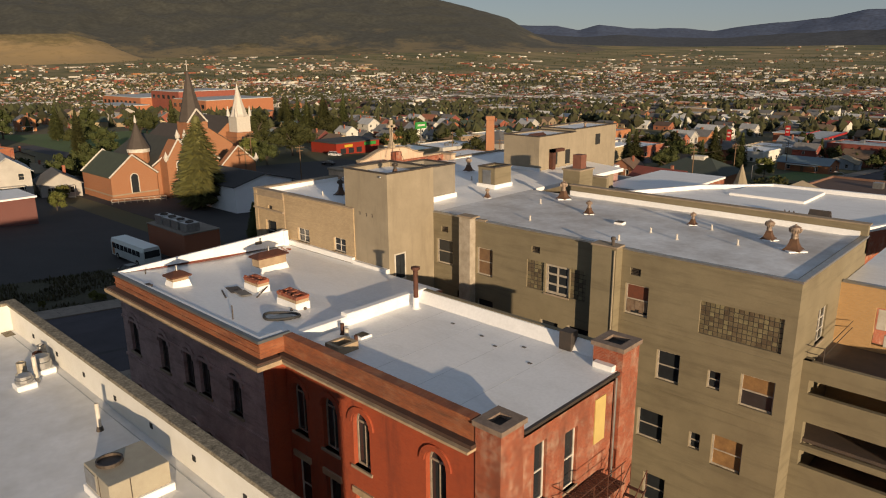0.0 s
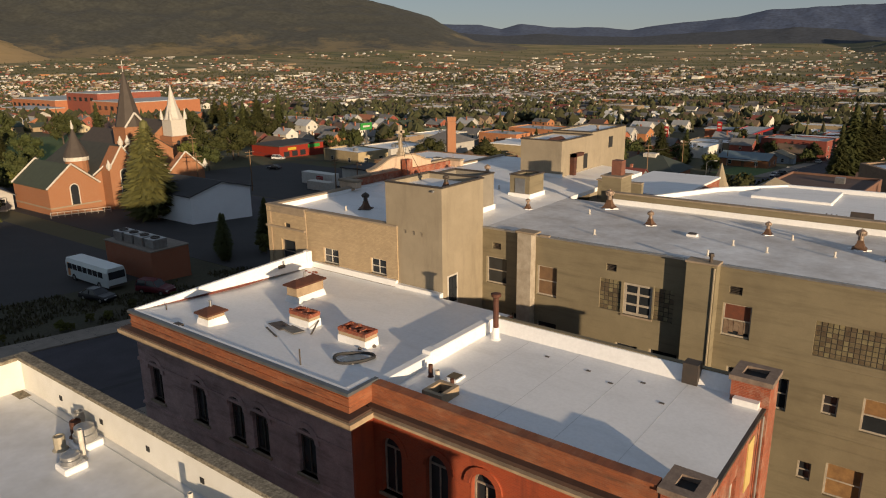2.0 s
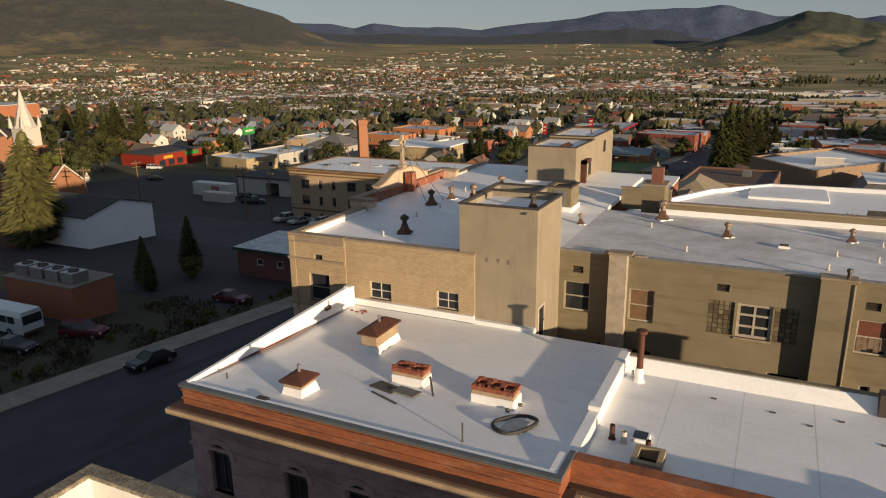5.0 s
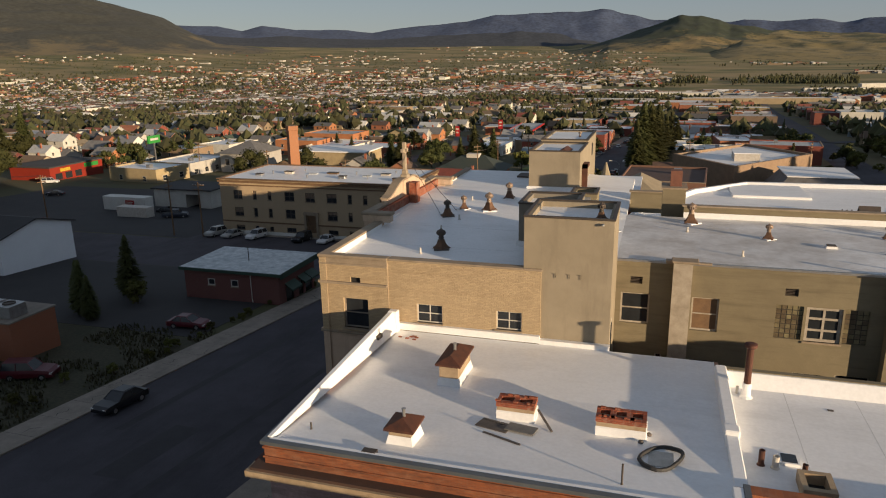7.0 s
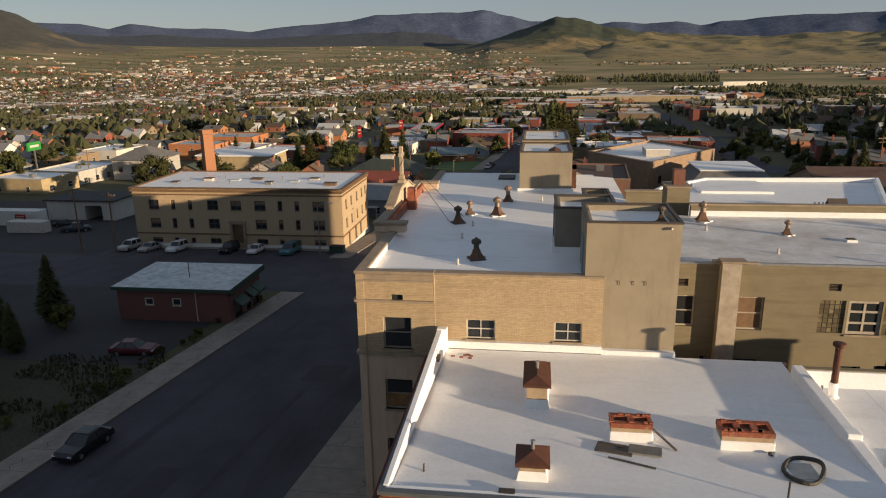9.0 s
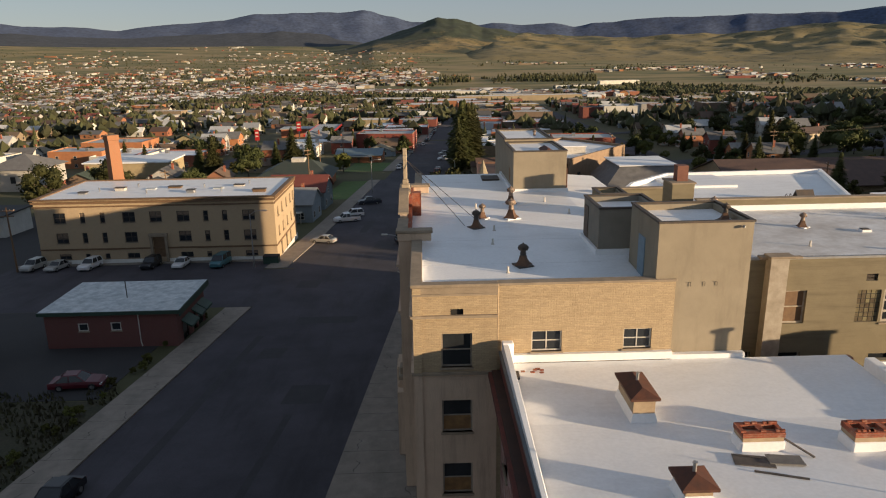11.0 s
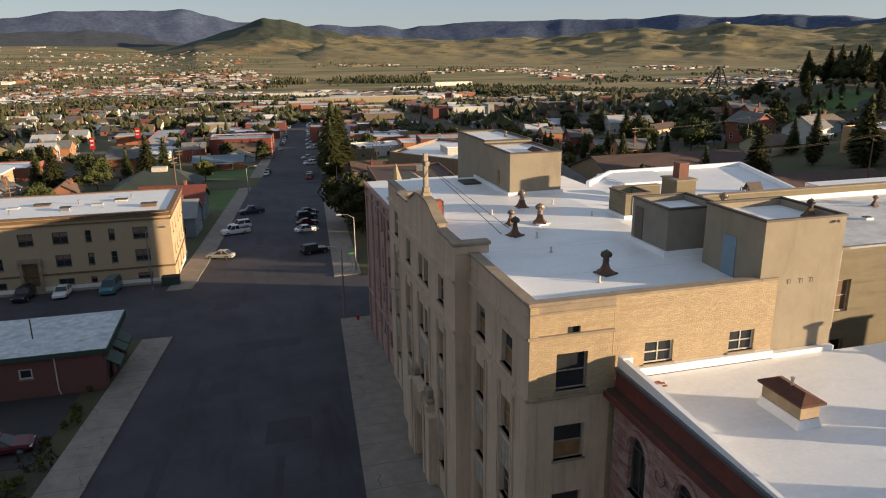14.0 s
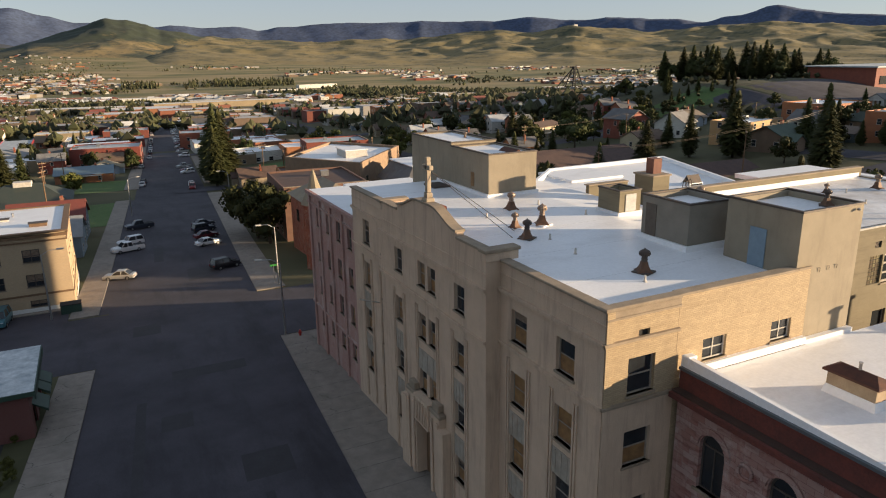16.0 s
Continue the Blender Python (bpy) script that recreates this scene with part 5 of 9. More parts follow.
for name, rows, m in (("red_band", ((20.9, 35.0, -12.4, -12.0, 11.05, 11.96), ), worn_brick), ("red_ledge", ((20.8, 34.2, -12.98, -12.3, 10.75, 10.87),), buff), ("ledge_top", ((20.8, 34.2, -12.75, -12.3, 10.87, 11.05),), rusty_ledge), ("red_coping", ((21.1, 34.0, -12.48, -11.93, 11.96, 12.06),), worn_brick)):
    part(name, boxes(*rows), m, annex)
part("red_roof", boxes((21.1, 35.2, -12.0, -2.1, 10.9, Z2)), white_roof, annex)
for x in (23.5, 26.4, 29.2, 31.9):
    part("roof_seam", boxes((x, x + 0.035, -11.9, -2.2, Z2, Z2 + 0.002)), faint_seam, annex)
part("north_parapet", boxes((20.9, 34.0, -2.2, -1.9, 10.9, 11.95)), stucco, annex)
bm = bmesh.new()
v = [bm.verts.new(p) for p in ((21.1, -2.75, Z2), (34.0, -2.75, Z2), (34.0, -2.2, Z2), (21.1, -2.2, Z2), (21.1, -2.3, 11.9), (34.0, -2.3, 11.9), (34.0, -2.2, 11.9), (21.1, -2.2, 11.9))]
for q in ((0, 1, 5, 4), (4, 5, 6, 7), (1, 2, 6, 5), (3, 0, 4, 7)):
    bm.faces.new([v[k] for k in q])
part("north_flashing", bm, white_roof, annex)
east_holes = [(-9.9, -9.0, 7.3, 10.2), (-7.6, -6.6, 6.8, 9.8), (-5.2, -4.3, 8.2, 10.6)]
bm = bmesh.new()
wall(bm, "+x", 35.2, -12.0, -2.0, -3, 11.1, 0.4, east_holes[:2])
part("east_wall", bm, raw_brick, annex)
for h in east_holes[:2]:
    window(annex, "+x", 35.2, h, deep=0.15, rows=2, bar=0.07)
part("yellow_panel", boxes((35.2, 35.25, -5.2, -4.3, 8.2, 10.5)), mat("yellow_panel", (0.55, 0.42, 0.15), (0.45, 0.33, 0.12), scale=0.8), annex, "yellow painted panel")
part("eaves", boxes((35.2, 35.36, -10.75, -3.3, 11.16, 11.3)), dark_metal, annex)
bm = bmesh.new()
rod(bm, (35.35, -3.6, 11.1), (35.35, -3.6, -1), 0.06, 7)
part("downpipe", bm, galvanised, annex)


cap_stone = mat("cap_stone", (0.25, 0.19, 0.145), (0.14, 0.1, 0.08), scale=0.4, rough=0.9, grain=14)


def chimney_stack(x0, x1, y0, y1, z0, z1, m, label):
    c = part("chimney", boxes((x0, x1, y0, y1, z0, z1)), m, annex, label)
    t = 0.32
    part("chimney_cap", boxes((x0 - 0.1, x1 + 0.1, y0 - 0.1, y0 + t, z1, z1 + 0.22), (x0 - 0.1, x1 + 0.1, y1 - t, y1 + 0.1, z1, z1 + 0.22), (x0 - 0.1, x0 + t, y0 + t, y1 - t, z1, z1 + 0.22), (x1 - t, x1 + 0.1, y0 + t, y1 - t, z1, z1 + 0.22)), cap_stone, c)
    part("flue_dark", boxes((x0 + t, x1 - t, y0 + t, y1 - t, z1, z1 + 0.02)), dark_void, c)
    return c


chimney_stack(34.15, 35.45, -12.45, -11.0, -3, 11.85, raw_brick, "square red brick corner chimney")
chimney_stack(33.85, 35.45, -3.3, -1.7, -3, 12.3, raw_brick, "tall red brick chimney with a stone cap")
part("chimney_foot", boxes((34.05, 35.1, -3.65, -3.3, Z2 - 0.3, 11.58)), white_roof, annex)
part("vent_duct", boxes((31.6, 32.3, -2.9, -2.25, Z2, 12.3)), dark_metal, annex)

# fire escape on the east wall
esc = thing("fire_escape", (36.5, -6, 6), "rusty iron fire escape with slatted landings", "fire escape")
bm = bmesh.new()
for k in range(18):
    box(bm, 35.3 + 0.0, 36.7, -8.6 + k * 0.22, -8.45 + k * 0.22, 6.55, 6.6)
part("landing", bm, rust, esc)
bm = bmesh.new()
for y in (-8.6, -7.4, -6.2, -5.0):
    rod(bm, (36.65, y, 6.6), (36.65, y, 7.7), 0.025, 5)
for z in (7.15, 7.7):
    rod(bm, (36.65, -8.6, z), (36.65, -4.7, z), 0.025, 5)
    rod(bm, (35.3, -8.6, z), (36.65, -8.6, z), 0.025, 5)
part("landing_rail", bm, rust, esc)
bm = bmesh.new()
for k in range(12):
    box(bm, 36.8, 37.6, -4.7 - k * 0.28, -4.5 - k * 0.28, 6.4 - k * 0.26, 6.44 - k * 0.26)
part("stair_treads", bm, rust, esc)
bm = bmesh.new()
for x in (36.8, 37.6):
    rod(bm, (x, -4.4, 6.5), (x, -8.0, 3.2), 0.04, 5)
    rod(bm, (x, -4.4, 7.5), (x, -8.0, 4.2), 0.025, 5)
    for k in range(5):
        rod(bm, (x, -4.4 - k * 0.9, 6.5 - k * 0.83), (x, -4.4 - k * 0.9, 7.5 - k * 0.83), 0.02, 5)
part("stair_rail", bm, rust, esc)
bm = bmesh.new()
for y in (-8.4, -5.0):
    rod(bm, (36.6, y, 6.55), (35.3, y, 5.3), 0.035, 5)
part("bracket", bm, rust, esc)

# chimneys and loose things on the annex roofs
def capped_chimney(x0, x1, y0, y1, top, label):
    zb = rz((y0 + y1) / 2)
    c = thing("capped_chimney", ((x0 + x1) / 2, (y0 + y1) / 2, zb), label, "chimney")
    bm = bmesh.new()
    g = 0.14
    lo = [bm.verts.new(p) for p in ((x0 - g, y0 - g, zb - 0.12), (x1 + g, y0 - g, zb - 0.12), (x1 + g, y1 + g, zb - 0.12), (x0 - g, y1 + g, zb - 0.12))]
    hi = [bm.verts.new(p) for p in ((x0 - 0.02, y0 - 0.02, zb + 0.4), (x1 + 0.02, y0 - 0.02, zb + 0.4), (x1 + 0.02, y1 + 0.02, zb + 0.4), (x0 - 0.02, y1 + 0.02, zb + 0.4))]
    bm.faces.new(hi)
    for k in range(4):
        bm.faces.new((lo[k], lo[(k + 1) % 4], hi[(k + 1) % 4], hi[k]))
    part("white_curb", bm, white_roof, c)
    part("shaft", boxes((x0, x1, y0, y1, zb + 0.4, top - 0.1)), buff, c)
    bm = bmesh.new()
    o = 0.16
    lo = [bm.verts.new(p) for p in ((x0 - o, y0 - o, top - 0.1), (x1 + o, y0 - o, top - 0.1), (x1 + o, y1 + o, top - 0.1), (x0 - o, y1 + o, top - 0.1))]
    hi = [bm.verts.new((p.co.x, p.co.y, top)) for p in lo]
    mx = (x0 + x1) / 2
    ridge = [bm.verts.new((mx, y0 + (x1 - x0) / 2 - 0.1, top + 0.28)), bm.verts.new((mx, y1 - (x1 - x0) / 2 + 0.1, top + 0.28))]
    for k in range(4):
        bm.faces.new((lo[k], lo[(k + 1) % 4], hi[(k + 1) % 4], hi[k]))
    bm.faces.new(lo[::-1])
    for f in ((hi[0], hi[1], ridge[0]), (hi[1], hi[2], ridge[1], ridge[0]), (hi[2], hi[3], ridge[1]), (hi[3], hi[0], ridge[0], ridge[1])):
        bm.faces.new(f)
    part("cap", bm, rust, c, "rusty hipped sheet-metal cap")
    bm = bmesh.new()
    lathe(bm, mx, (y0 + y1) / 2, ((0.07, top + 0.1), (0.07, top + 0.55), (0.09, top + 0.56), (0.09, top + 0.6)), 8)
    part("flue_pipe", bm, galvanised, c)
    return c


capped_chimney(8.12, 9.02, -12.45, -11.4, 12.6, "square chimney with a rusty metal cap on white curb")
capped_chimney(8.25, 9.15, -6.3, -4.1, 12.55, "long chimney with a rusty hipped metal cap")


def open_chimney(x0, x1, y0, y1, top, n, label):
    zb = rz((y0 + y1) / 2)
    c = thing("open_chimney", ((x0 + x1) / 2, (y0 + y1) / 2, zb), label, "chimney")
    part("white_curb", bevelled(boxes((x0 - 0.06, x1 + 0.06, y0 - 0.06, y1 + 0.06, zb - 0.12, zb + 0.42)), 0.04), white_roof, c)
    part("shaft", boxes((x0, x1, y0, y1, zb + 0.42, top - 0.2)), buff, c)
    w = (x1 - x0) / n
    bm = bmesh.new()
    for a in (y0 - 0.03, y1 - 0.2):
        box(bm, x0 - 0.03, x1 + 0.03, a, a + 0.23, top - 0.2, top)
    for k in range(n + 1):
        x = x0 + k * w
        box(bm, max(x0 - 0.03, x - 0.12), min(x1 + 0.03, x + 0.12), y0 + 0.2, y1 - 0.2, top - 0.2, top - 0.01)
    part("broken_rim", bm, raw_brick, c, "crumbling red brick rim")
    rr = random.Random(int(x0 * 10))
    for k in range(9):
        x, y = rr.uniform(x0, x1), rr.choice((y0 + 0.1, y1 - 0.1))
        b = part("brick", boxes((x - 0.1, x + 0.1, y - 0.05, y + 0.05, top, top + 0.065)), raw_brick, c)
    part("flue_dark", boxes((x0 + 0.1, x1 - 0.1, y0 + 0.19, y1 - 0.19, top - 0.25, top - 0.21)), dark_void, c)
    return c


open_chimney(11.6, 13.15, -8.95, -8.15, 12.38, 2, "low open brick chimney with two crumbling flues")
open_chimney(15.7, 17.6, -9.2, -8.3, 12.42, 3, "low open brick chimney with three crumbling flues")


def plank(name, a, b, w, z, m, label, tilt=0.0):
    d = (Vector(b) - Vector(a))
    bm = boxes((0, d.length, -w / 2, w / 2, 0, 0.04))
    ob = solo(name, bm, m, label, "plank")
    ob.matrix_world = pose(a[0], a[1] - 0.3, z - Z1 + rz(a[1] - 0.3) + 0.01, -4.8) @ pose(0, 0, 0, 0, -tilt, math.degrees(math.atan2(d.y, d.x)))
    return ob


old_wood = mat("old_wood", (0.13, 0.11, 0.095), (0.07, 0.06, 0.055), scale=0.5, rough=0.85)
plank("board", (11.0, -9.25), (12.35, -9.6), 0.8, Z1 + 0.005, old_wood, "dark weathered board lying on the white roof")
plank("board", (12.2, -9.4), (13.4, -9.6), 0.7, Z1 + 0.05, mat("grey_wood", (0.2, 0.19, 0.17), (0.13, 0.12, 0.11), scale=0.4), "grey weathered board overlapping another board", 0)
plank("batten", (11.37, -10.14), (13.0, -10.8), 0.09, Z1 + 0.005, old_wood, "thin dark batten lying on the white roof")
plank("batten", (14.0, -9.3), (13.2, -8.0), 0.09, Z1 + 0.01, old_wood, "thin dark batten leaning against the open chimney", 12)
plank("batten", (11.2, -9.0), (12.0, -9.3), 0.09, Z1 + 0.05, old_wood, "short dark batten across a board")
ring = thing("tyre_liner", (18.2, -10.6, rz(-10.6)), "black rubber ring lying on the white roof", "rubber ring")
bm = bmesh.new()
pts = []
for k in range(22):
    a = 2 * math.pi * k / 22
    ca, sa = math.cos(a), math.sin(a)
    px, py = 0.62 * math.copysign(abs(ca) ** 0.75, ca), 0.98 * math.copysign(abs(sa) ** 0.75, sa)
    r = radians(-28)
    qy = -10.6 + px * math.sin(r) + py * math.cos(r)
    pts.append((18.2 + px * math.cos(r) - py * math.sin(r), qy, rz(qy) + 0.09 + 0.05 * math.sin(2 * a)))
rows = [[bm.verts.new(Vector(p) + (Vector(p) - Vector((18.2, -10.6, p[2]))).normalized() * 0.085 * math.cos(k * 1.0472) + Vector((0, 0, 0.085 * math.sin(k * 1.0472)))) for k in range(6)] for p in pts]
for a, b in zip(rows, rows[1:] + rows[:1]):
    for k in range(6):
        bm.faces.new((a[k], a[(k + 1) % 6], b[(k + 1) % 6], b[k]))
bmesh.ops.recalc_face_normals(bm, faces=bm.faces)
part("ring", bm, mat("rubber", (0.02, 0.02, 0.021), (0.035, 0.034, 0.033), scale=0.3, rough=0.7), ring)
bm = boxes((17.75, 18.65, -11.2, -10.0, 0.01, 0.03))
for v in bm.verts:
    v.co.z += rz(v.co.y)
sheet = part("sheet", bm, wood_white, ring, "dirty pale sheet inside the ring")
for k, (x, y) in enumerate(((17.75, -8.5), (17.45, -9.25))):
    bm = bmesh.new()
    lathe(bm, x, y - 0.2, ((0.09, rz(y - 0.2)), (0.11, rz(y) + 0.08), (0.06, rz(y) + 0.14)), 8)
    solo("rubble", bm, old_wood, "dark lump of rubble beside the chimney", "rubble")
debris = random.Random(5)
for k in range(7):
    x, y = 4.9 + debris.uniform(-0.5, 0.5), -1.3 + debris.uniform(-0.25, 0.25)
    solo("brick", bevelled(boxes((x - 0.1, x + 0.1, y - 0.05, y + 0.05, rz(y), rz(y) + 0.06)), 0.01), raw_brick, "loose red brick lying on the white roof", "brick", "loose bricks")


def pipe_thing(name, x, y, z, r, h, m, label, rings=None, cat="pipe"):
    bm = bmesh.new()
    lathe(bm, x, y, rings or ((r * 1.6, z - 0.02), (r, z + 0.06), (r, z + h), (r * 0.8, z + h), (r * 0.8, z + h - 0.05)), 10)
    return solo(name, bm, m, label, cat)


flue = thing("flue_pipe", (21.85, -3.3, Z2), "tall rusty flue pipe with a white foot", "pipe")
bm = bmesh.new()
lathe(bm, 21.85, -3.6, ((0.3, Z2), (0.2, Z2 + 0.1), (0.19, Z2 + 0.7)), 12)
part("foot", bm, white_roof, flue)
bm = bmesh.new()
lathe(bm, 21.85, -3.6, ((0.15, Z2 + 0.6), (0.15, Z2 + 2.4)), 12)
part("tube", bm, rust, flue)
bm = bmesh.new()
lathe(bm, 21.85, -3.6, ((0.15, Z2 + 2.35), (0.27, Z2 + 2.45), (0.27, Z2 + 2.58), (0.15, Z2 + 2.62)), 14)
part("cowl", bm, rust, flue)
pipe_thing("vent_pipe", 21.82, -9.2, Z2, 0.11, 0.62, rust, "rusty brown vent pipe on the annex roof")
pipe_thing("vent_pipe", 22.3, -9.3, Z2, 0.12, 0.5, wood_white, "white vent pipe with a dark top")
pipe_thing("vent_pipe", 23.27, -9.45, Z2, 0.1, 0.4, rust, "short brown vent pipe on the annex roof")
pipe_thing("vent_pipe", 21.5, -3.3, Z2, 0.06, 0.35, wood_white, "small white vent pipe beside the flue")
pipe_thing("vent_pipe", 16.9, -12.9, rz(-12.9), 0.035, 0.8, dark_metal, "thin dark vent pipe near the roof edge")
pipe_thing("vent_pipe", 4.7, -12.3, rz(-12.3), 0.035, 0.3, dark_metal, "thin short dark pipe by the parapet")
hatch = thing("roof_hatch", (23.4, -10.6, Z2), "open roof hatch with buff timber sides", "hatch")
part("frame", boxes((22.9, 23.1, -11.2, -9.9, Z2, 11.75), (23.8, 24.0, -11.2, -9.9, Z2, 11.75), (23.1, 23.8, -11.2, -11.0, Z2, 11.75), (23.1, 23.8, -10.1, -9.9, Z2, 11.75)), buff, hatch)
part("well", boxes((23.1, 23.8, -11.0, -10.1, Z2, Z2 + 0.02)), dark_void, hatch)
lid = thing("skylight", (22.9, -9.3, Z2), "small glass skylight in a white curb", "skylight")
part("curb", boxes((22.5, 23.2, -9.05, -8.3, Z2, Z2 + 0.12)), white_roof, lid)
part("pane", boxes((22.58, 23.12, -8.97, -8.38, Z2 + 0.12, Z2 + 0.14)), glass, lid)
drain = random.Random(9)
for x, y in ((25.2, -4.0), (27.6, -4.3), (30.2, -4.0), (31.6, -5.4), (29.0, -4.9)):
    solo("roof_debris", bevelled(boxes((x - 0.12, x + 0.12, y - 0.07, y + 0.07, Z2, Z2 + 0.03)), 0.01), old_wood, "small scrap lying on the white roof", "debris", "scraps on the annex roof")

# ---- neighbour's roof in the foreground ----
ZN = 10.95
near = thing("neighbour_building", (20, -33, -1), "flat white-roofed building with a lichen-stained parapet", "building")
stone_cap = mat("stone_cap", (0.3, 0.26, 0.19), (0.1, 0.085, 0.06), scale=0.25, rough=0.95, grain=12, spread=0.4)
cream = mat("cream_wall", (0.7, 0.69, 0.65), (0.56, 0.54, 0.48), scale=1.8, amount=0.4, rough=0.8)
part("body", boxes((6.2, 42.3, -50, -20.95, -3, ZN - 0.2)), tan_brick, near)
part("parapet", boxes((6.15, 42.3, -20.95, -20.62, -3, 12.45), (6.15, 6.5, -50, -20.95, ZN - 0.3, 12.45)), cream, near)
part("parapet_cap", bevelled(boxes((6.05, 42.4, -21.08, -20.5, 12.45, 12.62), (6.05, 6.6, -50, -21.08, 12.45, 12.62)), 0.03), stone_cap, near, "stone coping dark with lichen")
near_white = mat("near_white", (0.76, 0.77, 0.79), (0.56, 0.56, 0.55), scale=1.6, amount=0.5, rough=0.6, grain=5, bump=0.06, spread=0.06)
part("roof", boxes((6.5, 42.3, -50, -20.95, ZN - 0.3, ZN)), near_white, near)
part("gutter_strip", boxes((6.5, 42.3, -21.32, -21.28, ZN, ZN + 0.012)), grey_roof, near)
for k in range(8):
    x = 10.2 + k * 3.5
    part("drain_hole", boxes((x, x + 0.22, -20.98, -20.94, 11.5, 11.72)), dark_void, near)
part("dirt_patch", boxes((6.6, 7.5, -21.6, -21.1, ZN, ZN + 0.02)), stone_cap, near)
hvac = thing("hvac_unit", (27.3, -23, ZN), "beige rooftop air conditioning unit on a white curb", "air conditioner")
tin = mat("beige_tin", (0.42, 0.38, 0.29), (0.34, 0.3, 0.23), scale=0.6, rough=0.5, metal=0.3)
part("curb", bevelled(boxes((25.85, 28.2, -24.2, -21.9, ZN, ZN + 0.3)), 0.03), white_roof, hvac)
part("cabinet", bevelled(boxes((25.95, 28.1, -24.1, -22.0, ZN + 0.3, ZN + 1.15)), 0.02), tin, hvac)
bm = bmesh.new()
lathe(bm, 26.6, -23.45, ((0.46, ZN + 1.15), (0.46, ZN + 1.27), (0.4, ZN + 1.27), (0.4, ZN + 1.17)), 18)
part("fan_ring", bm, dark_metal, hvac)
part("grille", boxes((26.0, 26.95, -24.13, -24.1, ZN + 0.4, ZN + 1.05), (25.92, 25.95, -24.0, -23.0, ZN + 0.4, ZN + 1.05)), galvanised, hvac)
part("panel_line", boxes((27.2, 27.23, -24.115, -24.1, ZN + 0.3, ZN + 1.15), (28.1, 28.115, -23.4, -23.37, ZN + 0.3, ZN + 1.15)), dark_metal, hvac)
stackp = thing("white_pipe", (21.9, -22.1, ZN), "tall white plastic vent pipe with a black foot", "pipe")
bm = bmesh.new()
lathe(bm, 21.9, -22.1, ((0.15, ZN), (0.11, ZN + 0.2)), 10)
part("foot", bm, dark_metal, stackp)
bm = bmesh.new()
lathe(bm, 21.9, -22.1, ((0.09, ZN + 0.15), (0.09, ZN + 1.25), (0.07, ZN + 1.25), (0.07, ZN + 1.2)), 12)
part("tube", bm, wood_white, stackp)


def round_fan(x, y, r, h, label):
    t = thing("exhaust_fan", (x, y, ZN), label, "exhaust fan")
    part("curb", bevelled(boxes((x - r * 1.1, x + r * 1.1, y - r * 1.1, y + r * 1.1, ZN, ZN + 0.28)), 0.05), white_roof, t)
    bm = bmesh.new()
    lathe(bm, x, y, ((r * 0.8, ZN + 0.28), (r, ZN + 0.34), (r, ZN + 0.34 + h * 0.5), (r * 0.85, ZN + 0.34 + h * 0.55), (r * 0.85, ZN + 0.34 + h), (r * 0.5, ZN + 0.4 + h)), 18)
    part("drum", bm, galvanised, t)
    return t


round_fan(14.0, -21.75, 0.45, 0.55, "galvanised round exhaust fan on a white curb")
round_fan(15.2, -22.9, 0.4, 0.3, "low galvanised exhaust fan on a white curb")
for x, y, h, m, lb in ((14.9, -22.3, 1.3, wood_white, "white roof pipe between two fans"), (12.9, -21.6, 0.7, rust, "rusty mesh-wrapped flue on the roof"), (13.4, -22.5, 0.6, tin, "beige wire-caged vent on the roof"), (12.6, -21.3, 0.9, galvanised, "square metal duct beside the parapet")):
    pipe_thing("roof_pipe", x, y, ZN, 0.1 if m is wood_white else 0.22, h, m, lb)
box_v = thing("roof_curb", (9.5, -24.6, ZN), "low white roof curb", "roof vent")
part("curb", bevelled(boxes((8.8, 10.2, -25.2, -24.2, ZN, ZN + 0.3)), 0.04), white_roof, box_v)


# ---- the town below ----
rng = random.Random(7)
STREET = Vector((0.0785, 0.997, 0))
ACROSS = Vector((0.997, -0.0785, 0))


def town_at(u, v):
    p = Vector((-16.8, 0, 0)) + ACROSS * u + STREET * v
    return p.x, p.y


leaf_dark = mat("leaf_dark", (0.034, 0.042, 0.014), (0.056, 0.058, 0.02), scale=1.5, rough=0.7, random_by="object", spread=0.3)
leaf_green = mat("leaf_green", (0.062, 0.07, 0.018), (0.1, 0.092, 0.026), scale=1.5, rough=0.7, random_by="object", spread=0.3)
needle = mat("needle", (0.034, 0.041, 0.016), (0.062, 0.062, 0.02), scale=1.2, rough=0.75, random_by="object", spread=0.3)
for leaf in (leaf_dark, leaf_green, needle):
    leaf.node_tree.nodes["Principled BSDF"].inputs["Specular IOR Level"].default_value = 0.12
bark = mat("bark", (0.09, 0.065, 0.045), (0.05, 0.04, 0.03), scale=0.4, rough=0.9)
WALLS = [mat("siding_white", (0.55, 0.53, 0.48), (0.42, 0.4, 0.36), scale=2, random_by="object"), mat("siding_cream", (0.45, 0.37, 0.25), (0.35, 0.28, 0.18), scale=2, random_by="object"),
         mat("house_brick", (0.36, 0.125, 0.06), (0.26, 0.09, 0.05), scale=1.5, random_by="object"), mat("siding_blue", (0.25, 0.3, 0.33), (0.2, 0.23, 0.25), scale=2, random_by="object"),
         mat("siding_tan", (0.32, 0.23, 0.14), (0.22, 0.16, 0.1), scale=2, random_by="object"), mat("siding_red", (0.22, 0.075, 0.05), (0.16, 0.06, 0.04), scale=2, random_by="object")]
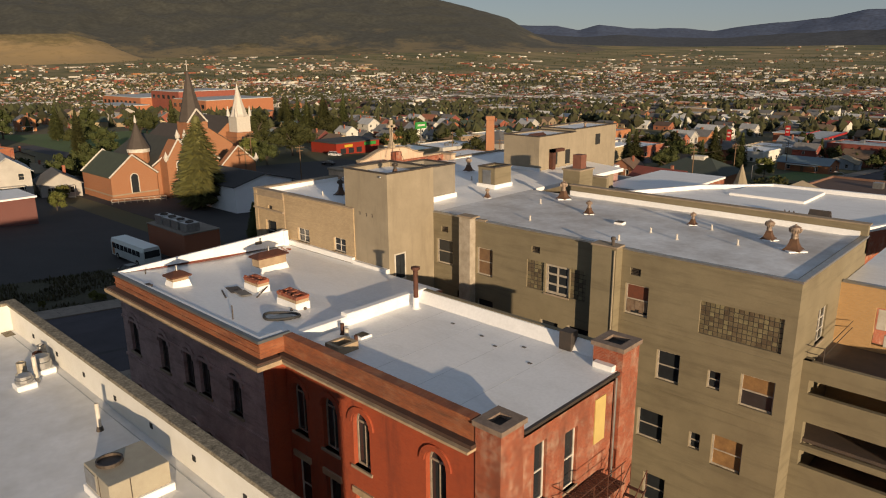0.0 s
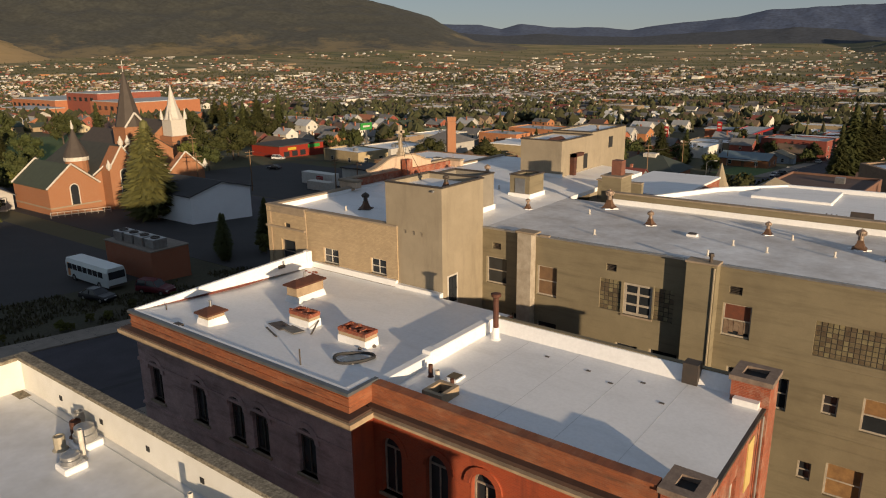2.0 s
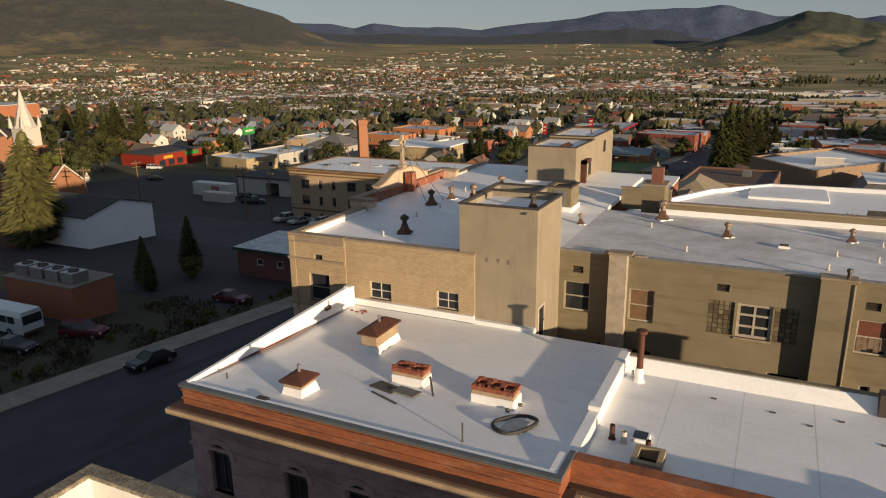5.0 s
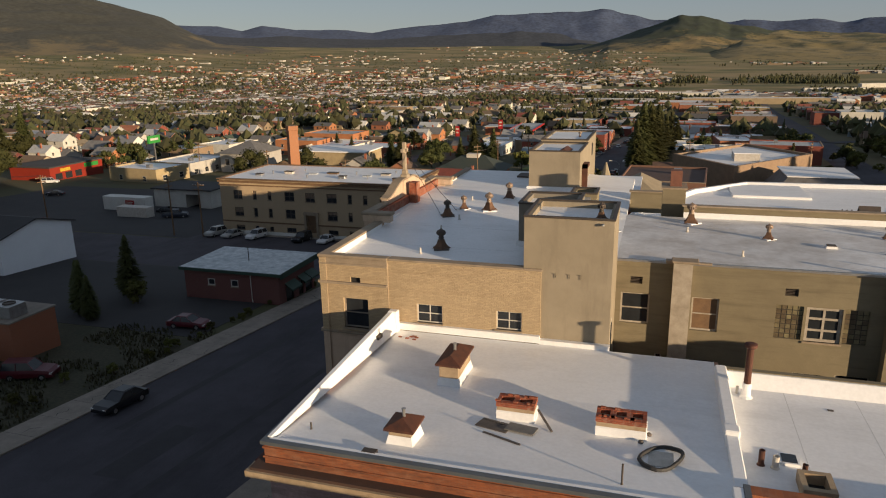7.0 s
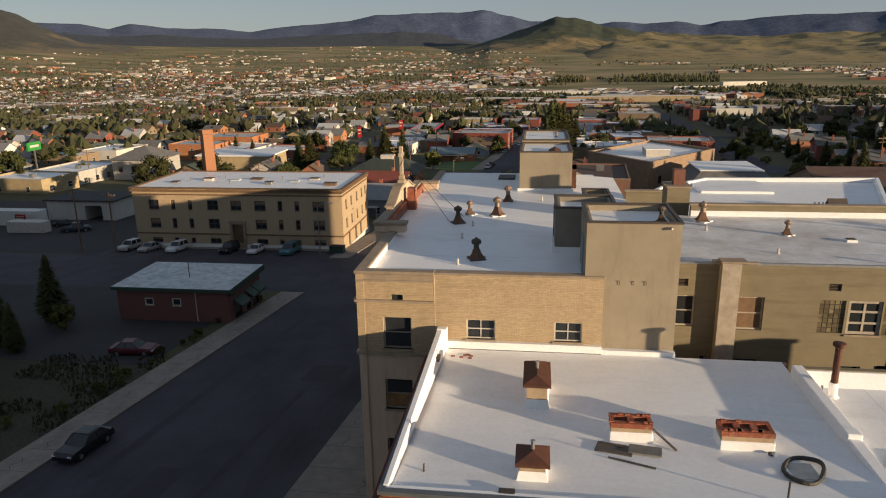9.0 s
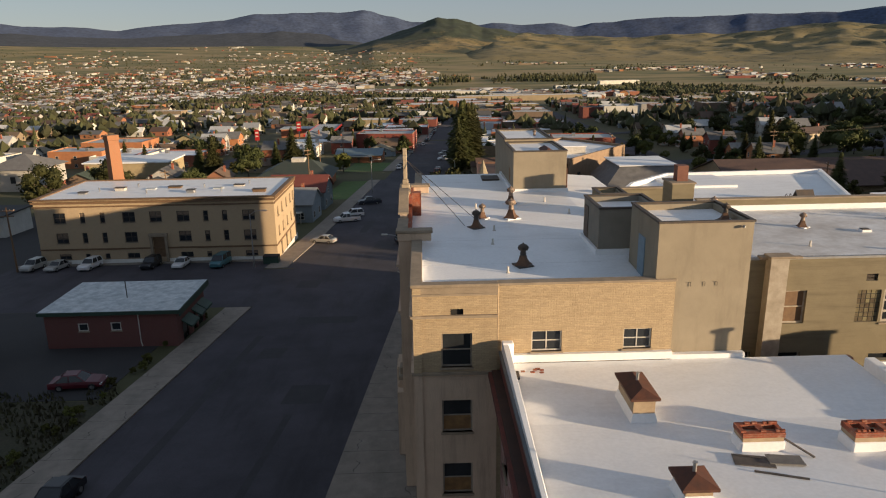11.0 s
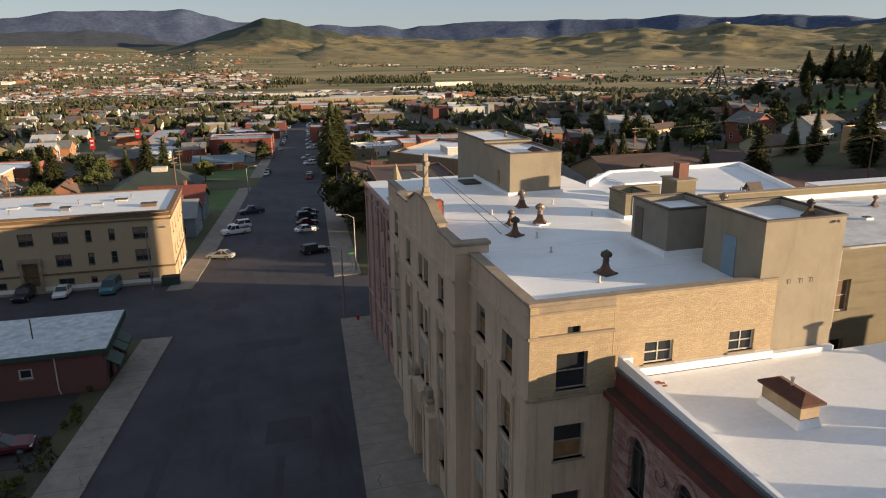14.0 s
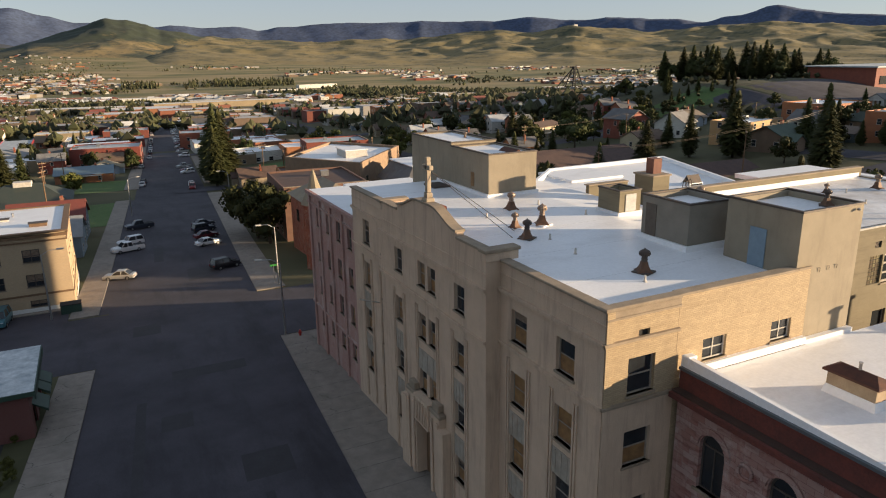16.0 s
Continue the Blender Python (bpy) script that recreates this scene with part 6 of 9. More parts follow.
ROOFS = [mat("shingle_grey", (0.19, 0.185, 0.18), (0.12, 0.115, 0.11), scale=1.5, random_by="object"), mat("shingle_brown", (0.17, 0.11, 0.072), (0.11, 0.072, 0.05), scale=1.5, random_by="object"),
         mat("metal_pale", (0.4, 0.41, 0.41), (0.3, 0.3, 0.3), scale=2, rough=0.5, random_by="object"), mat("shingle_green", (0.07, 0.095, 0.07), (0.05, 0.07, 0.05), scale=1.5, random_by="object"),
         mat("shingle_tan", (0.25, 0.2, 0.14), (0.18, 0.14, 0.1), scale=1.5, random_by="object")]


def leaves(bm, centre, radius, count, size, rnd, squash=0.8):
    """A loose clump of small leaf sprays about a limb's end."""
    for _ in range(count):
        d = Vector((rnd.gauss(0, 1), rnd.gauss(0, 1), rnd.gauss(0, 1))).normalized() * radius * rnd.uniform(0.35, 1.0) ** 0.6
        d.z *= squash
        p, s = Vector(centre) + d, size * rnd.uniform(0.6, 1.4)
        q = Euler((rnd.uniform(0, 6.3), rnd.uniform(0, 6.3), rnd.uniform(0, 6.3))).to_quaternion()
        bm.faces.new([bm.verts.new(p + q @ Vector(c) * s) for c in ((-0.5, -0.3, 0), (0.45, -0.4, 0.1), (0.55, 0.35, 0), (-0.35, 0.5, 0.12))])


def clump(bm, centre, r, rnd, squash=0.8, n=7):
    """The dense heart of a clump of leaves: a small uneven lump."""
    rings = []
    for f, q in ((-0.62, 0.62), (0.0, 0.95), (0.6, 0.66)):
        rings.append([bm.verts.new(Vector(centre) + Vector((math.cos(6.283 * k / n) * q * r * rnd.uniform(0.72, 1.12), math.sin(6.283 * k / n) * q * r * rnd.uniform(0.72, 1.12), (f + rnd.uniform(-0.16, 0.16)) * r * squash))) for k in range(n)])
    lo, hi = bm.verts.new(Vector(centre) - Vector((0, 0, r * squash))), bm.verts.new(Vector(centre) + Vector((0, 0, r * squash)))
    for k in range(n):
        j = (k + 1) % n
        bm.faces.new((rings[0][j], rings[0][k], lo)), bm.faces.new((rings[2][k], rings[2][j], hi))
        for a, b in zip(rings, rings[1:]):
            bm.faces.new((a[k], a[j], b[j], b[k]))


def broadleaf(name, tall, wide, material, seed, label, detail=1.0):
    rnd = random.Random(seed)
    t = thing(name, (0, 0, 0), label, "tree", "trees of the town", local=True)
    bm = bmesh.new()
    lathe(bm, 0, 0, ((0.05 * tall * 0.6, 0), (0.032 * tall * 0.6, tall * 0.25), (0.02 * tall * 0.6, tall * 0.55)), 7)
    ends = []
    for k in range(11):
        a, h = k * 2.4 + rnd.uniform(-0.4, 0.4), tall * rnd.uniform(0.3, 0.82)
        out = wide * 0.36 * rnd.uniform(0.55, 1.2) * (1.15 - abs(h / tall - 0.5))
        e = Vector((math.cos(a) * out, math.sin(a) * out, h))
        rod(bm, (0, 0, h * 0.55), e, 0.012 * tall, 5)
        ends.append(e)
    ends.append(Vector((wide * rnd.uniform(-0.08, 0.08), wide * rnd.uniform(-0.08, 0.08), tall * 0.86)))
    part("trunk", bm, bark, t)
    bm = bmesh.new()
    for e in ends:
        r = wide * rnd.uniform(0.17, 0.28)
        clump(bm, e, r * 0.8, rnd)
        leaves(bm, e, r * 1.05, int(58 * detail), 0.066 * wide / detail ** 0.5, rnd)
    part("crown", bm, material, t)
    return t


def conifer(name, tall, wide, seed, label, detail=1.0, green=None):
    rnd = random.Random(seed)
    t = thing(name, (0, 0, 0), label, "tree", "trees of the town", local=True)
    bm = bmesh.new()
    lathe(bm, 0, 0, ((0.022 * tall, 0), (0.014 * tall, tall * 0.5), (0.004 * tall, tall * 0.98)), 7)
    part("trunk", bm, bark, t)
    bm = bmesh.new()
    lean = [rnd.uniform(0.7, 1.15) for _ in range(9)]
    shape = lambda f, a: wide * 0.5 * min(1.0, 0.55 + 2.5 * f) * (1 - f) ** 0.62 * (0.75 + 0.25 * lean[int(a / 0.6981) % 9] * (1 + 0.3 * math.sin(9 * f + 2 * a)))
    for k in range(9):  # dense heart of the crown, in uneven tiers
        f = 0.08 + 0.88 * k / 9
        clump(bm, (0, 0, tall * (f + 0.06)), 0.5 * shape(f, k * 0.7) + 0.1, rnd, tall * 0.085 / (0.5 * shape(f, k * 0.7) + 0.1), 8)
    n = int(60 * detail)
    for k in range(n):
        f = (k + rnd.random()) / n
        z = tall * (0.06 + 0.93 * f)
        for j in range(max(7, int(30 * (1 - f * 0.7)))):
            a = rnd.uniform(0, 6.283)
            r = shape(f, a) * rnd.uniform(0.55, 1.08) + 0.12
            d, side = Vector((math.cos(a), math.sin(a), 0)), Vector((-math.sin(a), math.cos(a), 0))
            w, drop = 0.09 * r + 0.1, rnd.uniform(-0.05, 0.22) * r
            root, tip = Vector((0, 0, z + 0.1 * r)) + d * r * 0.35, Vector((0, 0, z - drop)) + d * r
            mid = root.lerp(tip, 0.6) + Vector((0, 0, rnd.uniform(0.0, 0.12) * r))
            bm.faces.new([bm.verts.new(p) for p in (root, mid + side * w - Vector((0, 0, 0.1 * r)), tip, mid - side * w - Vector((0, 0, 0.06 * r)))])
    part("crown", bm, green or needle, t)
    return t


PINES = [conifer("conifer", 17, 10.5, 3, "tall dark spruce with drooping branches", 1.3), conifer("conifer", 11, 5.6, 5, "young dark spruce beside the yards"), conifer("conifer", 20, 8.5, 8, "tall dark fir with ragged branches", 1.3)]
LEAFY = [broadleaf("broadleaf_tree", 9, 9, leaf_dark, 11, "dark green broadleaf tree in full leaf", 2.6), broadleaf("broadleaf_tree", 6.5, 6, leaf_green, 12, "small light green garden tree", 2.0), broadleaf("broadleaf_tree", 11, 8.5, leaf_dark, 13, "tall dark green street tree", 2.6)]
YARD = [broadleaf("broadleaf_tree", 8, 7.5, leaf_dark, 14, "dark green tree among the houses"), broadleaf("broadleaf_tree", 6, 6, leaf_green, 15, "light green tree in a back yard"), broadleaf("broadleaf_tree", 9, 8, leaf_dark, 16, "spreading dark tree beside a house")]


def simple_window(parent, face, front, u, z, w, h, sash=None):
    bm = bmesh.new()
    out = front + (-0.05 if face[0] == "-" else 0.05)
    wall(bm, face, out, u - w / 2 - 0.08, u + w / 2 + 0.08, z - 0.1, z + h + 0.08, 0.07, [(u - w / 2, u + w / 2, z, z + h * 0.48), (u - w / 2, u + w / 2, z + h * 0.52, z + h)])
    uvbox(bm, face, front, u - w / 2, u + w / 2, z, z + h, -0.015, 0.02, 1)
    return part("window", bm, [sash or wood_white, glass], parent)


def house(kind, wall_m, roof_m, w, d, h, rise, label, along="y"):
    t = thing("house", (0, 0, 0), label, "house", "houses of the town", local=True)
    bm = bmesh.new()
    gable_wall(bm, -w / 2, w / 2, -d / 2, d / 2, -2.5, h, rise, along)
    if kind == 1:
        gable_wall(bm, -w / 2 + 0.8, -w / 2 + 4.2, -d / 2 - 1.6, -d / 2 + 1, -2.5, h - 0.4, rise * 0.55, "y")
    part("wall", bm, wall_m, t)
    bm = bmesh.new()
    gable(bm, -w / 2, w / 2, -d / 2, d / 2, h + 0.12, rise, 0.45, along)
    if kind == 1:
        gable(bm, -w / 2 + 0.8, -w / 2 + 4.2, -d / 2 - 1.6, -d / 2 + 1, h - 0.3, rise * 0.55, 0.3, "y")
    part("roof", bm, roof_m, t)
    for face, front, ext in (("-y", -d / 2, w), ("+y", d / 2, w), ("-x", -w / 2, d), ("+x", w / 2, d)):
        for u in ((-ext * 0.27, ext * 0.27) if face != "+y" else (0,)):
            if kind == 1 and face == "-y" and u < 0:
                continue
            simple_window(t, face, front, u, 0.9, 1.0, 1.3)
        if h > 4.5:
            for u in ((-ext * 0.27, ext * 0.27) if face == "-y" else (0,)):
                simple_window(t, face, front, u, 3.6, 0.9, 1.2)
    bm = boxes((-0.5, 0.5, -d / 2 - 0.05, -d / 2 + 0.02, 0.1, 2.15))
    part("door", bm, wood_brown, t)
    if kind != 1:
        bm = boxes((-w * 0.3, w * 0.3, -d / 2 - 1.7, -d / 2 - 0.02, 2.45, 2.6), (-w * 0.3, w * 0.3, -d / 2 - 1.7, -d / 2 - 0.02, -2, 0.05), (-w * 0.3 + 0.05, -w * 0.3 + 0.2, -d / 2 - 1.65, -d / 2 - 1.5, 0.05, 2.45), (w * 0.3 - 0.2, w * 0.3 - 0.05, -d / 2 - 1.65, -d / 2 - 1.5, 0.05, 2.45))
        part("porch", bm, wood_white, t)
    part("chimney", boxes((w * 0.18, w * 0.18 + 0.6, 0.4, 1.0, h, h + rise + 0.9)), raw_brick, t)
    return t


def flat_block(wall_m, roof_m, w, d, h, label):
    t = thing("store", (0, 0, 0), label, "building", "flat-roofed buildings of the town", local=True)
    bm = shell(-w / 2, w / 2, -d / 2, d / 2, -3, h, 0.3)
    part("wall", bm, wall_m, t)
    part("roof", boxes((-w / 2 + 0.3, w / 2 - 0.3, -d / 2 + 0.3, d / 2 - 0.3, h - 0.7, h - 0.4)), roof_m, t)
    part("coping", boxes((-w / 2 - 0.06, w / 2 + 0.06, -d / 2 - 0.06, -d / 2 + 0.34, h, h + 0.12)), coping, t)
    n = max(2, int(w / 5))
    for k in range(n):
        u = -w / 2 + w * (k + 0.5) / n
        for face, front in (("-y", -d / 2), ("+y", d / 2)):
            simple_window(t, face, front, u, 0.8, 1.7, 1.6)
            if h > 6:
                simple_window(t, face, front, u, 4.2, 1.2, 1.5)
    m = max(2, int(d / 8))
    for k in range(m):
        u = -d / 2 + d * (k + 0.5) / m
        for face, front in (("-x", -w / 2), ("+x", w / 2)):
            simple_window(t, face, front, u, 0.9, 1.2, 1.4)
            if h > 6:
                simple_window(t, face, front, u, 4.2, 1.2, 1.5)
    part("roof_unit", boxes((w * 0.1, w * 0.1 + 1.6, d * 0.1, d * 0.1 + 1.3, h - 0.4, h + 0.7)), galvanised, t)
    return t


HOUSES = [house(0, WALLS[0], ROOFS[0], 8, 10, 3.0, 2.4, "white clapboard house with a grey shingle roof"), house(1, WALLS[1], ROOFS[1], 9, 11, 3.1, 2.2, "cream house with a brown roof and front gable"),
          house(0, WALLS[2], ROOFS[0], 8.5, 9.5, 5.6, 2.4, "two-storey brick house with a grey roof"), house(1, WALLS[3], ROOFS[4], 8, 11, 3.0, 2.0, "blue-grey house with a tan shingle roof", "x"),
          house(0, WALLS[0], ROOFS[2], 7.5, 10, 5.4, 2.6, "two-storey white house with a pale metal roof"), house(1, WALLS[4], ROOFS[3], 9, 10, 3.1, 2.3, "tan house with a green roof", "x"),
          house(0, WALLS[5], ROOFS[1], 8, 9, 3.2, 2.6, "red painted house with a brown roof")]
STORES = [flat_block(WALLS[2], white_roof, 18, 26, 5.0, "low brick store with a white roof"), flat_block(WALLS[4], white_roof, 14, 20, 4.6, "tan flat-roofed corner store"),
          flat_block(WALLS[2], grey_roof, 16, 24, 7.8, "two-storey brick block with a grey roof"), flat_block(WALLS[0], white_roof, 22, 18, 4.8, "long white flat-roofed store")]
USED = set()


def place(proto, x, y, turn=0.0, scale=1.0, sink=0.0):
    """The first use moves the prototype itself; later uses are copies."""
    m = pose(x, y, ground(x, y) - sink, 0, 0, turn)
    if proto not in USED:
        USED.add(proto)
        proto.matrix_world = m @ Matrix.Scale(scale, 4)
        return proto
    ob = copy_thing(proto, m)
    ob.scale = (scale, scale, scale)
    return ob


# plots kept free for the things set by hand: x0, x1, y0, y1
FREE = [(-32, 60, -80, 76), (-84, -20, -60, 76), (-100, -60, 10, 76), (-104, -20, 70, 200), (-132, -84, 0, 62), (-215, -125, 40, 140), (-34, 46, 72, 176), (-92, -40, 330, 385), (-35, 0, 310, 345), (-42, -12, 200, 245), (-55, -25, 155, 190), (12, 50, 196, 245),
        (196, 340, 150, 285), (30, 75, 90, 160), (64, 108, 110, 138), (86, 122, 78, 108), (112, 170, 112, 172), (118, 136, 184, 204), (196, 220, 128, 150), (-130, -95, 160, 215), (-190, -150, 130, 165), (-780, -430, 200, 420), (-330, -205, 50, 150)]
SPOTS = []


def busy(x, y, r=6.0):
    return any(a - r < x < b + r and c - r < y < d + r for a, b, c, d in FREE)


def seen_way(x, y):
    """Whether the place lies in the sector that the walk looks over."""
    b = math.degrees(math.atan2(x - 10, y + 35))
    return -78 < b < 62


near_n, far_n = 0, []
trees_near, trees_far = 0, []
for bu in range(-34, 26):
    for bv in range(-1, 20):
        for row in (0, 1, 2):
            for k in range(8):
                if row == 1 and rng.random() < 0.45:
                    continue
                u = bu * 76 + (21, 38, 55)[row] + rng.uniform(-2.5, 2.5)
                v = 76 + bv * 118 + 10 + k * 12.6 + rng.uniform(-2, 2)
                x, y = town_at(u, v)
                r = math.hypot(x - 10, y + 30)
                if seen_way(x, y) and 100 < r < 1900 and not busy(x, y):
                    SPOTS.append((r, x, y, row, k, u, v))
SPOTS.sort()
for r, x, y, row, k, u, v in SPOTS:
    patch = noise.noise(Vector((x / 260, y / 260, 3.1)))
    edge = 560 if x > 60 else 560 + (60 - x) * 1.3
    if r > 400 and patch < -0.42 + max(0, r - edge) / 500:
        continue
    shop_row = (abs(u) < 62 and v < 700 and rng.random() < 0.6) or (noise.noise(Vector((x / 90, y / 90, 9.0))) > 0.28)
    turn = math.degrees(math.atan2(-0.0785, 0.997)) + (90 if row else -90) + rng.uniform(-3, 3)
    if shop_row and k % 2:
        continue
    if near_n < 230:
        place(rng.choice(STORES if shop_row else HOUSES), x, y, turn, rng.uniform(0.72, 0.95) if x > 40 else rng.uniform(0.85, 1.08))
        near_n += 1
    else:
        far_n.append((x, y, turn, shop_row))
    for _ in range(5 if x > 20 and r < 420 else 3):
        if rng.random() < (0.75 if r < 300 else 0.95):
            tx, ty = x + rng.uniform(-10, 10), y + rng.uniform(-9, 9)
            if not busy(tx, ty, 2):
                if trees_near < 250:
                    place(rng.choice(YARD + PINES[1:2] + YARD), tx, ty, rng.uniform(0, 360), rng.uniform(0.5, 1.0))
                    trees_near += 1
                else:
                    trees_far.append((tx, ty, rng.random() < 0.35, rng.uniform(5, 10.5)))


def far_mat(name, color, spread=0.35):
    return mat(name, color, tuple(v * 0.7 for v in color), scale=6, rough=0.85, random_by="island", bump=0, spread=0.15)


FAR_WALL = [far_mat("far_white", (0.55, 0.52, 0.46)), far_mat("far_brick", (0.3, 0.11, 0.06)), far_mat("far_tan", (0.27, 0.2, 0.13))]
FAR_ROOF = [far_mat("far_grey_roof", (0.16, 0.155, 0.15)), far_mat("far_brown_roof", (0.15, 0.1, 0.068)), far_mat("far_pale_roof", (0.66, 0.65, 0.62)), far_mat("far_red_roof", (0.3, 0.1, 0.065))]
V, F, MI = [], [], []


def far_house(x, y, turn, w, d, h, rise, wi, ri, panes=True):
    z = ground(x, y)
    c, s = math.cos(radians(turn)), math.sin(radians(turn))
    at = lambda a, b, e: (x + a * c - b * s, y + a * s + b * c, z + e)
    n = len(V)
    o = 0.4
    V.extend([at(-w / 2, -d / 2, -2), at(w / 2, -d / 2, -2), at(w / 2, d / 2, -2), at(-w / 2, d / 2, -2), at(-w / 2, -d / 2, h), at(w / 2, -d / 2, h), at(w / 2, d / 2, h), at(-w / 2, d / 2, h)])
    F.extend([(n, n + 1, n + 5, n + 4), (n + 1, n + 2, n + 6, n + 5), (n + 2, n + 3, n + 7, n + 6), (n + 3, n, n + 4, n + 7)])
    MI.extend([wi] * 4)
    if rise > 0:
        V.extend([at(0, -d / 2, h + rise), at(0, d / 2, h + rise)])
        F.extend([(n + 4, n + 5, n + 8), (n + 6, n + 7, n + 9)])
        MI.extend([wi] * 2)
        m = len(V)
        e = h - rise * o / (w / 2)
        V.extend([at(-w / 2 - o, -d / 2 - o, e + 0.1), at(0, -d / 2 - o, h + rise + 0.1), at(w / 2 + o, -d / 2 - o, e + 0.1), at(-w / 2 - o, d / 2 + o, e + 0.1), at(0, d / 2 + o, h + rise + 0.1), at(w / 2 + o, d / 2 + o, e + 0.1)])
        F.extend([(m, m + 1, m + 4, m + 3), (m + 1, m + 2, m + 5, m + 4)])
        MI.extend([ri] * 2)
    else:
        m = len(V)
        V.extend([at(-w / 2 + 0.3, -d / 2 + 0.3, h - 0.3), at(w / 2 - 0.3, -d / 2 + 0.3, h - 0.3), at(w / 2 - 0.3, d / 2 - 0.3, h - 0.3), at(-w / 2 + 0.3, d / 2 - 0.3, h - 0.3)])
        F.append((m, m + 1, m + 2, m + 3))
        MI.append(ri)
        for k in range(4):
            F.append((n + 4 + k, n + 4 + (k + 1) % 4, m + (k + 1) % 4, m + k))
            MI.append(wi)
    for a in (-0.26, 0.26) if panes else ():  # dark windows on the long and the short sides
        for side in (-1, 1):
            m = len(V)
            y0 = side * (d / 2 + 0.04)
            V.extend([at(a * w - 0.55, y0, 0.9), at(a * w + 0.55, y0, 0.9), at(a * w + 0.55, y0, 2.2), at(a * w - 0.55, y0, 2.2)])
            x0 = side * (w / 2 + 0.04)
            V.extend([at(x0, a * d - 0.55, 0.9), at(x0, a * d + 0.55, 0.9), at(x0, a * d + 0.55, 2.2), at(x0, a * d - 0.55, 2.2)])
            F.extend([(m, m + 1, m + 2, m + 3), (m + 4, m + 5, m + 6, m + 7)])
            MI.extend([7, 7])


for x, y, turn, shop_row in far_n:
    if shop_row:
        far_house(x, y, turn, rng.uniform(12, 20), rng.uniform(16, 30), rng.choice((4.2, 5, 7)), 0, rng.choice((0, 1, 2, 2)), rng.choice((5, 5, 5, 3)))
    else:
        far_house(x, y, turn, rng.uniform(7, 9.5), rng.uniform(9, 13), rng.choice((2.9, 3.1, 5.2)), rng.uniform(1.6, 2.6), rng.choice((0, 0, 0, 1, 2, 2)), rng.choice((3, 3, 4, 4, 5, 6)))
def valley_place():
    """A place on the valley floor, the near part more often than the far."""
    b = rng.uniform(-78, 64)
    r = 1.0 / rng.uniform(1 / (float(np.interp(b, RIM_B, RIM_R)) - 30), 1 / 850)
    return 10 + r * math.sin(radians(b)), -35 + r * math.cos(radians(b)), r, b


for _ in range(19000):  # scattered homes and sheds on the plain and at the hills' foot
    x, y, r, b = valley_place()
    dense = noise.noise(Vector((x / 330, y / 260, 5.5))) + 0.4 * noise.noise(Vector((x / 90, y / 70, 2.5)))
    if dense > (-0.16 if b < 0 else 0.16) + max(0.0, r - 2300) / 4500 and not busy(x, y, 30):
        big, k = rng.random() < (0.05 if r < 1500 else 0.09), float(np.interp(r, (1100, 2200), (1.0, 0.62)))
        far_house(x, y, rng.choice((0, 90)) + rng.uniform(-6, 6), k * (rng.uniform(14, 26) if big else rng.uniform(8, 13)), k * (rng.uniform(30, 75) if big else rng.uniform(10, 17)), k * (6 if big else rng.choice((3.2, 3.6, 5.5))), 0 if big else 2.2 * k, rng.choice((0, 0, 2, 2, 1)), 5 if big else rng.choice((3, 3, 4, 5, 5, 6)), r < 1300)
for b, r, w, d, wi in ((-3, 820, 26, 90, 2), (1.5, 760, 40, 60, 1), (3.5, 900, 24, 120, 0), (7, 860, 22, 150, 2), (2, 1050, 24, 80, 0), (9, 1040, 20, 110, 0), (5, 1180, 24, 70, 2), (12, 1250, 16, 90, 0), (-6, 980, 24, 70, 1), (-1, 680, 30, 46, 1), (4, 700, 26, 50, 1), (15, 1400, 14, 80, 0), (-10, 900, 26, 40, 1)):
    far_house(10 + r * math.sin(radians(b)), -35 + r * math.cos(radians(b)), 86 + b, w, d, 6.5, 0, wi, 5)  # long sheds and yards past the end of the street
me = bpy.data.meshes.new("distant_houses")
me.from_pydata(V, [], F)
for m in (*FAR_WALL, *FAR_ROOF, glass):
    me.materials.append(m)
me.polygons.foreach_set("material_index", MI)
tagged(new("distant_houses", me), "hundreds of small distant houses and sheds", "houses", "", "stuff")

for _ in range(40000):
    x, y, r, b = valley_place()
    x, y = (x * 0.55, y * 0.55) if rng.random() < 0.16 else (x, y)
    if noise.noise(Vector((x / 300, y / 220, 1.5))) + 0.5 * noise.noise(Vector((x / 60, y / 60, 7.5))) > (-0.12 if b < 2 else 0.24) + max(0.0, r - 2600) / 4000 and not busy(x, y):
        trees_far.append((x, y, rng.random() < 0.35, rng.uniform(5, 11) * float(np.interp(r, (1100, 2400), (1.0, 0.6)))))
for _ in range(900):  # a belt of conifers across the plain
    b, r = radians(rng.uniform(1, 14)), rng.uniform(1480, 1640)
    if noise.noise(Vector((b * 30, 1.7, 4.4))) > -0.25:
        trees_far.append((10 + r * math.sin(b), -35 + r * math.cos(b), True, rng.uniform(7, 13)))
for _ in range(420):  # scrub on the knoll and its flanks
    x, y = rng.uniform(150, 330), rng.uniform(150, 275)
    if not (200 < x < 305 and 148 < y < 192):
        trees_far.append((x, y, rng.random() < 0.2, rng.uniform(1.2, 4.0)))
V, F = [], []
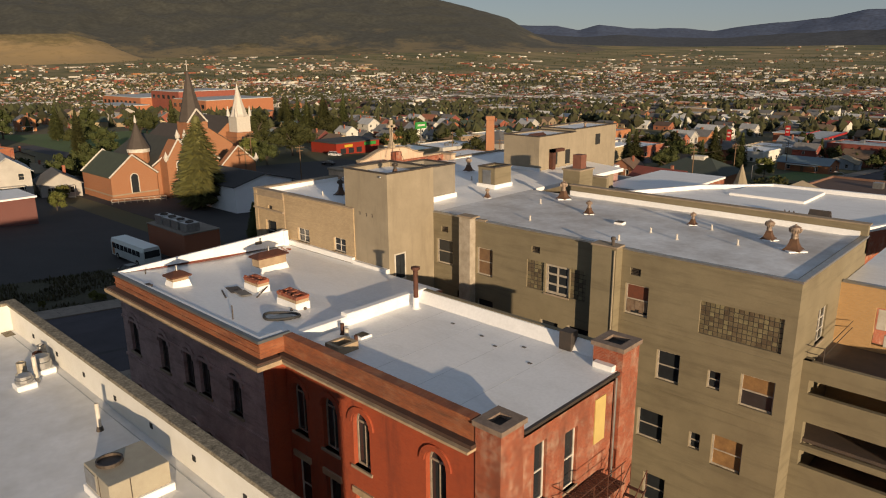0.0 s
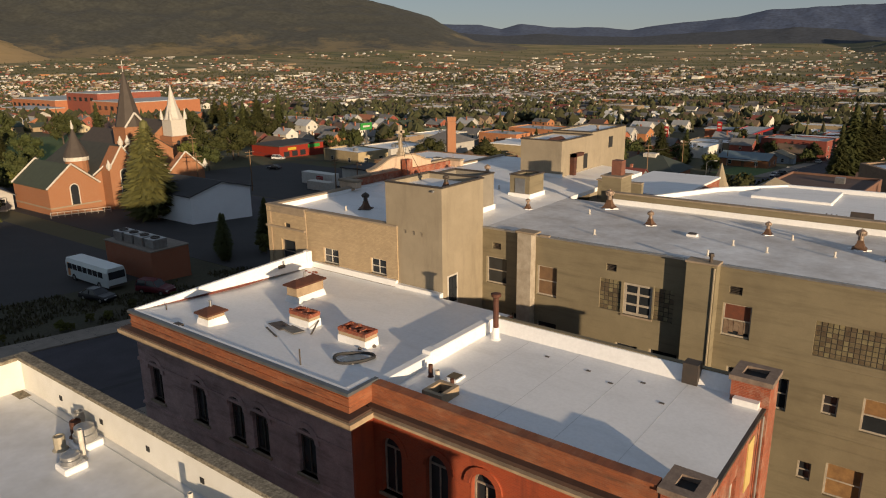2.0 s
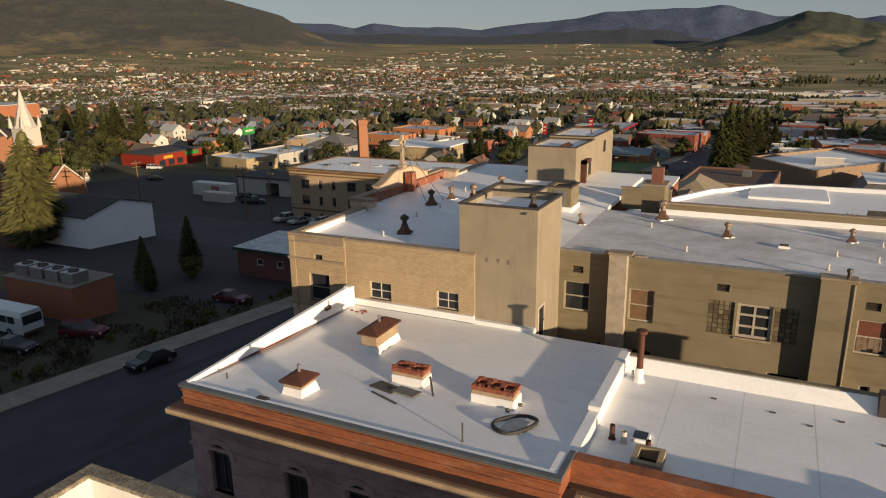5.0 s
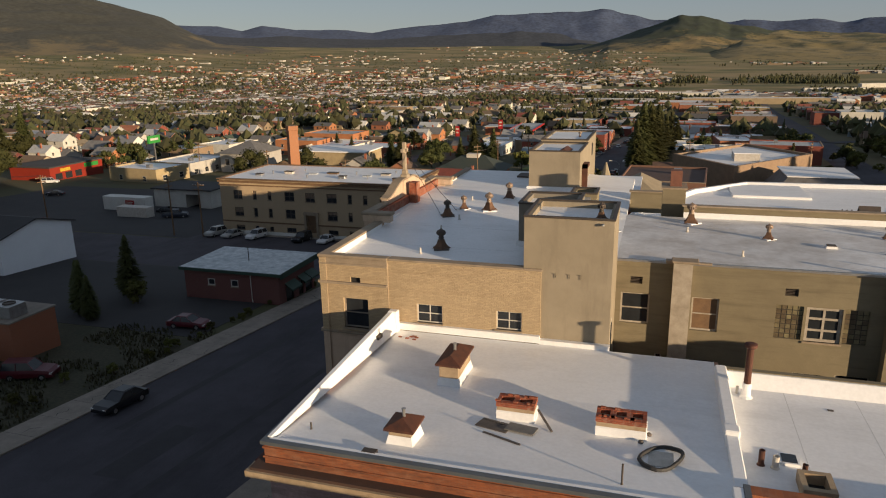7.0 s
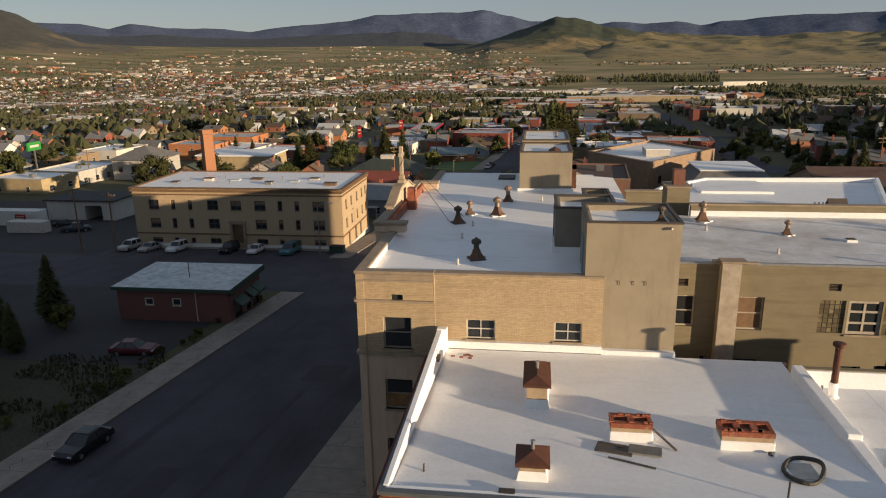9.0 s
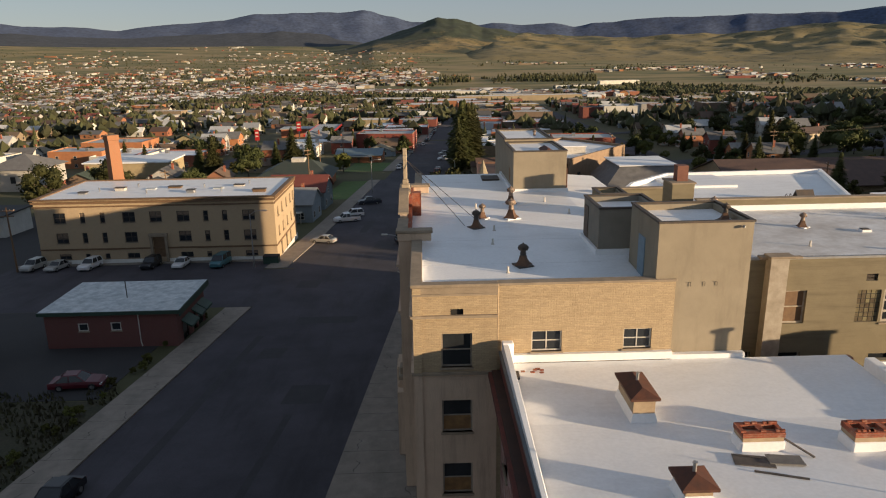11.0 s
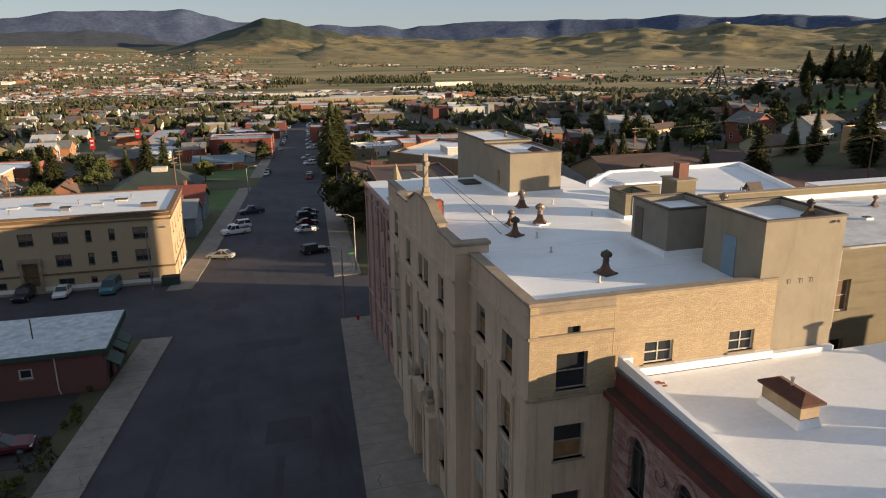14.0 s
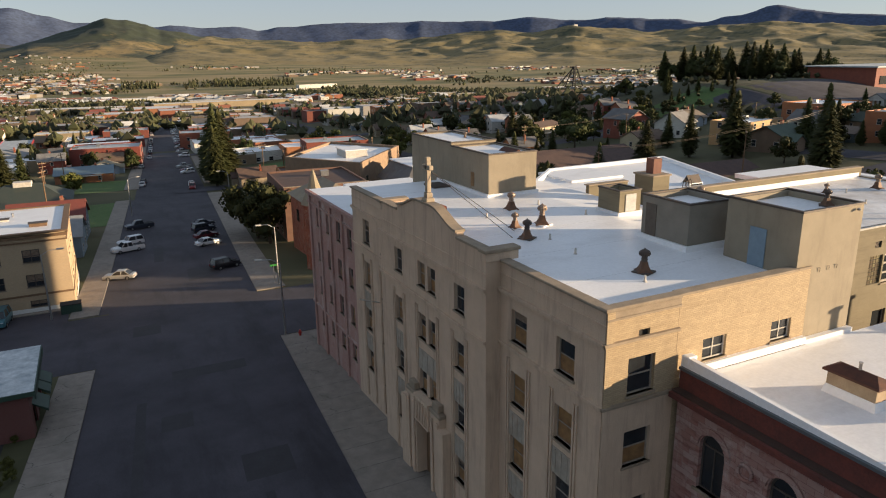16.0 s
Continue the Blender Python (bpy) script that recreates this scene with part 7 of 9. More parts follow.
for x, y, pine, tall in trees_far:
    z = ground(x, y) - 0.3
    wide = tall * (0.22 if pine else 0.42)
    far = x * x + y * y > 1.2e6
    for tier in ((0.1, 1.0, 0.95),) if far else ((0.1, 1.0, 0.55), (0.4, 0.75, 1.0)) if pine else ((0.12, 0.8, 0.7), (0.2, 1.0, 0.95), (0.35, 0.7, 0.8)):
        n = len(V)
        lo, rad, hi = tier
        ox, oy = (0, 0) if pine else (rng.uniform(-0.5, 0.5) * wide, rng.uniform(-0.5, 0.5) * wide)
        for k in range(5):
            a = k * 1.2566 + rng.uniform(-0.4, 0.4)
            q = rad * wide * rng.uniform(0.7, 1.2)
            V.append((x + ox + q * math.cos(a), y + oy + q * math.sin(a), z + tall * (lo if pine else (lo + hi) / 2 + rng.uniform(-0.15, 0.1))))
        V.append((x + ox, y + oy, z + tall * hi))
        V.append((x + ox, y + oy, z + tall * lo * 0.6))
        F.extend((n + k, n + (k + 1) % 5, n + 5) for k in range(5))
        F.extend((n + (k + 1) % 5, n + k, n + 6) for k in range(5))
me = bpy.data.meshes.new("distant_trees")
me.from_pydata(V, [], F)
me.materials.append(mat("far_leaf", (0.03, 0.036, 0.012), (0.056, 0.052, 0.016), scale=8, rough=0.9, random_by="island", bump=0))
tagged(new("distant_trees", me), "scattered dark trees of the valley town", "trees", "", "stuff")

# streets between the blocks
V, F = [], []
for line in range(-12, 12):
    for v0 in range(76, 900, 20):
        u = line * 76
        if line == 0 or not seen_way(*town_at(u, v0)) or busy(*town_at(u, v0), 0):
            continue
        n = len(V)
        for du, dv in ((-5, 0), (5, 0), (5, 20), (-5, 20)):
            x, y = town_at(u + du, v0 + dv)
            V.append((x, y, ground(x, y) + 0.1))
        F.append((n, n + 1, n + 2, n + 3))
for line in range(0, 7):
    for u0 in range(-1000, 700, 20):
        v = 70 + 118 * (line + 1)
        if not seen_way(*town_at(u0, v)) or busy(*town_at(u0, v), 0):
            continue
        n = len(V)
        for du, dv in ((0, -5), (20, -5), (20, 5), (0, 5)):
            x, y = town_at(u0 + du, v + dv)
            V.append((x, y, ground(x, y) + 0.13))
        F.append((n, n + 1, n + 2, n + 3))
me = bpy.data.meshes.new("town_streets")
me.from_pydata(V, [], F)
me.materials.append(asphalt)
tagged(new("town_streets", me), "grey asphalt streets between the town blocks", "road", "", "structure")


# ---- places set by hand below the hospital ----
tyre_black = mat("tyre_black", (0.02, 0.02, 0.02), scale=0.3, rough=0.85)
lamp_glass = mat("lamp_glass", (0.6, 0.6, 0.58), scale=0.3, rough=0.2)
red_lamp = mat("red_lamp", (0.3, 0.02, 0.015), scale=0.3, rough=0.25)


def paint(name, c):
    return mat("paint_" + name, c, tuple(v * 0.85 for v in c), scale=1.5, rough=0.28, metal=0.15, bump=0, spread=0.03)


def loft(bm, sections, mi=0):
    """A body through cross-sections, each a ring of (x, y, z)."""
    rings = [[bm.verts.new(p) for p in s] for s in sections]
    n = len(rings[0])
    for a, b in zip(rings, rings[1:]):
        for k in range(n):
            bm.faces.new((a[k], a[(k + 1) % n], b[(k + 1) % n], b[k])).material_index = mi
    bm.faces.new(rings[0][::-1]).material_index = mi
    bm.faces.new(rings[-1]).material_index = mi
    bmesh.ops.recalc_face_normals(bm, faces=bm.faces)


def car(kind, m, label):
    """A parked car heading +x, with its wheels, glass and lamps."""
    L, W, H, hood, cab0, cab1 = {"sedan": (4.7, 1.8, 1.45, 0.88, -1.75, 0.95), "suv": (4.7, 1.85, 1.75, 1.05, -2.25, 0.85), "pickup": (5.6, 1.95, 1.85, 1.12, -0.7, 1.35), "van": (5.0, 1.95, 1.95, 1.15, -2.4, 1.45)}[kind]
    t = thing("car", (0, 0, 0), label, "car", "parked cars", local=True)
    w = W / 2
    bm = bmesh.new()
    ring = lambda x, top, k=1.0: [(x, -w * k, 0.32), (x, -w * k, top * 0.72), (x, -w * k * 0.93, top), (x, w * k * 0.93, top), (x, w * k, top * 0.72), (x, w * k, 0.32)]
    rear = hood if kind != "sedan" else hood * 0.98
    loft(bm, [ring(-L / 2, rear * 0.78, 0.9), ring(-L / 2 + 0.15, rear * 0.97, 0.97), ring(-L / 4, rear), ring(0, hood), ring(L * 0.25, hood * 0.98), ring(L / 2 - 0.35, hood * 0.9, 0.97), ring(L / 2, hood * 0.68, 0.86)])
    body = part("body", bm, m, t)
    bm = bmesh.new()
    top = lambda x, k, z: [(x, -w * k, z), (x, w * k, z)]
    f, r = (0.75, 0.75) if kind == "sedan" else (0.6, 0.25 if kind != "pickup" else 0.15)
    lo = [(cab0, -w * 0.92, hood - 0.02), (cab1, -w * 0.92, hood - 0.02), (cab1, w * 0.92, hood - 0.02), (cab0, w * 0.92, hood - 0.02)]
    hi = [(cab0 + r, -w * 0.74, H - 0.06), (cab1 - f, -w * 0.74, H - 0.06), (cab1 - f, w * 0.74, H - 0.06), (cab0 + r, w * 0.74, H - 0.06)]
    a, b = [bm.verts.new(p) for p in lo], [bm.verts.new(p) for p in hi]
    bm.faces.new(b)
    for k in range(4):
        bm.faces.new((a[k], a[(k + 1) % 4], b[(k + 1) % 4], b[k]))
    part("glazing", bm, glass, t)
    bm = bmesh.new()
    loft(bm, [[(cab0 + r - 0.05, -w * 0.7, H - 0.07), (cab0 + r - 0.05, w * 0.7, H - 0.07), (cab0 + r, w * 0.6, H - 0.01), (cab0 + r, -w * 0.6, H - 0.01)], [(cab1 - f + 0.05, -w * 0.7, H - 0.07), (cab1 - f + 0.05, w * 0.7, H - 0.07), (cab1 - f, w * 0.6, H), (cab1 - f, -w * 0.6, H)]])
    for s in (-1, 1):
        for p, q in ((0, 0), (1, 1)):
            x0, x1 = (lo[0][0], hi[0][0]) if p == 0 else (lo[1][0], hi[1][0])
            rod(bm, (x0, s * w * 0.93, hood - 0.02), (x1, s * w * 0.75, H - 0.06), 0.045, 5)
        xm = (cab0 + cab1) / 2 - 0.1
        rod(bm, (xm, s * w * 0.94, hood - 0.02), (xm, s * w * 0.755, H - 0.06), 0.05, 5)
    part("roof", bm, m, t)
    if kind == "pickup":
        part("bed", boxes((-L / 2 + 0.12, cab0 - 0.1, -w * 0.8, w * 0.8, hood - 0.02, hood + 0.012)), dark_void, t)
    for s in (-1, 1):
        for x in (-L * 0.29, L * 0.31):
            bm = bmesh.new()
            rod(bm, (x, s * (w - 0.2), 0.33), (x, s * (w + 0.02), 0.33), 0.33, 14)
            wheel = part("wheel", bm, tyre_black, t)
            bm = bmesh.new()
            rod(bm, (x, s * (w - 0.1), 0.33), (x, s * (w + 0.03), 0.33), 0.2, 10)
            part("rim", bm, galvanised, wheel)
        part("headlight", boxes((L / 2 - 0.22, L / 2 - 0.02, s * w * 0.72 - 0.2, s * w * 0.72 + 0.1, hood * 0.6, hood * 0.74)), lamp_glass, t)
        part("tail_light", boxes((-L / 2 - 0.02, -L / 2 + 0.12, s * w * 0.72 - 0.12, s * w * 0.72 + 0.12, hood * 0.6, hood * 0.82)), red_lamp, t)
    return t


def slope_pose(x, y, turn):
    c, s = math.cos(radians(turn)), math.sin(radians(turn))
    dz = ground(x + c * 2, y + s * 2) - ground(x - c * 2, y - s * 2)
    return pose(x, y, ground(x, y) + 0.03, 0, 0, turn) @ pose(0, 0, 0, 0, -math.degrees(math.atan2(dz, 4)), 0)


def park(x, y, turn, kind, color, label):
    c = car(kind, color, label)
    c.matrix_world = slope_pose(x, y, turn)
    return c


black, red, maroon, white, silver, teal, navy = (paint(n, c) for n, c in (("black", (0.015, 0.016, 0.02)), ("red", (0.2, 0.02, 0.02)), ("maroon", (0.1, 0.012, 0.02)), ("white", (0.7, 0.7, 0.7)), ("silver", (0.4, 0.4, 0.38)), ("teal", (0.06, 0.17, 0.2)), ("navy", (0.03, 0.035, 0.05))))
park(-24.2, 7.6, 86 + 180, "sedan", black, "glossy black sedan parked at the kerb")
park(-32.0, 27.0, 5, "sedan", maroon, "dark red sedan parked on the gravel lot")
park(-36.6, 10.2, 20, "suv", maroon, "dark red sport utility parked beside the bus")
park(-38.9, 4.2, 12, "sedan", black, "black sedan parked in shade beside the bus")
for x, y, a, k, c, lb in ((-62.3, 75.6, 265, "suv", silver, "silver sport utility parked before the apartments"), (-58.3, 75.2, 262, "sedan", silver, "silver sedan parked before the apartments"), (-53.2, 75.2, 265, "suv", white, "white sport utility parked before the apartments"),
                          (-43.6, 75.0, 268, "suv", black, "black sport utility parked before the entrance"), (-38.8, 75.0, 270, "sedan", white, "white sedan parked before the apartments"), (-32.6, 74.8, 265, "van", teal, "teal van parked before the apartments"),
                          (-18.6, 91.5, 160, "sedan", silver, "beige sedan parked slantwise at the kerb"), (-16.6, 112.3, 200, "pickup", white, "white pickup parked slantwise at the kerb"), (-15.9, 118.0, 200, "suv", white, "white sport utility parked slantwise"), (-13.4, 134.5, 195, "pickup", navy, "dark pickup parked slantwise at the kerb"),
                          (-3.2, 89.5, 20, "suv", black, "black sport utility parked slantwise"), (-3.0, 109.5, 18, "sedan", white, "white sedan parked slantwise at the kerb"), (-2.4, 116.5, 18, "sedan", maroon, "dark red sedan parked slantwise"), (-1.9, 123.5, 18, "suv", navy, "dark sport utility parked slantwise"), (-1.2, 129.5, 18, "sedan", navy, "dark green sedan parked slantwise"),
                          (4.0, 190, 263, "suv", red, "red sport utility parked down the street"), (4.6, 197, 263, "sedan", white, "white sedan at the far kerb"), (-5.5, 262, 83, "sedan", silver, "silver sedan parked down the street"),
                          (-60, 84 + 20, 10, "sedan", black, "black sedan behind the apartments"), (-84, 92, 30, "pickup", navy, "dark pickup parked by the garage"), (-90, 97, 20, "sedan", black, "dark sedan parked by the garage"), (-160, 132, 25, "suv", white, "white sport utility before the red store"), (-138, 112, 200, "sedan", black, "black sedan on the side street")):
    park(x, y, a, k, c, lb)

# bus
bus = thing("bus", (0, 0, 0), "old white city bus with dark windows parked in the yard", "bus", local=True)
bm = bmesh.new()
sec = lambda x, k: [(x, -1.25 * k, 0.45), (x, -1.25 * k, 2.3), (x, -1.05 * k, 2.85), (x, 1.05 * k, 2.85), (x, 1.25 * k, 2.3), (x, 1.25 * k, 0.45)]
loft(bm, [sec(-5.2, 0.94), sec(-5.0, 1), sec(4.8, 1), sec(5.1, 0.95)])
bus_body = part("body", bm, paint("bus_white", (0.6, 0.66, 0.66)), bus)
for s in (-1, 1):
    for k in range(7):
        part("window", boxes((-4.5 + k * 1.25, -3.45 + k * 1.25, s * 1.24 - 0.03, s * 1.24 + 0.03, 1.55, 2.3)), glass, bus)
    part("stripe", boxes((-4.6, -4.0, s * 1.255 - 0.012, s * 1.255 + 0.012, 0.6, 2.35)), paint("orange", (0.5, 0.2, 0.05)), bus)
    for x in (-3.2, 3.0):
        bm = bmesh.new()
        rod(bm, (x, s * 1.0, 0.48), (x, s * 1.28, 0.48), 0.48, 14)
        wheel = part("wheel", bm, tyre_black, bus)
        bm = bmesh.new()
        rod(bm, (x, s * 1.1, 0.48), (x, s * 1.29, 0.48), 0.25, 10)
        part("rim", bm, galvanised, wheel)
part("windscreen", boxes((5.02, 5.12, -1.05, 1.05, 1.45, 2.4)), glass, bus)
part("bumper", boxes((5.05, 5.22, -1.15, 1.15, 0.45, 0.7)), dark_metal, bus)
bus.matrix_world = slope_pose(-46.4, 7.9, 1)

# apartment block
GY = -6.2
apt = thing("apartment_building", (-43, 87, GY), "tan brick apartment block of three storeys with dark-framed windows", "building")
AW = [(0.10, 1.9), (0.195, 0.8), (0.278, 0.8), (0.388, 2.0), (0.5, 1.9), (0.615, 2.0), (0.71, 0.8), (0.79, 0.8), (0.89, 2.0)]
holes = []
for f, w in AW:
    u = -62.3 + 38 * f
    holes += [(u - w / 2, u + w / 2, 0.7, 2.4)]
    if abs(f - 0.5) > 0.01:
        holes += [(u - w / 2, u + w / 2, -2.6, -0.9), (u - w / 2, u + w / 2, -5.3, -4.4)]
door = (-44.2, -42.2, -5.2, -1.7)
apt_brick = masonry("apartment_brick", (0.46, 0.34, 0.21), (0.38, 0.28, 0.17), (0.36, 0.29, 0.21))
bm = bmesh.new()
wall(bm, "-y", 78.5, -62.3, -24.3, -9, 4.4, 0.4, holes + [door])
part("front_wall", bm, apt_brick, apt)
side = [(u - 0.5, u + 0.5, z, z + 1.6) for u in (81.2, 84.6, 88.4, 92.0, 94.8) for z in (0.75, -2.5)] + [(u - 0.6, u + 0.6, -6.0, -3.8) for u in (82.5, 87, 90.5)]
bm = bmesh.new()
wall(bm, "+x", -24.3, 78.9, 96.5, -9, 4.4, 0.4, side)
part("side_wall", bm, apt_brick, apt)
# room darkness behind the panes, painted as black sheets
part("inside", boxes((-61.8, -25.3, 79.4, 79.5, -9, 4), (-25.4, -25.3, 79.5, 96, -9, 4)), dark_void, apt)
part("back_wall", boxes((-62.3, -61.9, 78.9, 96.5, -9, 4.4), (-61.9, -24.7, 96.1, 96.5, -9, 4.4)), apt_brick, apt)
part("roof", boxes((-61.9, -24.7, 78.9, 96.1, 4.0, 4.45)), white_roof, apt)
part("cornice", boxes((-62.6, -24.0, 78.2, 78.5, 3.9, 4.25), (-62.5, -24.1, 78.35, 78.5, 3.3, 3.5), (-24.3, -24.0, 78.5, 96.6, 3.9, 4.25), (-24.3, -24.15, 78.5, 96.6, 3.3, 3.5)), wood_brown, apt)
part("coping", boxes((-62.7, -23.9, 78.1, 78.9, 4.45, 4.62), (-24.7, -23.9, 78.9, 96.6, 4.45, 4.62), (-62.7, -61.9, 78.9, 96.6, 4.45, 4.62), (-61.9, -24.7, 96.1, 96.6, 4.45, 4.62)), wood_brown, apt)
part("plinth", boxes((-62.35, -44.3, 78.42, 78.5, -9, -5.4), (-42.1, -24.25, 78.42, 78.5, -9, -5.4), (-24.3, -24.22, 78.45, 96.5, -9, -6.1)), cream, apt)
part("belt", boxes((-62.4, -24.2, 78.38, 78.5, -3.75, -3.5), (-24.3, -24.2, 78.5, 96.5, -3.75, -3.5)), wood_brown, apt)
for h in holes:
    window(apt, "-y", 78.5, h, deep=0.15, cols=2 if h[1] - h[0] > 1.2 else 1, rows=2 if h[2] > -4 else 1, sash=dark_metal, bar=0.09, blind=pick.choice((0, 0, 0.4, 0.6)))
for h in side:
    window(apt, "+x", -24.3, h, deep=0.15, rows=2, sash=dark_metal, bar=0.08)
part("entrance", boxes((-44.6, -44.2, 78.1, 78.5, -6, -1.6), (-42.2, -41.8, 78.1, 78.5, -6, -1.6), (-44.7, -41.7, 78.0, 78.5, -1.7, -1.2)), coping, apt)
part("entrance_door", boxes((-44.2, -42.2, 78.75, 78.85, -5.6, -1.7)), wood_brown, apt)
for x, y, h in ((-55, 86, 0.5), (-50, 90, 0.4), (-46, 83, 0.45), (-38, 88, 0.5), (-34, 84, 0.6), (-31, 91, 0.4)):
    bm = bmesh.new()
    lathe(bm, x, y, ((0.16, 4.43), (0.12, 4.5), (0.12, 4.45 + h), (0.2, 4.47 + h), (0.2, 4.55 + h)), 8)
    part("roof_pipe", bm, galvanised, apt)
for x, y in ((-47.5, 86.5), (-36, 86)):
    part("roof_scuttle", boxes((x, x + 1.6, y, y + 1.1, 4.45, 4.62)), grey_roof, apt)

for k, (x, y) in enumerate(((-57.5, 83.5), (-52.5, 86), (-44, 87.5), (-39.5, 83), (-33, 88), (-28.5, 82.5))):
    unit = part("roof_curb", bevelled(boxes((x, x + 1.3 + k % 3 * 0.4, y, y + 1.0, 4.45, 4.7 + k % 2 * 0.2)), 0.05), (galvanised, wood_white, wood_brown)[k % 3], apt)
    part("curb_cap", boxes((x - 0.1, x + 1.4 + k % 3 * 0.4, y - 0.1, y + 1.1, 4.7 + k % 2 * 0.2, 4.78 + k % 2 * 0.2)), dark_metal, unit)
# low brick store on the corner
store = thing("corner_store", (-33, 42, -4), "low dark brick store with a patched grey roof", "store")
store_brick = masonry("store_brick", (0.16, 0.055, 0.045), (0.12, 0.045, 0.04), (0.2, 0.12, 0.1))
sh = [(-36.8, -35.7, -1.5, -0.6), (-33.4, -32.3, -1.5, -0.55)]
bm = bmesh.new()
wall(bm, "-y", 37.6, -40.2, -26.5, -7, 0.55, 0.3, sh)
part("side_wall", bm, store_brick, store)
fr = [(39.2, 41.2, -4.0, -1.6), (42.5, 43.7, -4.8, -1.8), (44.3, 46.2, -4.0, -1.6)]
bm = bmesh.new()
wall(bm, "+x", -26.5, 37.9, 47, -7, 0.55, 0.3, fr)
part("front_wall", bm, store_brick, store)
part("back_wall", boxes((-40.2, -39.9, 37.9, 47, -7, 0.55), (-39.9, -26.8, 46.7, 47, -7, 0.55)), store_brick, store)
# black sheets stand in for the store's shaded interior
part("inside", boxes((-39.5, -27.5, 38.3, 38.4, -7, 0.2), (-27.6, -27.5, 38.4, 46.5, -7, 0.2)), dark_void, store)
for h in sh:
    window(store, "-y", 37.6, h, deep=0.05, cols=1, rows=1, bar=0.1)
for h in fr:
    window(store, "+x", -26.5, h, deep=0.1, rows=1, sash=dark_metal)
part("roof", boxes((-40.6, -26.0, 37.2, 47.4, 0.55, 0.78)), mat("patched_roof", (0.27, 0.31, 0.33), (0.62, 0.64, 0.64), scale=0.9, amount=0.5, rough=0.6, grain=2), store, "grey roof with white patches")
green_trim = mat("green_trim", (0.02, 0.05, 0.035), (0.03, 0.06, 0.04), scale=1, rough=0.6)
part("fascia", boxes((-40.65, -25.95, 37.12, 37.2, 0.4, 0.8), (-26.0, -25.9, 37.2, 47.4, 0.1, 0.8)), green_trim, store)
bm = bmesh.new()
for y0, y1 in ((39.0, 41.5), (42.3, 44.0), (44.2, 46.4)):
    v = [bm.verts.new(p) for p in ((-26.5, y0, -1.0), (-25.4, y0, -1.7), (-25.4, y1, -1.7), (-26.5, y1, -1.0), (-26.5, y0, -1.12), (-25.4, y0, -1.95), (-25.4, y1, -1.95), (-26.5, y1, -1.12))]
    for q in ((0, 1, 2, 3), (7, 6, 5, 4), (0, 4, 5, 1), (1, 5, 6, 2), (2, 6, 7, 3)):
        bm.faces.new([v[k] for k in q])
part("awning", bm, green_trim, store)
bm = bmesh.new()
rod(bm, (-30.4, 37.5, 0.4), (-30.4, 37.5, -2.8), 0.06, 6)
rod(bm, (-30.4, 37.5, -2.8), (-30.2, 37.3, -3.2), 0.06, 6)
part("downpipe", bm, wood_white, store)
bm = bmesh.new()
rod(bm, (-33.0, 41.5, 0.75), (-33.0, 41.5, 2.7), 0.06, 6)
part("roof_pipe", bm, dark_metal, store)

# white-walled shed, brick plant room with coolers
shed = thing("shed", (-81, 46, -4.5), "big white-walled shed with a dark low roof", "shed")
bm = bmesh.new()
gable_wall(bm, -90, -73.2, 39.5, 53, -8, 1.6, 1.8, "x")
part("wall", bm, mat("shed_white", (0.82, 0.84, 0.86), (0.74, 0.76, 0.78), scale=3, rough=0.7), shed)
bm = bmesh.new()
gable(bm, -90, -73.2, 39.5, 53, 1.75, 1.8, 0.5, "x")
part("roof", bm, mat("tar_roof", (0.05, 0.048, 0.05), (0.035, 0.035, 0.035), scale=2, rough=0.85), shed)
plant = thing("plant_room", (-46, 15, -2), "low orange brick plant room with coolers on its roof", "building")
part("wall", boxes((-52.5, -41, 12.6, 18, -5, 2.2)), masonry("orange_plant", (0.33, 0.11, 0.05), (0.27, 0.09, 0.045), (0.3, 0.17, 0.11)), plant)
part("roof", boxes((-52.6, -40.9, 12.5, 18.1, 2.2, 2.35)), concrete, plant)
for k in range(4):
    x = -51.5 + k * 2.6
    u = part("cooler", bevelled(boxes((x, x + 2.1, 13.4, 15.4, 2.35, 3.6)), 0.04), galvanised, plant, "grey metal rooftop cooler")
    bm = bmesh.new()
    lathe(bm, x + 1.05, 14.4, ((0.6, 3.6), (0.6, 3.72), (0.5, 3.72), (0.5, 3.62)), 14)
    part("fan", bm, dark_metal, u)

# churches
church_brick = masonry("church_brick", (0.33, 0.14, 0.065), (0.27, 0.11, 0.05), (0.3, 0.2, 0.12))
green_slate = mat("green_slate", (0.055, 0.07, 0.045), (0.04, 0.05, 0.035), scale=1.2, rough=0.8)
brown_slate = mat("brown_slate", (0.07, 0.055, 0.045), (0.05, 0.04, 0.033), scale=1.2, rough=0.8)


def raked(bm, x, y0, y1, z, rise, t=0.35, out=0.12):
    m = (y0 + y1) / 2
    for a, za, b, zb in ((y0 - 0.3, z, m, z + rise + 0.2), (y1 + 0.3, z, m, z + rise + 0.2)):
        rod(bm, (x, a, za), (x, b, zb), t / 2, 6)


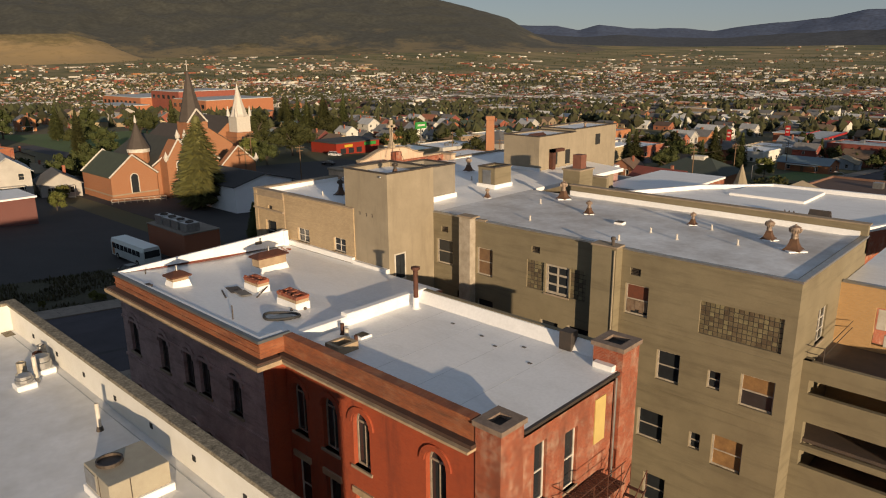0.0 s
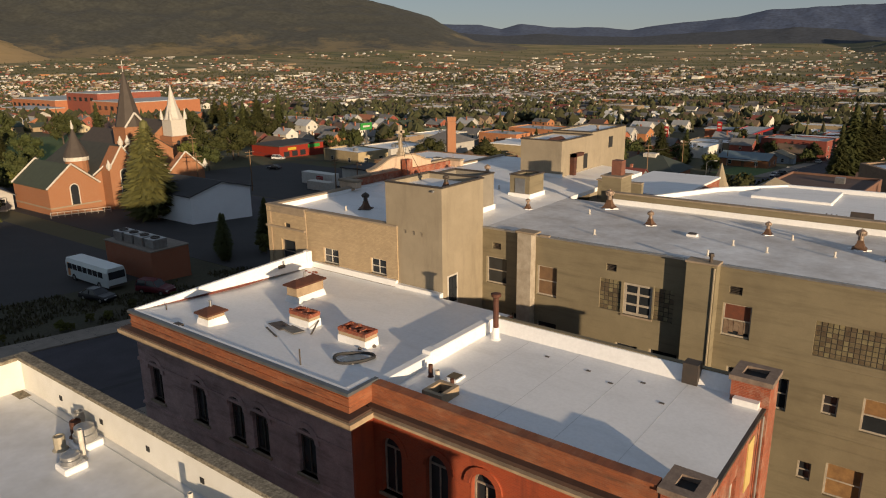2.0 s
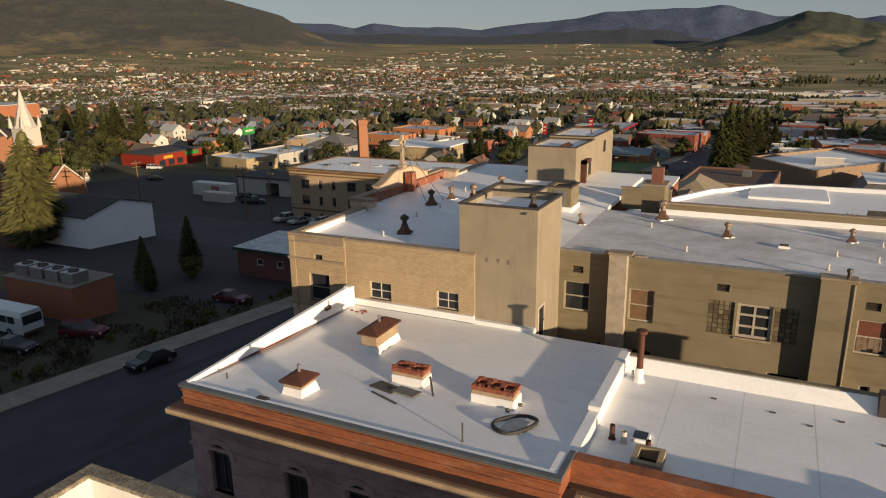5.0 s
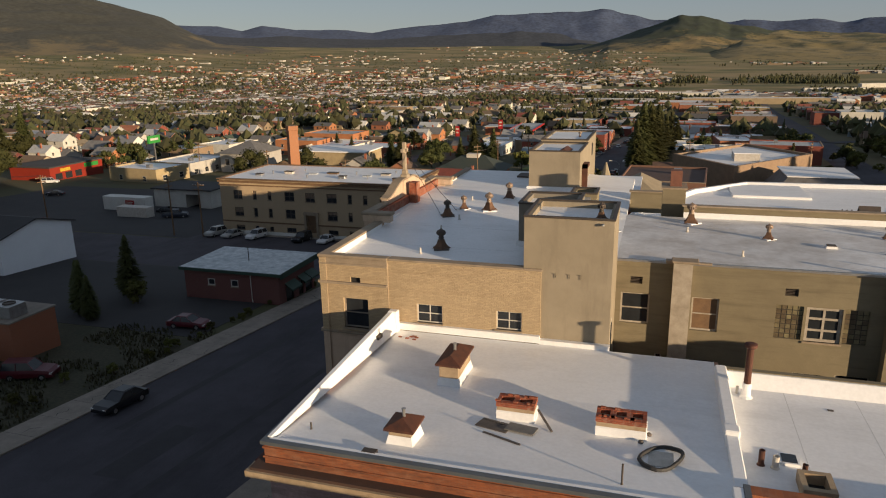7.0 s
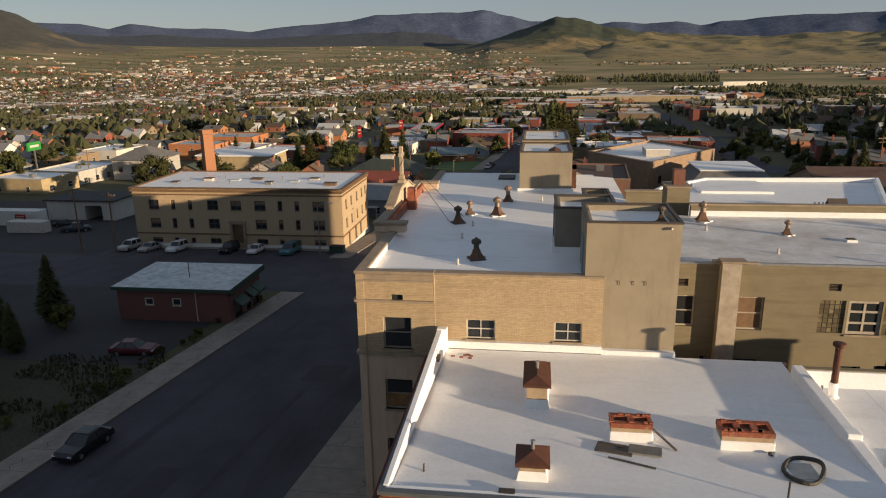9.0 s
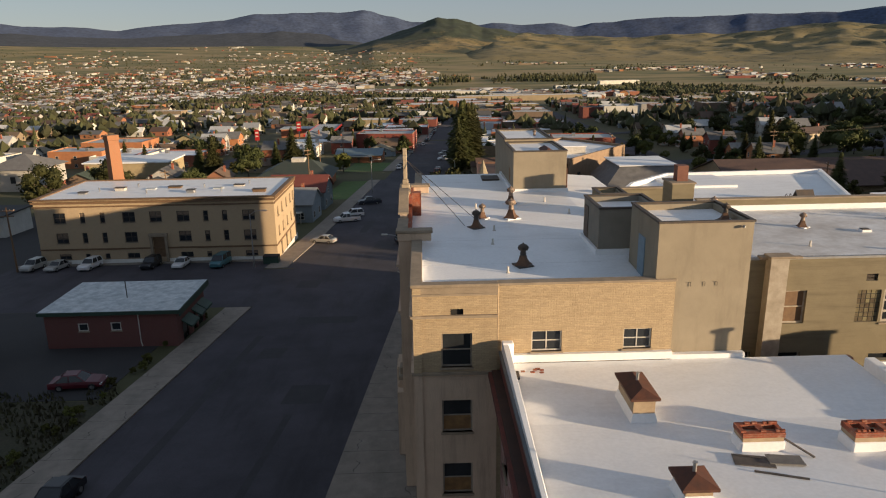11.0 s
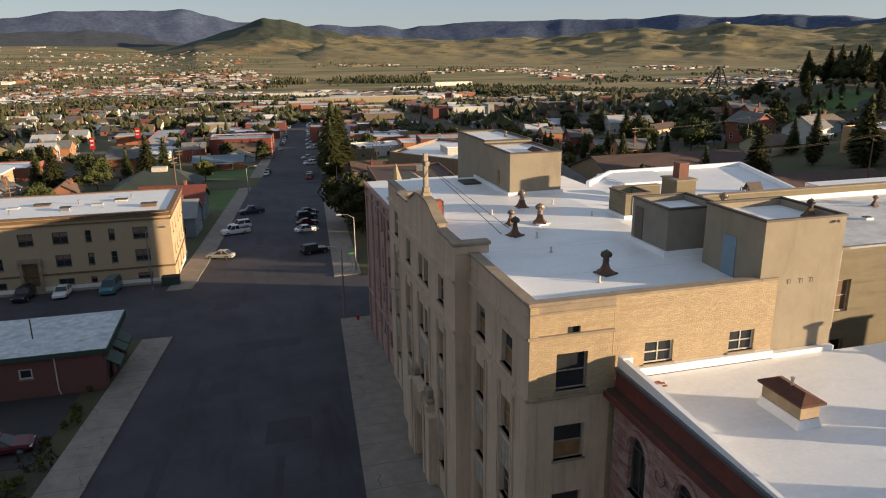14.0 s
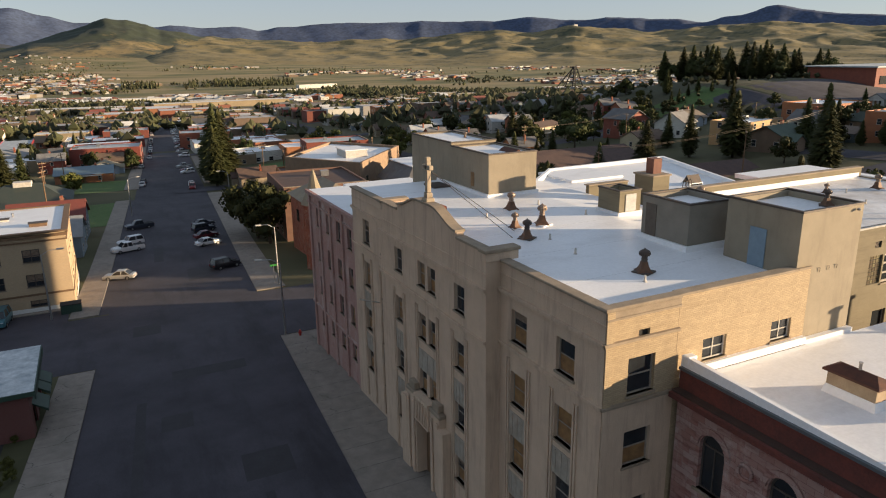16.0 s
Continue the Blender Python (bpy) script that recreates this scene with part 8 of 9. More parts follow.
church = thing("church", (-107, 40, -4), "orange brick church with green roofs and white gable trim", "church")
gb = -4.5
bm = bmesh.new()
gable_wall(bm, -116, -100.5, 26.5, 36.5, gb - 3, 2.0, 4.2, "x")
part("side_chapel", bm, church_brick, church)
bm = bmesh.new()
gable(bm, -116, -100.6, 26.5, 36.5, 2.1, 4.2, 0.05, "x")
part("chapel_roof", bm, green_slate, church)
bm = bmesh.new()
gable_wall(bm, -128, -103, 37, 53, gb - 3, 3.0, 5.4, "x")
part("nave", bm, church_brick, church)
bm = bmesh.new()
gable(bm, -128, -103.1, 37, 53, 3.1, 5.4, 0.1, "x")
part("nave_roof", bm, mat("dark_slate", (0.05, 0.052, 0.04), (0.035, 0.035, 0.03), scale=1.2, rough=0.8), church)
bm = bmesh.new()
gable_wall(bm, -104, -99.5, 38.6, 44.6, gb - 3, 4.2, 4.6, "x")
part("porch", bm, church_brick, church)
bm = bmesh.new()
gable_wall(bm, -104, -101.5, 53, 62, gb - 3, 1.5, 4.2, "x")
part("vestry", bm, church_brick, church)
bm = bmesh.new()
raked(bm, -100.4, 26.5, 36.5, 2.1, 4.2)
raked(bm, -116.0, 26.5, 36.5, 2.1, 4.2)
raked(bm, -99.4, 38.6, 44.6, 4.3, 4.6)
raked(bm, -102.9, 37, 53, 3.2, 5.4)
raked(bm, -101.4, 53, 62, 1.6, 4.2)
for y, z in ((41.6, 9.2), (38.5, 4.6), (44.7, 4.6), (45, 8.8), (62.2, 2.0)):
    lathe(bm, -99.5 if y < 45 else -102.9 if y < 46 else -101.4, y, ((0.45, z), (0.6, z + 0.6), (0.3, z + 1.2), (0.05, z + 1.9)), 8)
part("gable_trim", bm, wood_white, church, "white painted gable trim and finials")
for y, z, w, h, x in ((31.5, -1.6, 1.5, 4.0, -100.48), (41.6, -1.2, 1.5, 5.4, -99.48)):
    bm = bmesh.new()
    arch_prism(bm, "+x", x, y, z - 0.15, z + h + 0.2, w + 0.4, -0.06, 0.05)
    win = part("lancet_window", bm, wood_white, church)
    bm = bmesh.new()
    arch_prism(bm, "+x", x, y, z, z + h, w, -0.09, 0.0)
    part("pane", bm, glass, win)
part("brick_band", boxes((-100.5, -100.4, 26.5, 36.5, -1.9, -1.6), (-116, -100.5, 26.4, 26.5, -1.9, -1.6), (-116, -100.4, 26.35, 36.5, gb - 2, gb + 0.6)), coping, church)
bm = bmesh.new()
lathe(bm, -108.5, 36.5, ((2.2, gb), (2.2, 6.0)), 14)
turret = part("turret", bm, church_brick, church)
bm = bmesh.new()
lathe(bm, -108.5, 36.5, ((2.45, 6.0), (2.45, 6.8), (2.3, 6.8)), 14)
part("turret_band", bm, wood_white, turret)
bm = bmesh.new()
lathe(bm, -108.5, 36.5, ((2.6, 6.8), (1.2, 9.6), (0.1, 12.6)), 14)
part("turret_cone", bm, brown_slate, turret)
bm = bmesh.new()
lathe(bm, -108.5, 36.5, ((0.25, 12.4), (0.3, 12.9), (0.05, 14.2)), 6)
part("turret_finial", bm, wood_white, turret)
bm = bmesh.new()
for k in range(10):
    rod(bm, (-97.5, 25 + k * 1.3, ground(-97.5, 25 + k * 1.3)), (-97.5, 25 + k * 1.3, ground(-97.5, 25 + k * 1.3) + 1.1), 0.05, 5)
for z in (0.5, 1.05):
    rod(bm, (-97.5, 25, ground(-97.5, 25) + z), (-97.5, 36.7, ground(-97.5, 36.7) + z), 0.05, 5)
solo("white_fence", bm, wood_white, "low white rail fence before the church", "fence")
far_church = thing("spired_church", (-140, 75, -7), "brick church with a dark spire and a white steeple", "church")
bm = bmesh.new()
gable_wall(bm, -172, -143, 65, 80, -10, 1.5, 5.2, "x")
part("nave", bm, church_brick, far_church)
bm = bmesh.new()
gable(bm, -172, -143, 65, 80, 1.6, 5.2, 0.4, "x")
part("roof", bm, brown_slate, far_church)
part("dark_tower", boxes((-138.8, -132.8, 61, 67, -10, 9.5)), church_brick, far_church)
bm = bmesh.new()
lathe(bm, -135.8, 64, ((3.7, 9.5), (2.2, 15.0), (0.25, 23.0), (0.06, 23.2)), 8)
part("dark_spire", bm, brown_slate, far_church)
bm = boxes((-135.88, -135.72, 63.92, 64.08, 23, 26), (-135.88, -135.72, 63.3, 64.7, 24.8, 24.96))
part("spire_cross", bm, wood_white, far_church)
bm = bmesh.new()
for y in (61, 67):
    rod(bm, (-132.7, y, 9.4), (-132.7, 64, 13.0), 0.25, 6)
part("tower_gable_trim", bm, wood_white, far_church)
steeple = thing("steeple_church", (-200, 117, -10), "brick tower with a tall white steeple", "church")
part("tower", boxes((-204.5, -196.5, 113, 121, -14, -1.5)), church_brick, steeple)
part("belfry", boxes((-203.5, -197.5, 114, 120, -1.5, 4.5)), wood_white, steeple)
bm = bmesh.new()
lathe(bm, -200.5, 117, ((3.9, 4.5), (3.3, 5.2), (1.6, 10.5), (0.1, 17.0)), 8)
for dx, dy in ((-3, -3), (3, -3), (3, 3), (-3, 3)):
    lathe(bm, -200.5 + dx, 117 + dy, ((0.7, 4.5), (0.6, 6.0), (0.05, 8.5)), 6)
part("steeple", bm, wood_white, steeple)
for k in range(2):
    bm = bmesh.new()
    arch_prism(bm, "+x", -196.5, 115.6 + k * 2.8, -6.5, -3.0, 1.3, -0.06, 0.1)
    part("window", bm, glass, steeple)
bm = bmesh.new()
gable_wall(bm, -228, -205, 108, 126, -14, -3, 7, "x")
part("nave", bm, church_brick, steeple)
bm = bmesh.new()
gable(bm, -228, -205, 108, 126, -2.9, 7, 0.4, "x")
part("nave_roof", bm, brown_slate, steeple)

# big brick school far to the west
school = thing("school", (-560, 262, -17), "long red brick school with flat grey roofs", "school")
for x0, x1, y0, y1, z1 in ((-640, -560, 236, 290, -5), (-560, -510, 246, 300, 1), (-510, -455, 240, 300, -4), (-600, -540, 210, 236, -10)):
    b = part("block", boxes((x0, x1, y0, y1, -24, z1)), WALLS[2], school)
    part("block_roof", boxes((x0 + 1, x1 - 1, y0 + 1, y1 - 1, z1, z1 + 0.5)), grey_roof, b)
    for k in range(int((x1 - x0) / 9)):
        part("window", boxes((x0 + 3 + k * 9, x0 + 7 + k * 9, y0 - 0.2, y0 + 0.1, z1 - 6, z1 - 3)), glass, b)

# sheds, garage and store along the side street
garage = thing("garage", (-91, 108, -8), "long white garage with a dark flat roof and an open bay", "garage")
part("wall", boxes((-99, -90, 104, 114, -11, -3.6), (-86, -83, 104, 114, -11, -3.6), (-90, -86, 104, 114, -4.6, -3.6), (-90, -86, 113, 114, -11, -4.6)), WALLS[0], garage)
part("roof", boxes((-99.5, -82.5, 103.5, 114.5, -3.6, -3.3)), MATS["tar_roof"], garage)
cont = thing("shipping_container", (-99, 96, -7.5), "pale cream shipping container standing in the yard", "container")
part("body", bevelled(boxes((-108, -96, 97, 99.8, -8.4, -4.4)), 0.05), cream, cont)
bm = bmesh.new()
for k in range(36):
    box(bm, -107.8 + k * 0.325, -107.66 + k * 0.325, 96.95, 97.0, -8.2, -4.5)
part("corrugation", bm, cream, cont)
cont2 = thing("shipping_container", (-93, 91, -7.5), "white shipping container beside the yard", "container")
part("body", bevelled(boxes((-97.5, -89.5, 89.5, 92, -8.2, -4.9)), 0.05), wood_white, cont2)
sign = thing("yard_sign", (-98, 94.9, -7), "red board sign on posts", "sign")
part("board", boxes((-99.6, -97.2, 94.8, 94.9, -5.9, -4.6)), paint("sign_red", (0.35, 0.02, 0.02)), sign)
part("lettering_bars", boxes((-99.3, -97.5, 94.77, 94.8, -5.1, -4.95), (-99.3, -97.8, 94.77, 94.8, -5.5, -5.35)), wood_white, sign)
part("post", boxes((-99.5, -99.4, 94.82, 94.9, -8, -5.9), (-97.4, -97.3, 94.82, 94.9, -8, -5.9)), dark_metal, sign)
redstore = thing("red_store", (-169, 146, -10), "low red store with a flat dark roof and small signs", "store")
part("wall", boxes((-180, -164, 136, 158, -13, -5.6)), paint("barn_red", (0.3, 0.04, 0.025)), redstore)
part("roof", boxes((-180.4, -163.6, 135.6, 158.4, -5.6, -5.2)), MATS["tar_roof"], redstore)
part("sign_panel", boxes((-164.0, -163.8, 150, 156, -7.2, -5.9)), paint("sign_green", (0.05, 0.3, 0.06)), redstore)
part("sign_panel", boxes((-164.0, -163.8, 140, 144, -7.2, -6.2)), paint("sign_yellow", (0.6, 0.4, 0.05)), redstore)
for k in range(3):
    part("window", boxes((-164.0, -163.9, 138 + k * 4, 140.6 + k * 4, -9.6, -7.6)), glass, redstore)
bigsign = thing("roadside_sign", (-150, 168, -11), "green roadside sign on a tall grey pole", "sign")
part("pole", boxes((-150.2, -149.8, 167.8, 168.2, -13, 1)), galvanised, bigsign)
part("panel", boxes((-150.3, -149.7, 165, 171, -1.2, 1.4)), paint("sign_green", (0.05, 0.3, 0.06)), bigsign)
part("lettering_bars", boxes((-149.7, -149.64, 166, 170, -0.2, 0.5)), wood_white, bigsign)

# house and tall brick stack behind the apartments
villa = thing("villa", (-118, 178, -11), "white two-storey house with a hipped grey roof", "house")
part("wall", boxes((-126, -111, 171, 186, -15, -4.6)), WALLS[0], villa)
bm = bmesh.new()
a = [bm.verts.new(p) for p in ((-127, 170, -4.6), (-110, 170, -4.6), (-110, 187, -4.6), (-127, 187, -4.6))]
b = bm.verts.new((-118.5, 178.5, -0.8))
bm.faces.new(a[::-1])
for k in range(4):
    bm.faces.new((a[k], a[(k + 1) % 4], b))
part("roof", bm, ROOFS[0], villa)
for k in range(3):
    part("window", boxes((-124 + k * 4.5, -122.6 + k * 4.5, 170.9, 171, -8.5, -6.6)), glass, villa)
STX, STY = -58.0, 100.0
brick_stack = thing("brick_stack", (STX, STY, -8), "tall square brick smokestack", "chimney")
bm = bmesh.new()
lathe(bm, STX, STY, ((1.7, -10), (1.35, 11.4), (1.5, 11.5), (1.5, 12.4)), 4)
part("shaft", bm, church_brick, brick_stack)
workshop = thing("workshop", (-97, 206, -14), "long tan workshop with a white flat roof", "building")
part("wall", boxes((-111, -84, 198, 214, -16, -7.2)), WALLS[4], workshop)
part("roof", boxes((-111.5, -83.5, 197.5, 214.5, -7.2, -6.8)), white_roof, workshop)

# petrol station, white-roofed store, houses down the street
gas = thing("petrol_station", (-53, 352, -18), "petrol station with a red-edged white canopy", "petrol station")
zc = ground(-53, 352)
part("canopy", boxes((-60, -47, 322, 376, zc + 5.0, zc + 5.5)), grey_roof, gas)
part("canopy_edge", boxes((-60.2, -46.8, 321.8, 322, zc + 4.8, zc + 5.8), (-47, -46.8, 322, 376, zc + 4.8, zc + 5.8), (-60.2, -60, 322, 376, zc + 4.8, zc + 5.8)), paint("canopy_red", (0.45, 0.03, 0.03)), gas)
for x in (-57, -50):
    for y in (343, 353, 363):
        part("column", boxes((x - 0.2, x + 0.2, y - 0.2, y + 0.2, zc - 1, zc + 5)), wood_white, gas)
part("shop", boxes((-80, -62, 366, 378, zc - 3, zc + 4)), WALLS[2], gas)
part("shop_roof", boxes((-80.4, -61.6, 365.6, 378.4, zc + 4, zc + 4.4)), grey_roof, gas)
for x, y, h, w, lb in ((-78, 300, 9, 1.0, "tall red and white petrol sign"), (-66, 344, 10, 1.2, "tall white petrol sign on a pole")):
    z = ground(x, y)
    s = thing("petrol_sign", (x, y, z), lb, "sign")
    part("pole", boxes((x - 0.2, x + 0.2, y - 0.2, y + 0.2, z - 1, z + h)), galvanised, s)
    part("panel", boxes((x - w, x + w, y - 0.4, y - 0.2, z + h - 5, z + h)), paint("canopy_red", (0.45, 0.03, 0.03)), s)
    part("lettering_bars", boxes((x - w * 0.7, x + w * 0.7, y - 0.45, y - 0.4, z + h - 1.8, z + h - 1.0), (x - w * 0.7, x + w * 0.5, y - 0.45, y - 0.4, z + h - 3.4, z + h - 2.8)), wood_white, s)
mart = thing("market", (-18, 331, -17), "wide brick market with a white flat roof", "store")
zm = ground(-18, 331)
part("wall", boxes((-32, -5, 322, 344, zm - 4, zm + 4.8)), WALLS[2], mart)
part("roof", boxes((-31.5, -5.5, 322.5, 343.5, zm + 4.4, zm + 4.95)), white_roof, mart)
for k in range(5):
    part("window", boxes((-30 + k * 5, -27 + k * 5, 321.85, 322, zm + 0.8, zm + 2.8)), glass, mart)
for proto, x, y, a, s in ((HOUSES[3], -72, 152, 88, 1.0), (HOUSES[1], -90, 142, 85, 1.0), (HOUSES[0], -78, 180, 2, 1.0), (HOUSES[5], -96, 168, 88, 1.1), (HOUSES[6], -60, 172, 3, 0.9), (HOUSES[1], 22, 186, -90, 1.0),
                          (HOUSES[4], -122, 13, 80, 1.1), (HOUSES[0], -119, 22, 80, 1.0), (HOUSES[3], -128, 3, 80, 1.0), (HOUSES[2], 143, 166, 5, 1.15), (HOUSES[3], 172, 168, 5, 1.1), (HOUSES[5], 142, 105, 5, 1.2), (HOUSES[1], 128, 140, 95, 1.0), (HOUSES[0], 176, 120, 5, 1.1)):
    place(proto, x, y, a, s)
place(STORES[0], 208, 139, 95, 0.95), place(STORES[2], 168, 84, 10, 0.9), place(STORES[3], 37, 256, 5, 0.9), place(STORES[0], 49, 300, 5, 0.8)
place(STORES[2], -150, 8, 10, 1.0)
roof_red = mat("shingle_red", (0.2, 0.05, 0.035), (0.14, 0.04, 0.03), scale=1.5)
roof_blue = mat("metal_blue", (0.16, 0.22, 0.25), (0.12, 0.17, 0.2), scale=2, rough=0.5)
for wm, rm, w, d, h, rise, lb, al, x, y, a in ((WALLS[3], roof_red, 13, 10, 4.6, 3.0, "grey-blue house with a dull red roof", "x", -29.5, 133, -4), (WALLS[3], ROOFS[2], 10, 9, 4.2, 2.6, "blue-grey house with a pale metal roof", "x", -28.5, 117, -4),
                                               (WALLS[2], roof_blue, 17, 10, 3.0, 1.8, "low brick house with a blue-grey roof", "x", -24, 234, -4), (WALLS[0], ROOFS[0], 13, 10, 4.4, 3.4, "white gabled house with a grey roof", "x", 152, 152, 30),
                                               (WALLS[1], ROOFS[1], 16, 9, 4.8, 1.2, "yellow house with a low brown roof", "x", 127, 194, 25)):
    own = house(0, wm, rm, w, d, h, rise, lb, al)
    own.matrix_world = pose(x, y, ground(x, y), 0, 0, a)
orange_brick = mat("orange_brick", (0.36, 0.13, 0.06), (0.27, 0.09, 0.045), scale=1.5)
shop = flat_block(orange_brick, white_roof, 20, 12, 6.2, "orange brick block with a white flat roof")
shop.matrix_world = pose(152, 124, ground(152, 124), 0, 0, 15)
flatb = flat_block(WALLS[2], ROOFS[1], 24, 16, 7.5, "brick building with a wide brown flat roof")
flatb.matrix_world = pose(33, 150, ground(33, 150), 0, 0, -4)
hip = thing("hip_roof_house", (-37, 172, -11), "brick house with a dark green hipped roof", "house")
zk = ground(-37, 172)
part("wall", boxes((-47, -27, 164, 180, zk - 3, zk + 3.4)), WALLS[2], hip)
bm = bmesh.new()
a = [bm.verts.new(p) for p in ((-48, 163, zk + 3.3), (-26, 163, zk + 3.3), (-26, 181, zk + 3.3), (-48, 181, zk + 3.3))]
b = [bm.verts.new(p) for p in ((-40, 172, zk + 7.4), (-33, 172, zk + 7.4))]
bm.faces.new(a[::-1])
for f in ((a[0], a[1], b[1], b[0]), (a[1], a[2], b[1]), (a[2], a[3], b[0], b[1]), (a[3], a[0], b[0])):
    bm.faces.new(f)
part("roof", bm, mat("roof_dark_green", (0.03, 0.045, 0.035), (0.045, 0.05, 0.04), scale=2, rough=0.7), hip)
part("skylight", bevelled(boxes((-38.5, -34.5, 170.6, 173.4, zk + 6.6, zk + 7.9)), 0.1), wood_white, hip)
for k in range(4):
    part("window", boxes((-45 + k * 5, -43.4 + k * 5, 163.92, 164, zk + 0.9, zk + 2.5)), glass, hip)
CARS = [park(-8.5, 206, 83, "sedan", white, "white sedan parked along the street"), park(-7.8, 213, 83, "sedan", black, "black sedan parked along the street"), park(7.5, 232, 200, "suv", white, "white sport utility parked slantwise"), park(8.2, 240, 200, "sedan", maroon, "dark red sedan parked slantwise"), park(8.6, 252, 200, "pickup", silver, "silver pickup parked down the street")]
crn = random.Random(9)
for k in range(40):
    left = k % 2
    v = 300 + (k // 2) * 11 + crn.uniform(-2, 2)
    if 300 < v < 320 or 412 < v < 440:
        continue
    x, y = town_at(-6.9 if left else 6.9, v)
    copy_thing(crn.choice(CARS), slope_pose(x, y, (86 if left else 200) + crn.uniform(-4, 4)))
redgar = thing("brick_garage", (-86, 3, -1.5), "small dark red garage with a white roof", "garage")
part("wall", boxes((-94, -84, -4, 7, -4, 3.0)), store_brick, redgar)
part("roof", boxes((-94.3, -83.7, -4.3, 7.3, 3.0, 3.3)), white_roof, redgar)
tanb = thing("tan_block", (37, 148, -8), "tan plastered block with a white stepped roof", "building")
bm = bmesh.new()
quad = [(33.5, 127.5), (53, 151), (40, 170), (21, 146)]
inner = [(33.9, 128.6), (52.1, 151), (39.8, 168.8), (22, 146.2)]
rings = [[bm.verts.new((x, y, z)) for x, y in q] for q, z in ((quad, -15), (quad, 2.1), (inner, 2.1), (inner, 1.2))]
for p, q in zip(rings, rings[1:]):
    for k in range(4):
        bm.faces.new((p[k], p[(k + 1) % 4], q[(k + 1) % 4], q[k]))
bmesh.ops.recalc_face_normals(bm, faces=bm.faces)
part("wall", bm, mat("block_brick", (0.27, 0.185, 0.115), (0.19, 0.125, 0.08), scale=1.2), tanb)
bm = bmesh.new()
prism(bm, inner, 1.2, 1.5)
part("roof", bm, white_roof, tanb)
part("penthouse", boxes((34.5, 40, 140, 147, 1.3, 3.2)), wood_white, tanb)
part("penthouse_roof", boxes((34.3, 40.2, 139.8, 147.2, 3.2, 3.4)), white_roof, tanb)
for k in range(3):
    x, y = 36.5 + k * 5, 131.2 + k * 6.13
    bm = boxes((-0.7, 0.7, -0.08, 0.08, -3.4, -1.6))
    bmesh.ops.transform(bm, matrix=pose(x, y, 0, 0, 0, 50.8), verts=bm.verts)
    part("window", bm, glass, tanb)
barn = thing("dark_roof_house", (60, 112, -8), "dark-roofed house with a flat white top", "house")
bm = bmesh.new()
a = [bm.verts.new(p) for p in ((38, 113, -2.5), (61, 113, -2.5), (61, 137, -2.5), (40, 134, -2.5))]
b = [bm.verts.new(p) for p in ((43, 119.3, 1.5), (55.5, 119.3, 1.5), (55.5, 132.3, 1.5), (43.5, 132.3, 1.5))]
for k in range(4):
    bm.faces.new((a[k], a[(k + 1) % 4], b[(k + 1) % 4], b[k]))
bm.faces.new(b)
part("roof", bm, ROOFS[0], barn)
part("flat_top", boxes((42.7, 55.8, 119, 132.6, 1.5, 1.7)), white_roof, barn)
part("wall", boxes((41, 60, 114, 133, -14, -2.4)), WALLS[0], barn)
brown = thing("brown_roof_hall", (100, 60, -6), "long hall with a brown shingle roof", "hall")
bm = bmesh.new()
gable_wall(bm, 66, 106, 112, 136, -12, -2.2, 4.0, "x")
part("wall", bm, WALLS[4], brown)
bm = bmesh.new()
gable(bm, 66, 106, 112, 136, -2.1, 4.0, 0.6, "x")
dull_brown = mat("shingle_dull_brown", (0.105, 0.06, 0.045), (0.065, 0.04, 0.032), scale=1.5)
part("roof", bm, dull_brown, brown)
low_hall = thing("brown_roof_house", (104, 96, -5), "low house with a dull brown shingle roof", "house")
bm = bmesh.new()
gable_wall(bm, 90, 118, 86, 104, -10, -2.6, 3.2, "x")
part("wall", bm, WALLS[4], low_hall)
bm = bmesh.new()
gable(bm, 90, 118, 86, 104, -2.5, 3.2, 0.6, "x")
part("roof", bm, dull_brown, low_hall)
for k in range(3):
    part("roof_vent", boxes((96 + k * 7, 96.5 + k * 7, 88 + k % 2, 88.5 + k % 2, -2.2, -1.2)), galvanised, low_hall)
corner_house = thing("turret_house", (14, 90, -8), "brick corner house with a tan hipped roof and a pointed turret", "house")
bm = boxes((10.2, 19.4, 81.6, 98.4, -11, 2.6))
part("wall", bm, raw_brick, corner_house)
bm = bmesh.new()
a = [bm.verts.new(p) for p in ((9.7, 81.1, 2.5), (19.9, 81.1, 2.5), (19.9, 98.9, 2.5), (9.7, 98.9, 2.5))]
b = [bm.verts.new(p) for p in ((14.8, 86.5, 5.7), (14.8, 93.5, 5.7))]
bm.faces.new(a[::-1])
for f in ((a[0], a[1], b[0]), (a[1], a[2], b[1], b[0]), (a[2], a[3], b[1]), (a[3], a[0], b[0], b[1])):
    bm.faces.new(f)
part("roof", bm, MATS["shingle_tan"], corner_house)
bm = boxes((13.6, 15.4, 80.9, 82.6, 2.4, 3.6))
dormer = part("dormer", bm, wood_white, corner_house)
bm = bmesh.new()
gable(bm, 13.5, 15.5, 80.8, 84.5, 3.6, 0.9, 0.15, "y")
part("dormer_roof", bm, MATS["shingle_tan"], dormer)
part("dormer_pane", boxes((14.0, 15.0, 80.86, 80.9, 2.7, 3.4)), glass, dormer)
bm = bmesh.new()
lathe(bm, 9.5, 80.5, ((2.2, 4.0), (1.0, 6.5), (0.08, 9.3)), 8)
part("turret_cone", bm, MATS["shingle_tan"], corner_house, "pointed tan turret roof")
bm = bmesh.new()
lathe(bm, 9.5, 80.5, ((1.8, -8), (1.8, 4.0)), 8)
part("turret_drum", bm, raw_brick, corner_house)
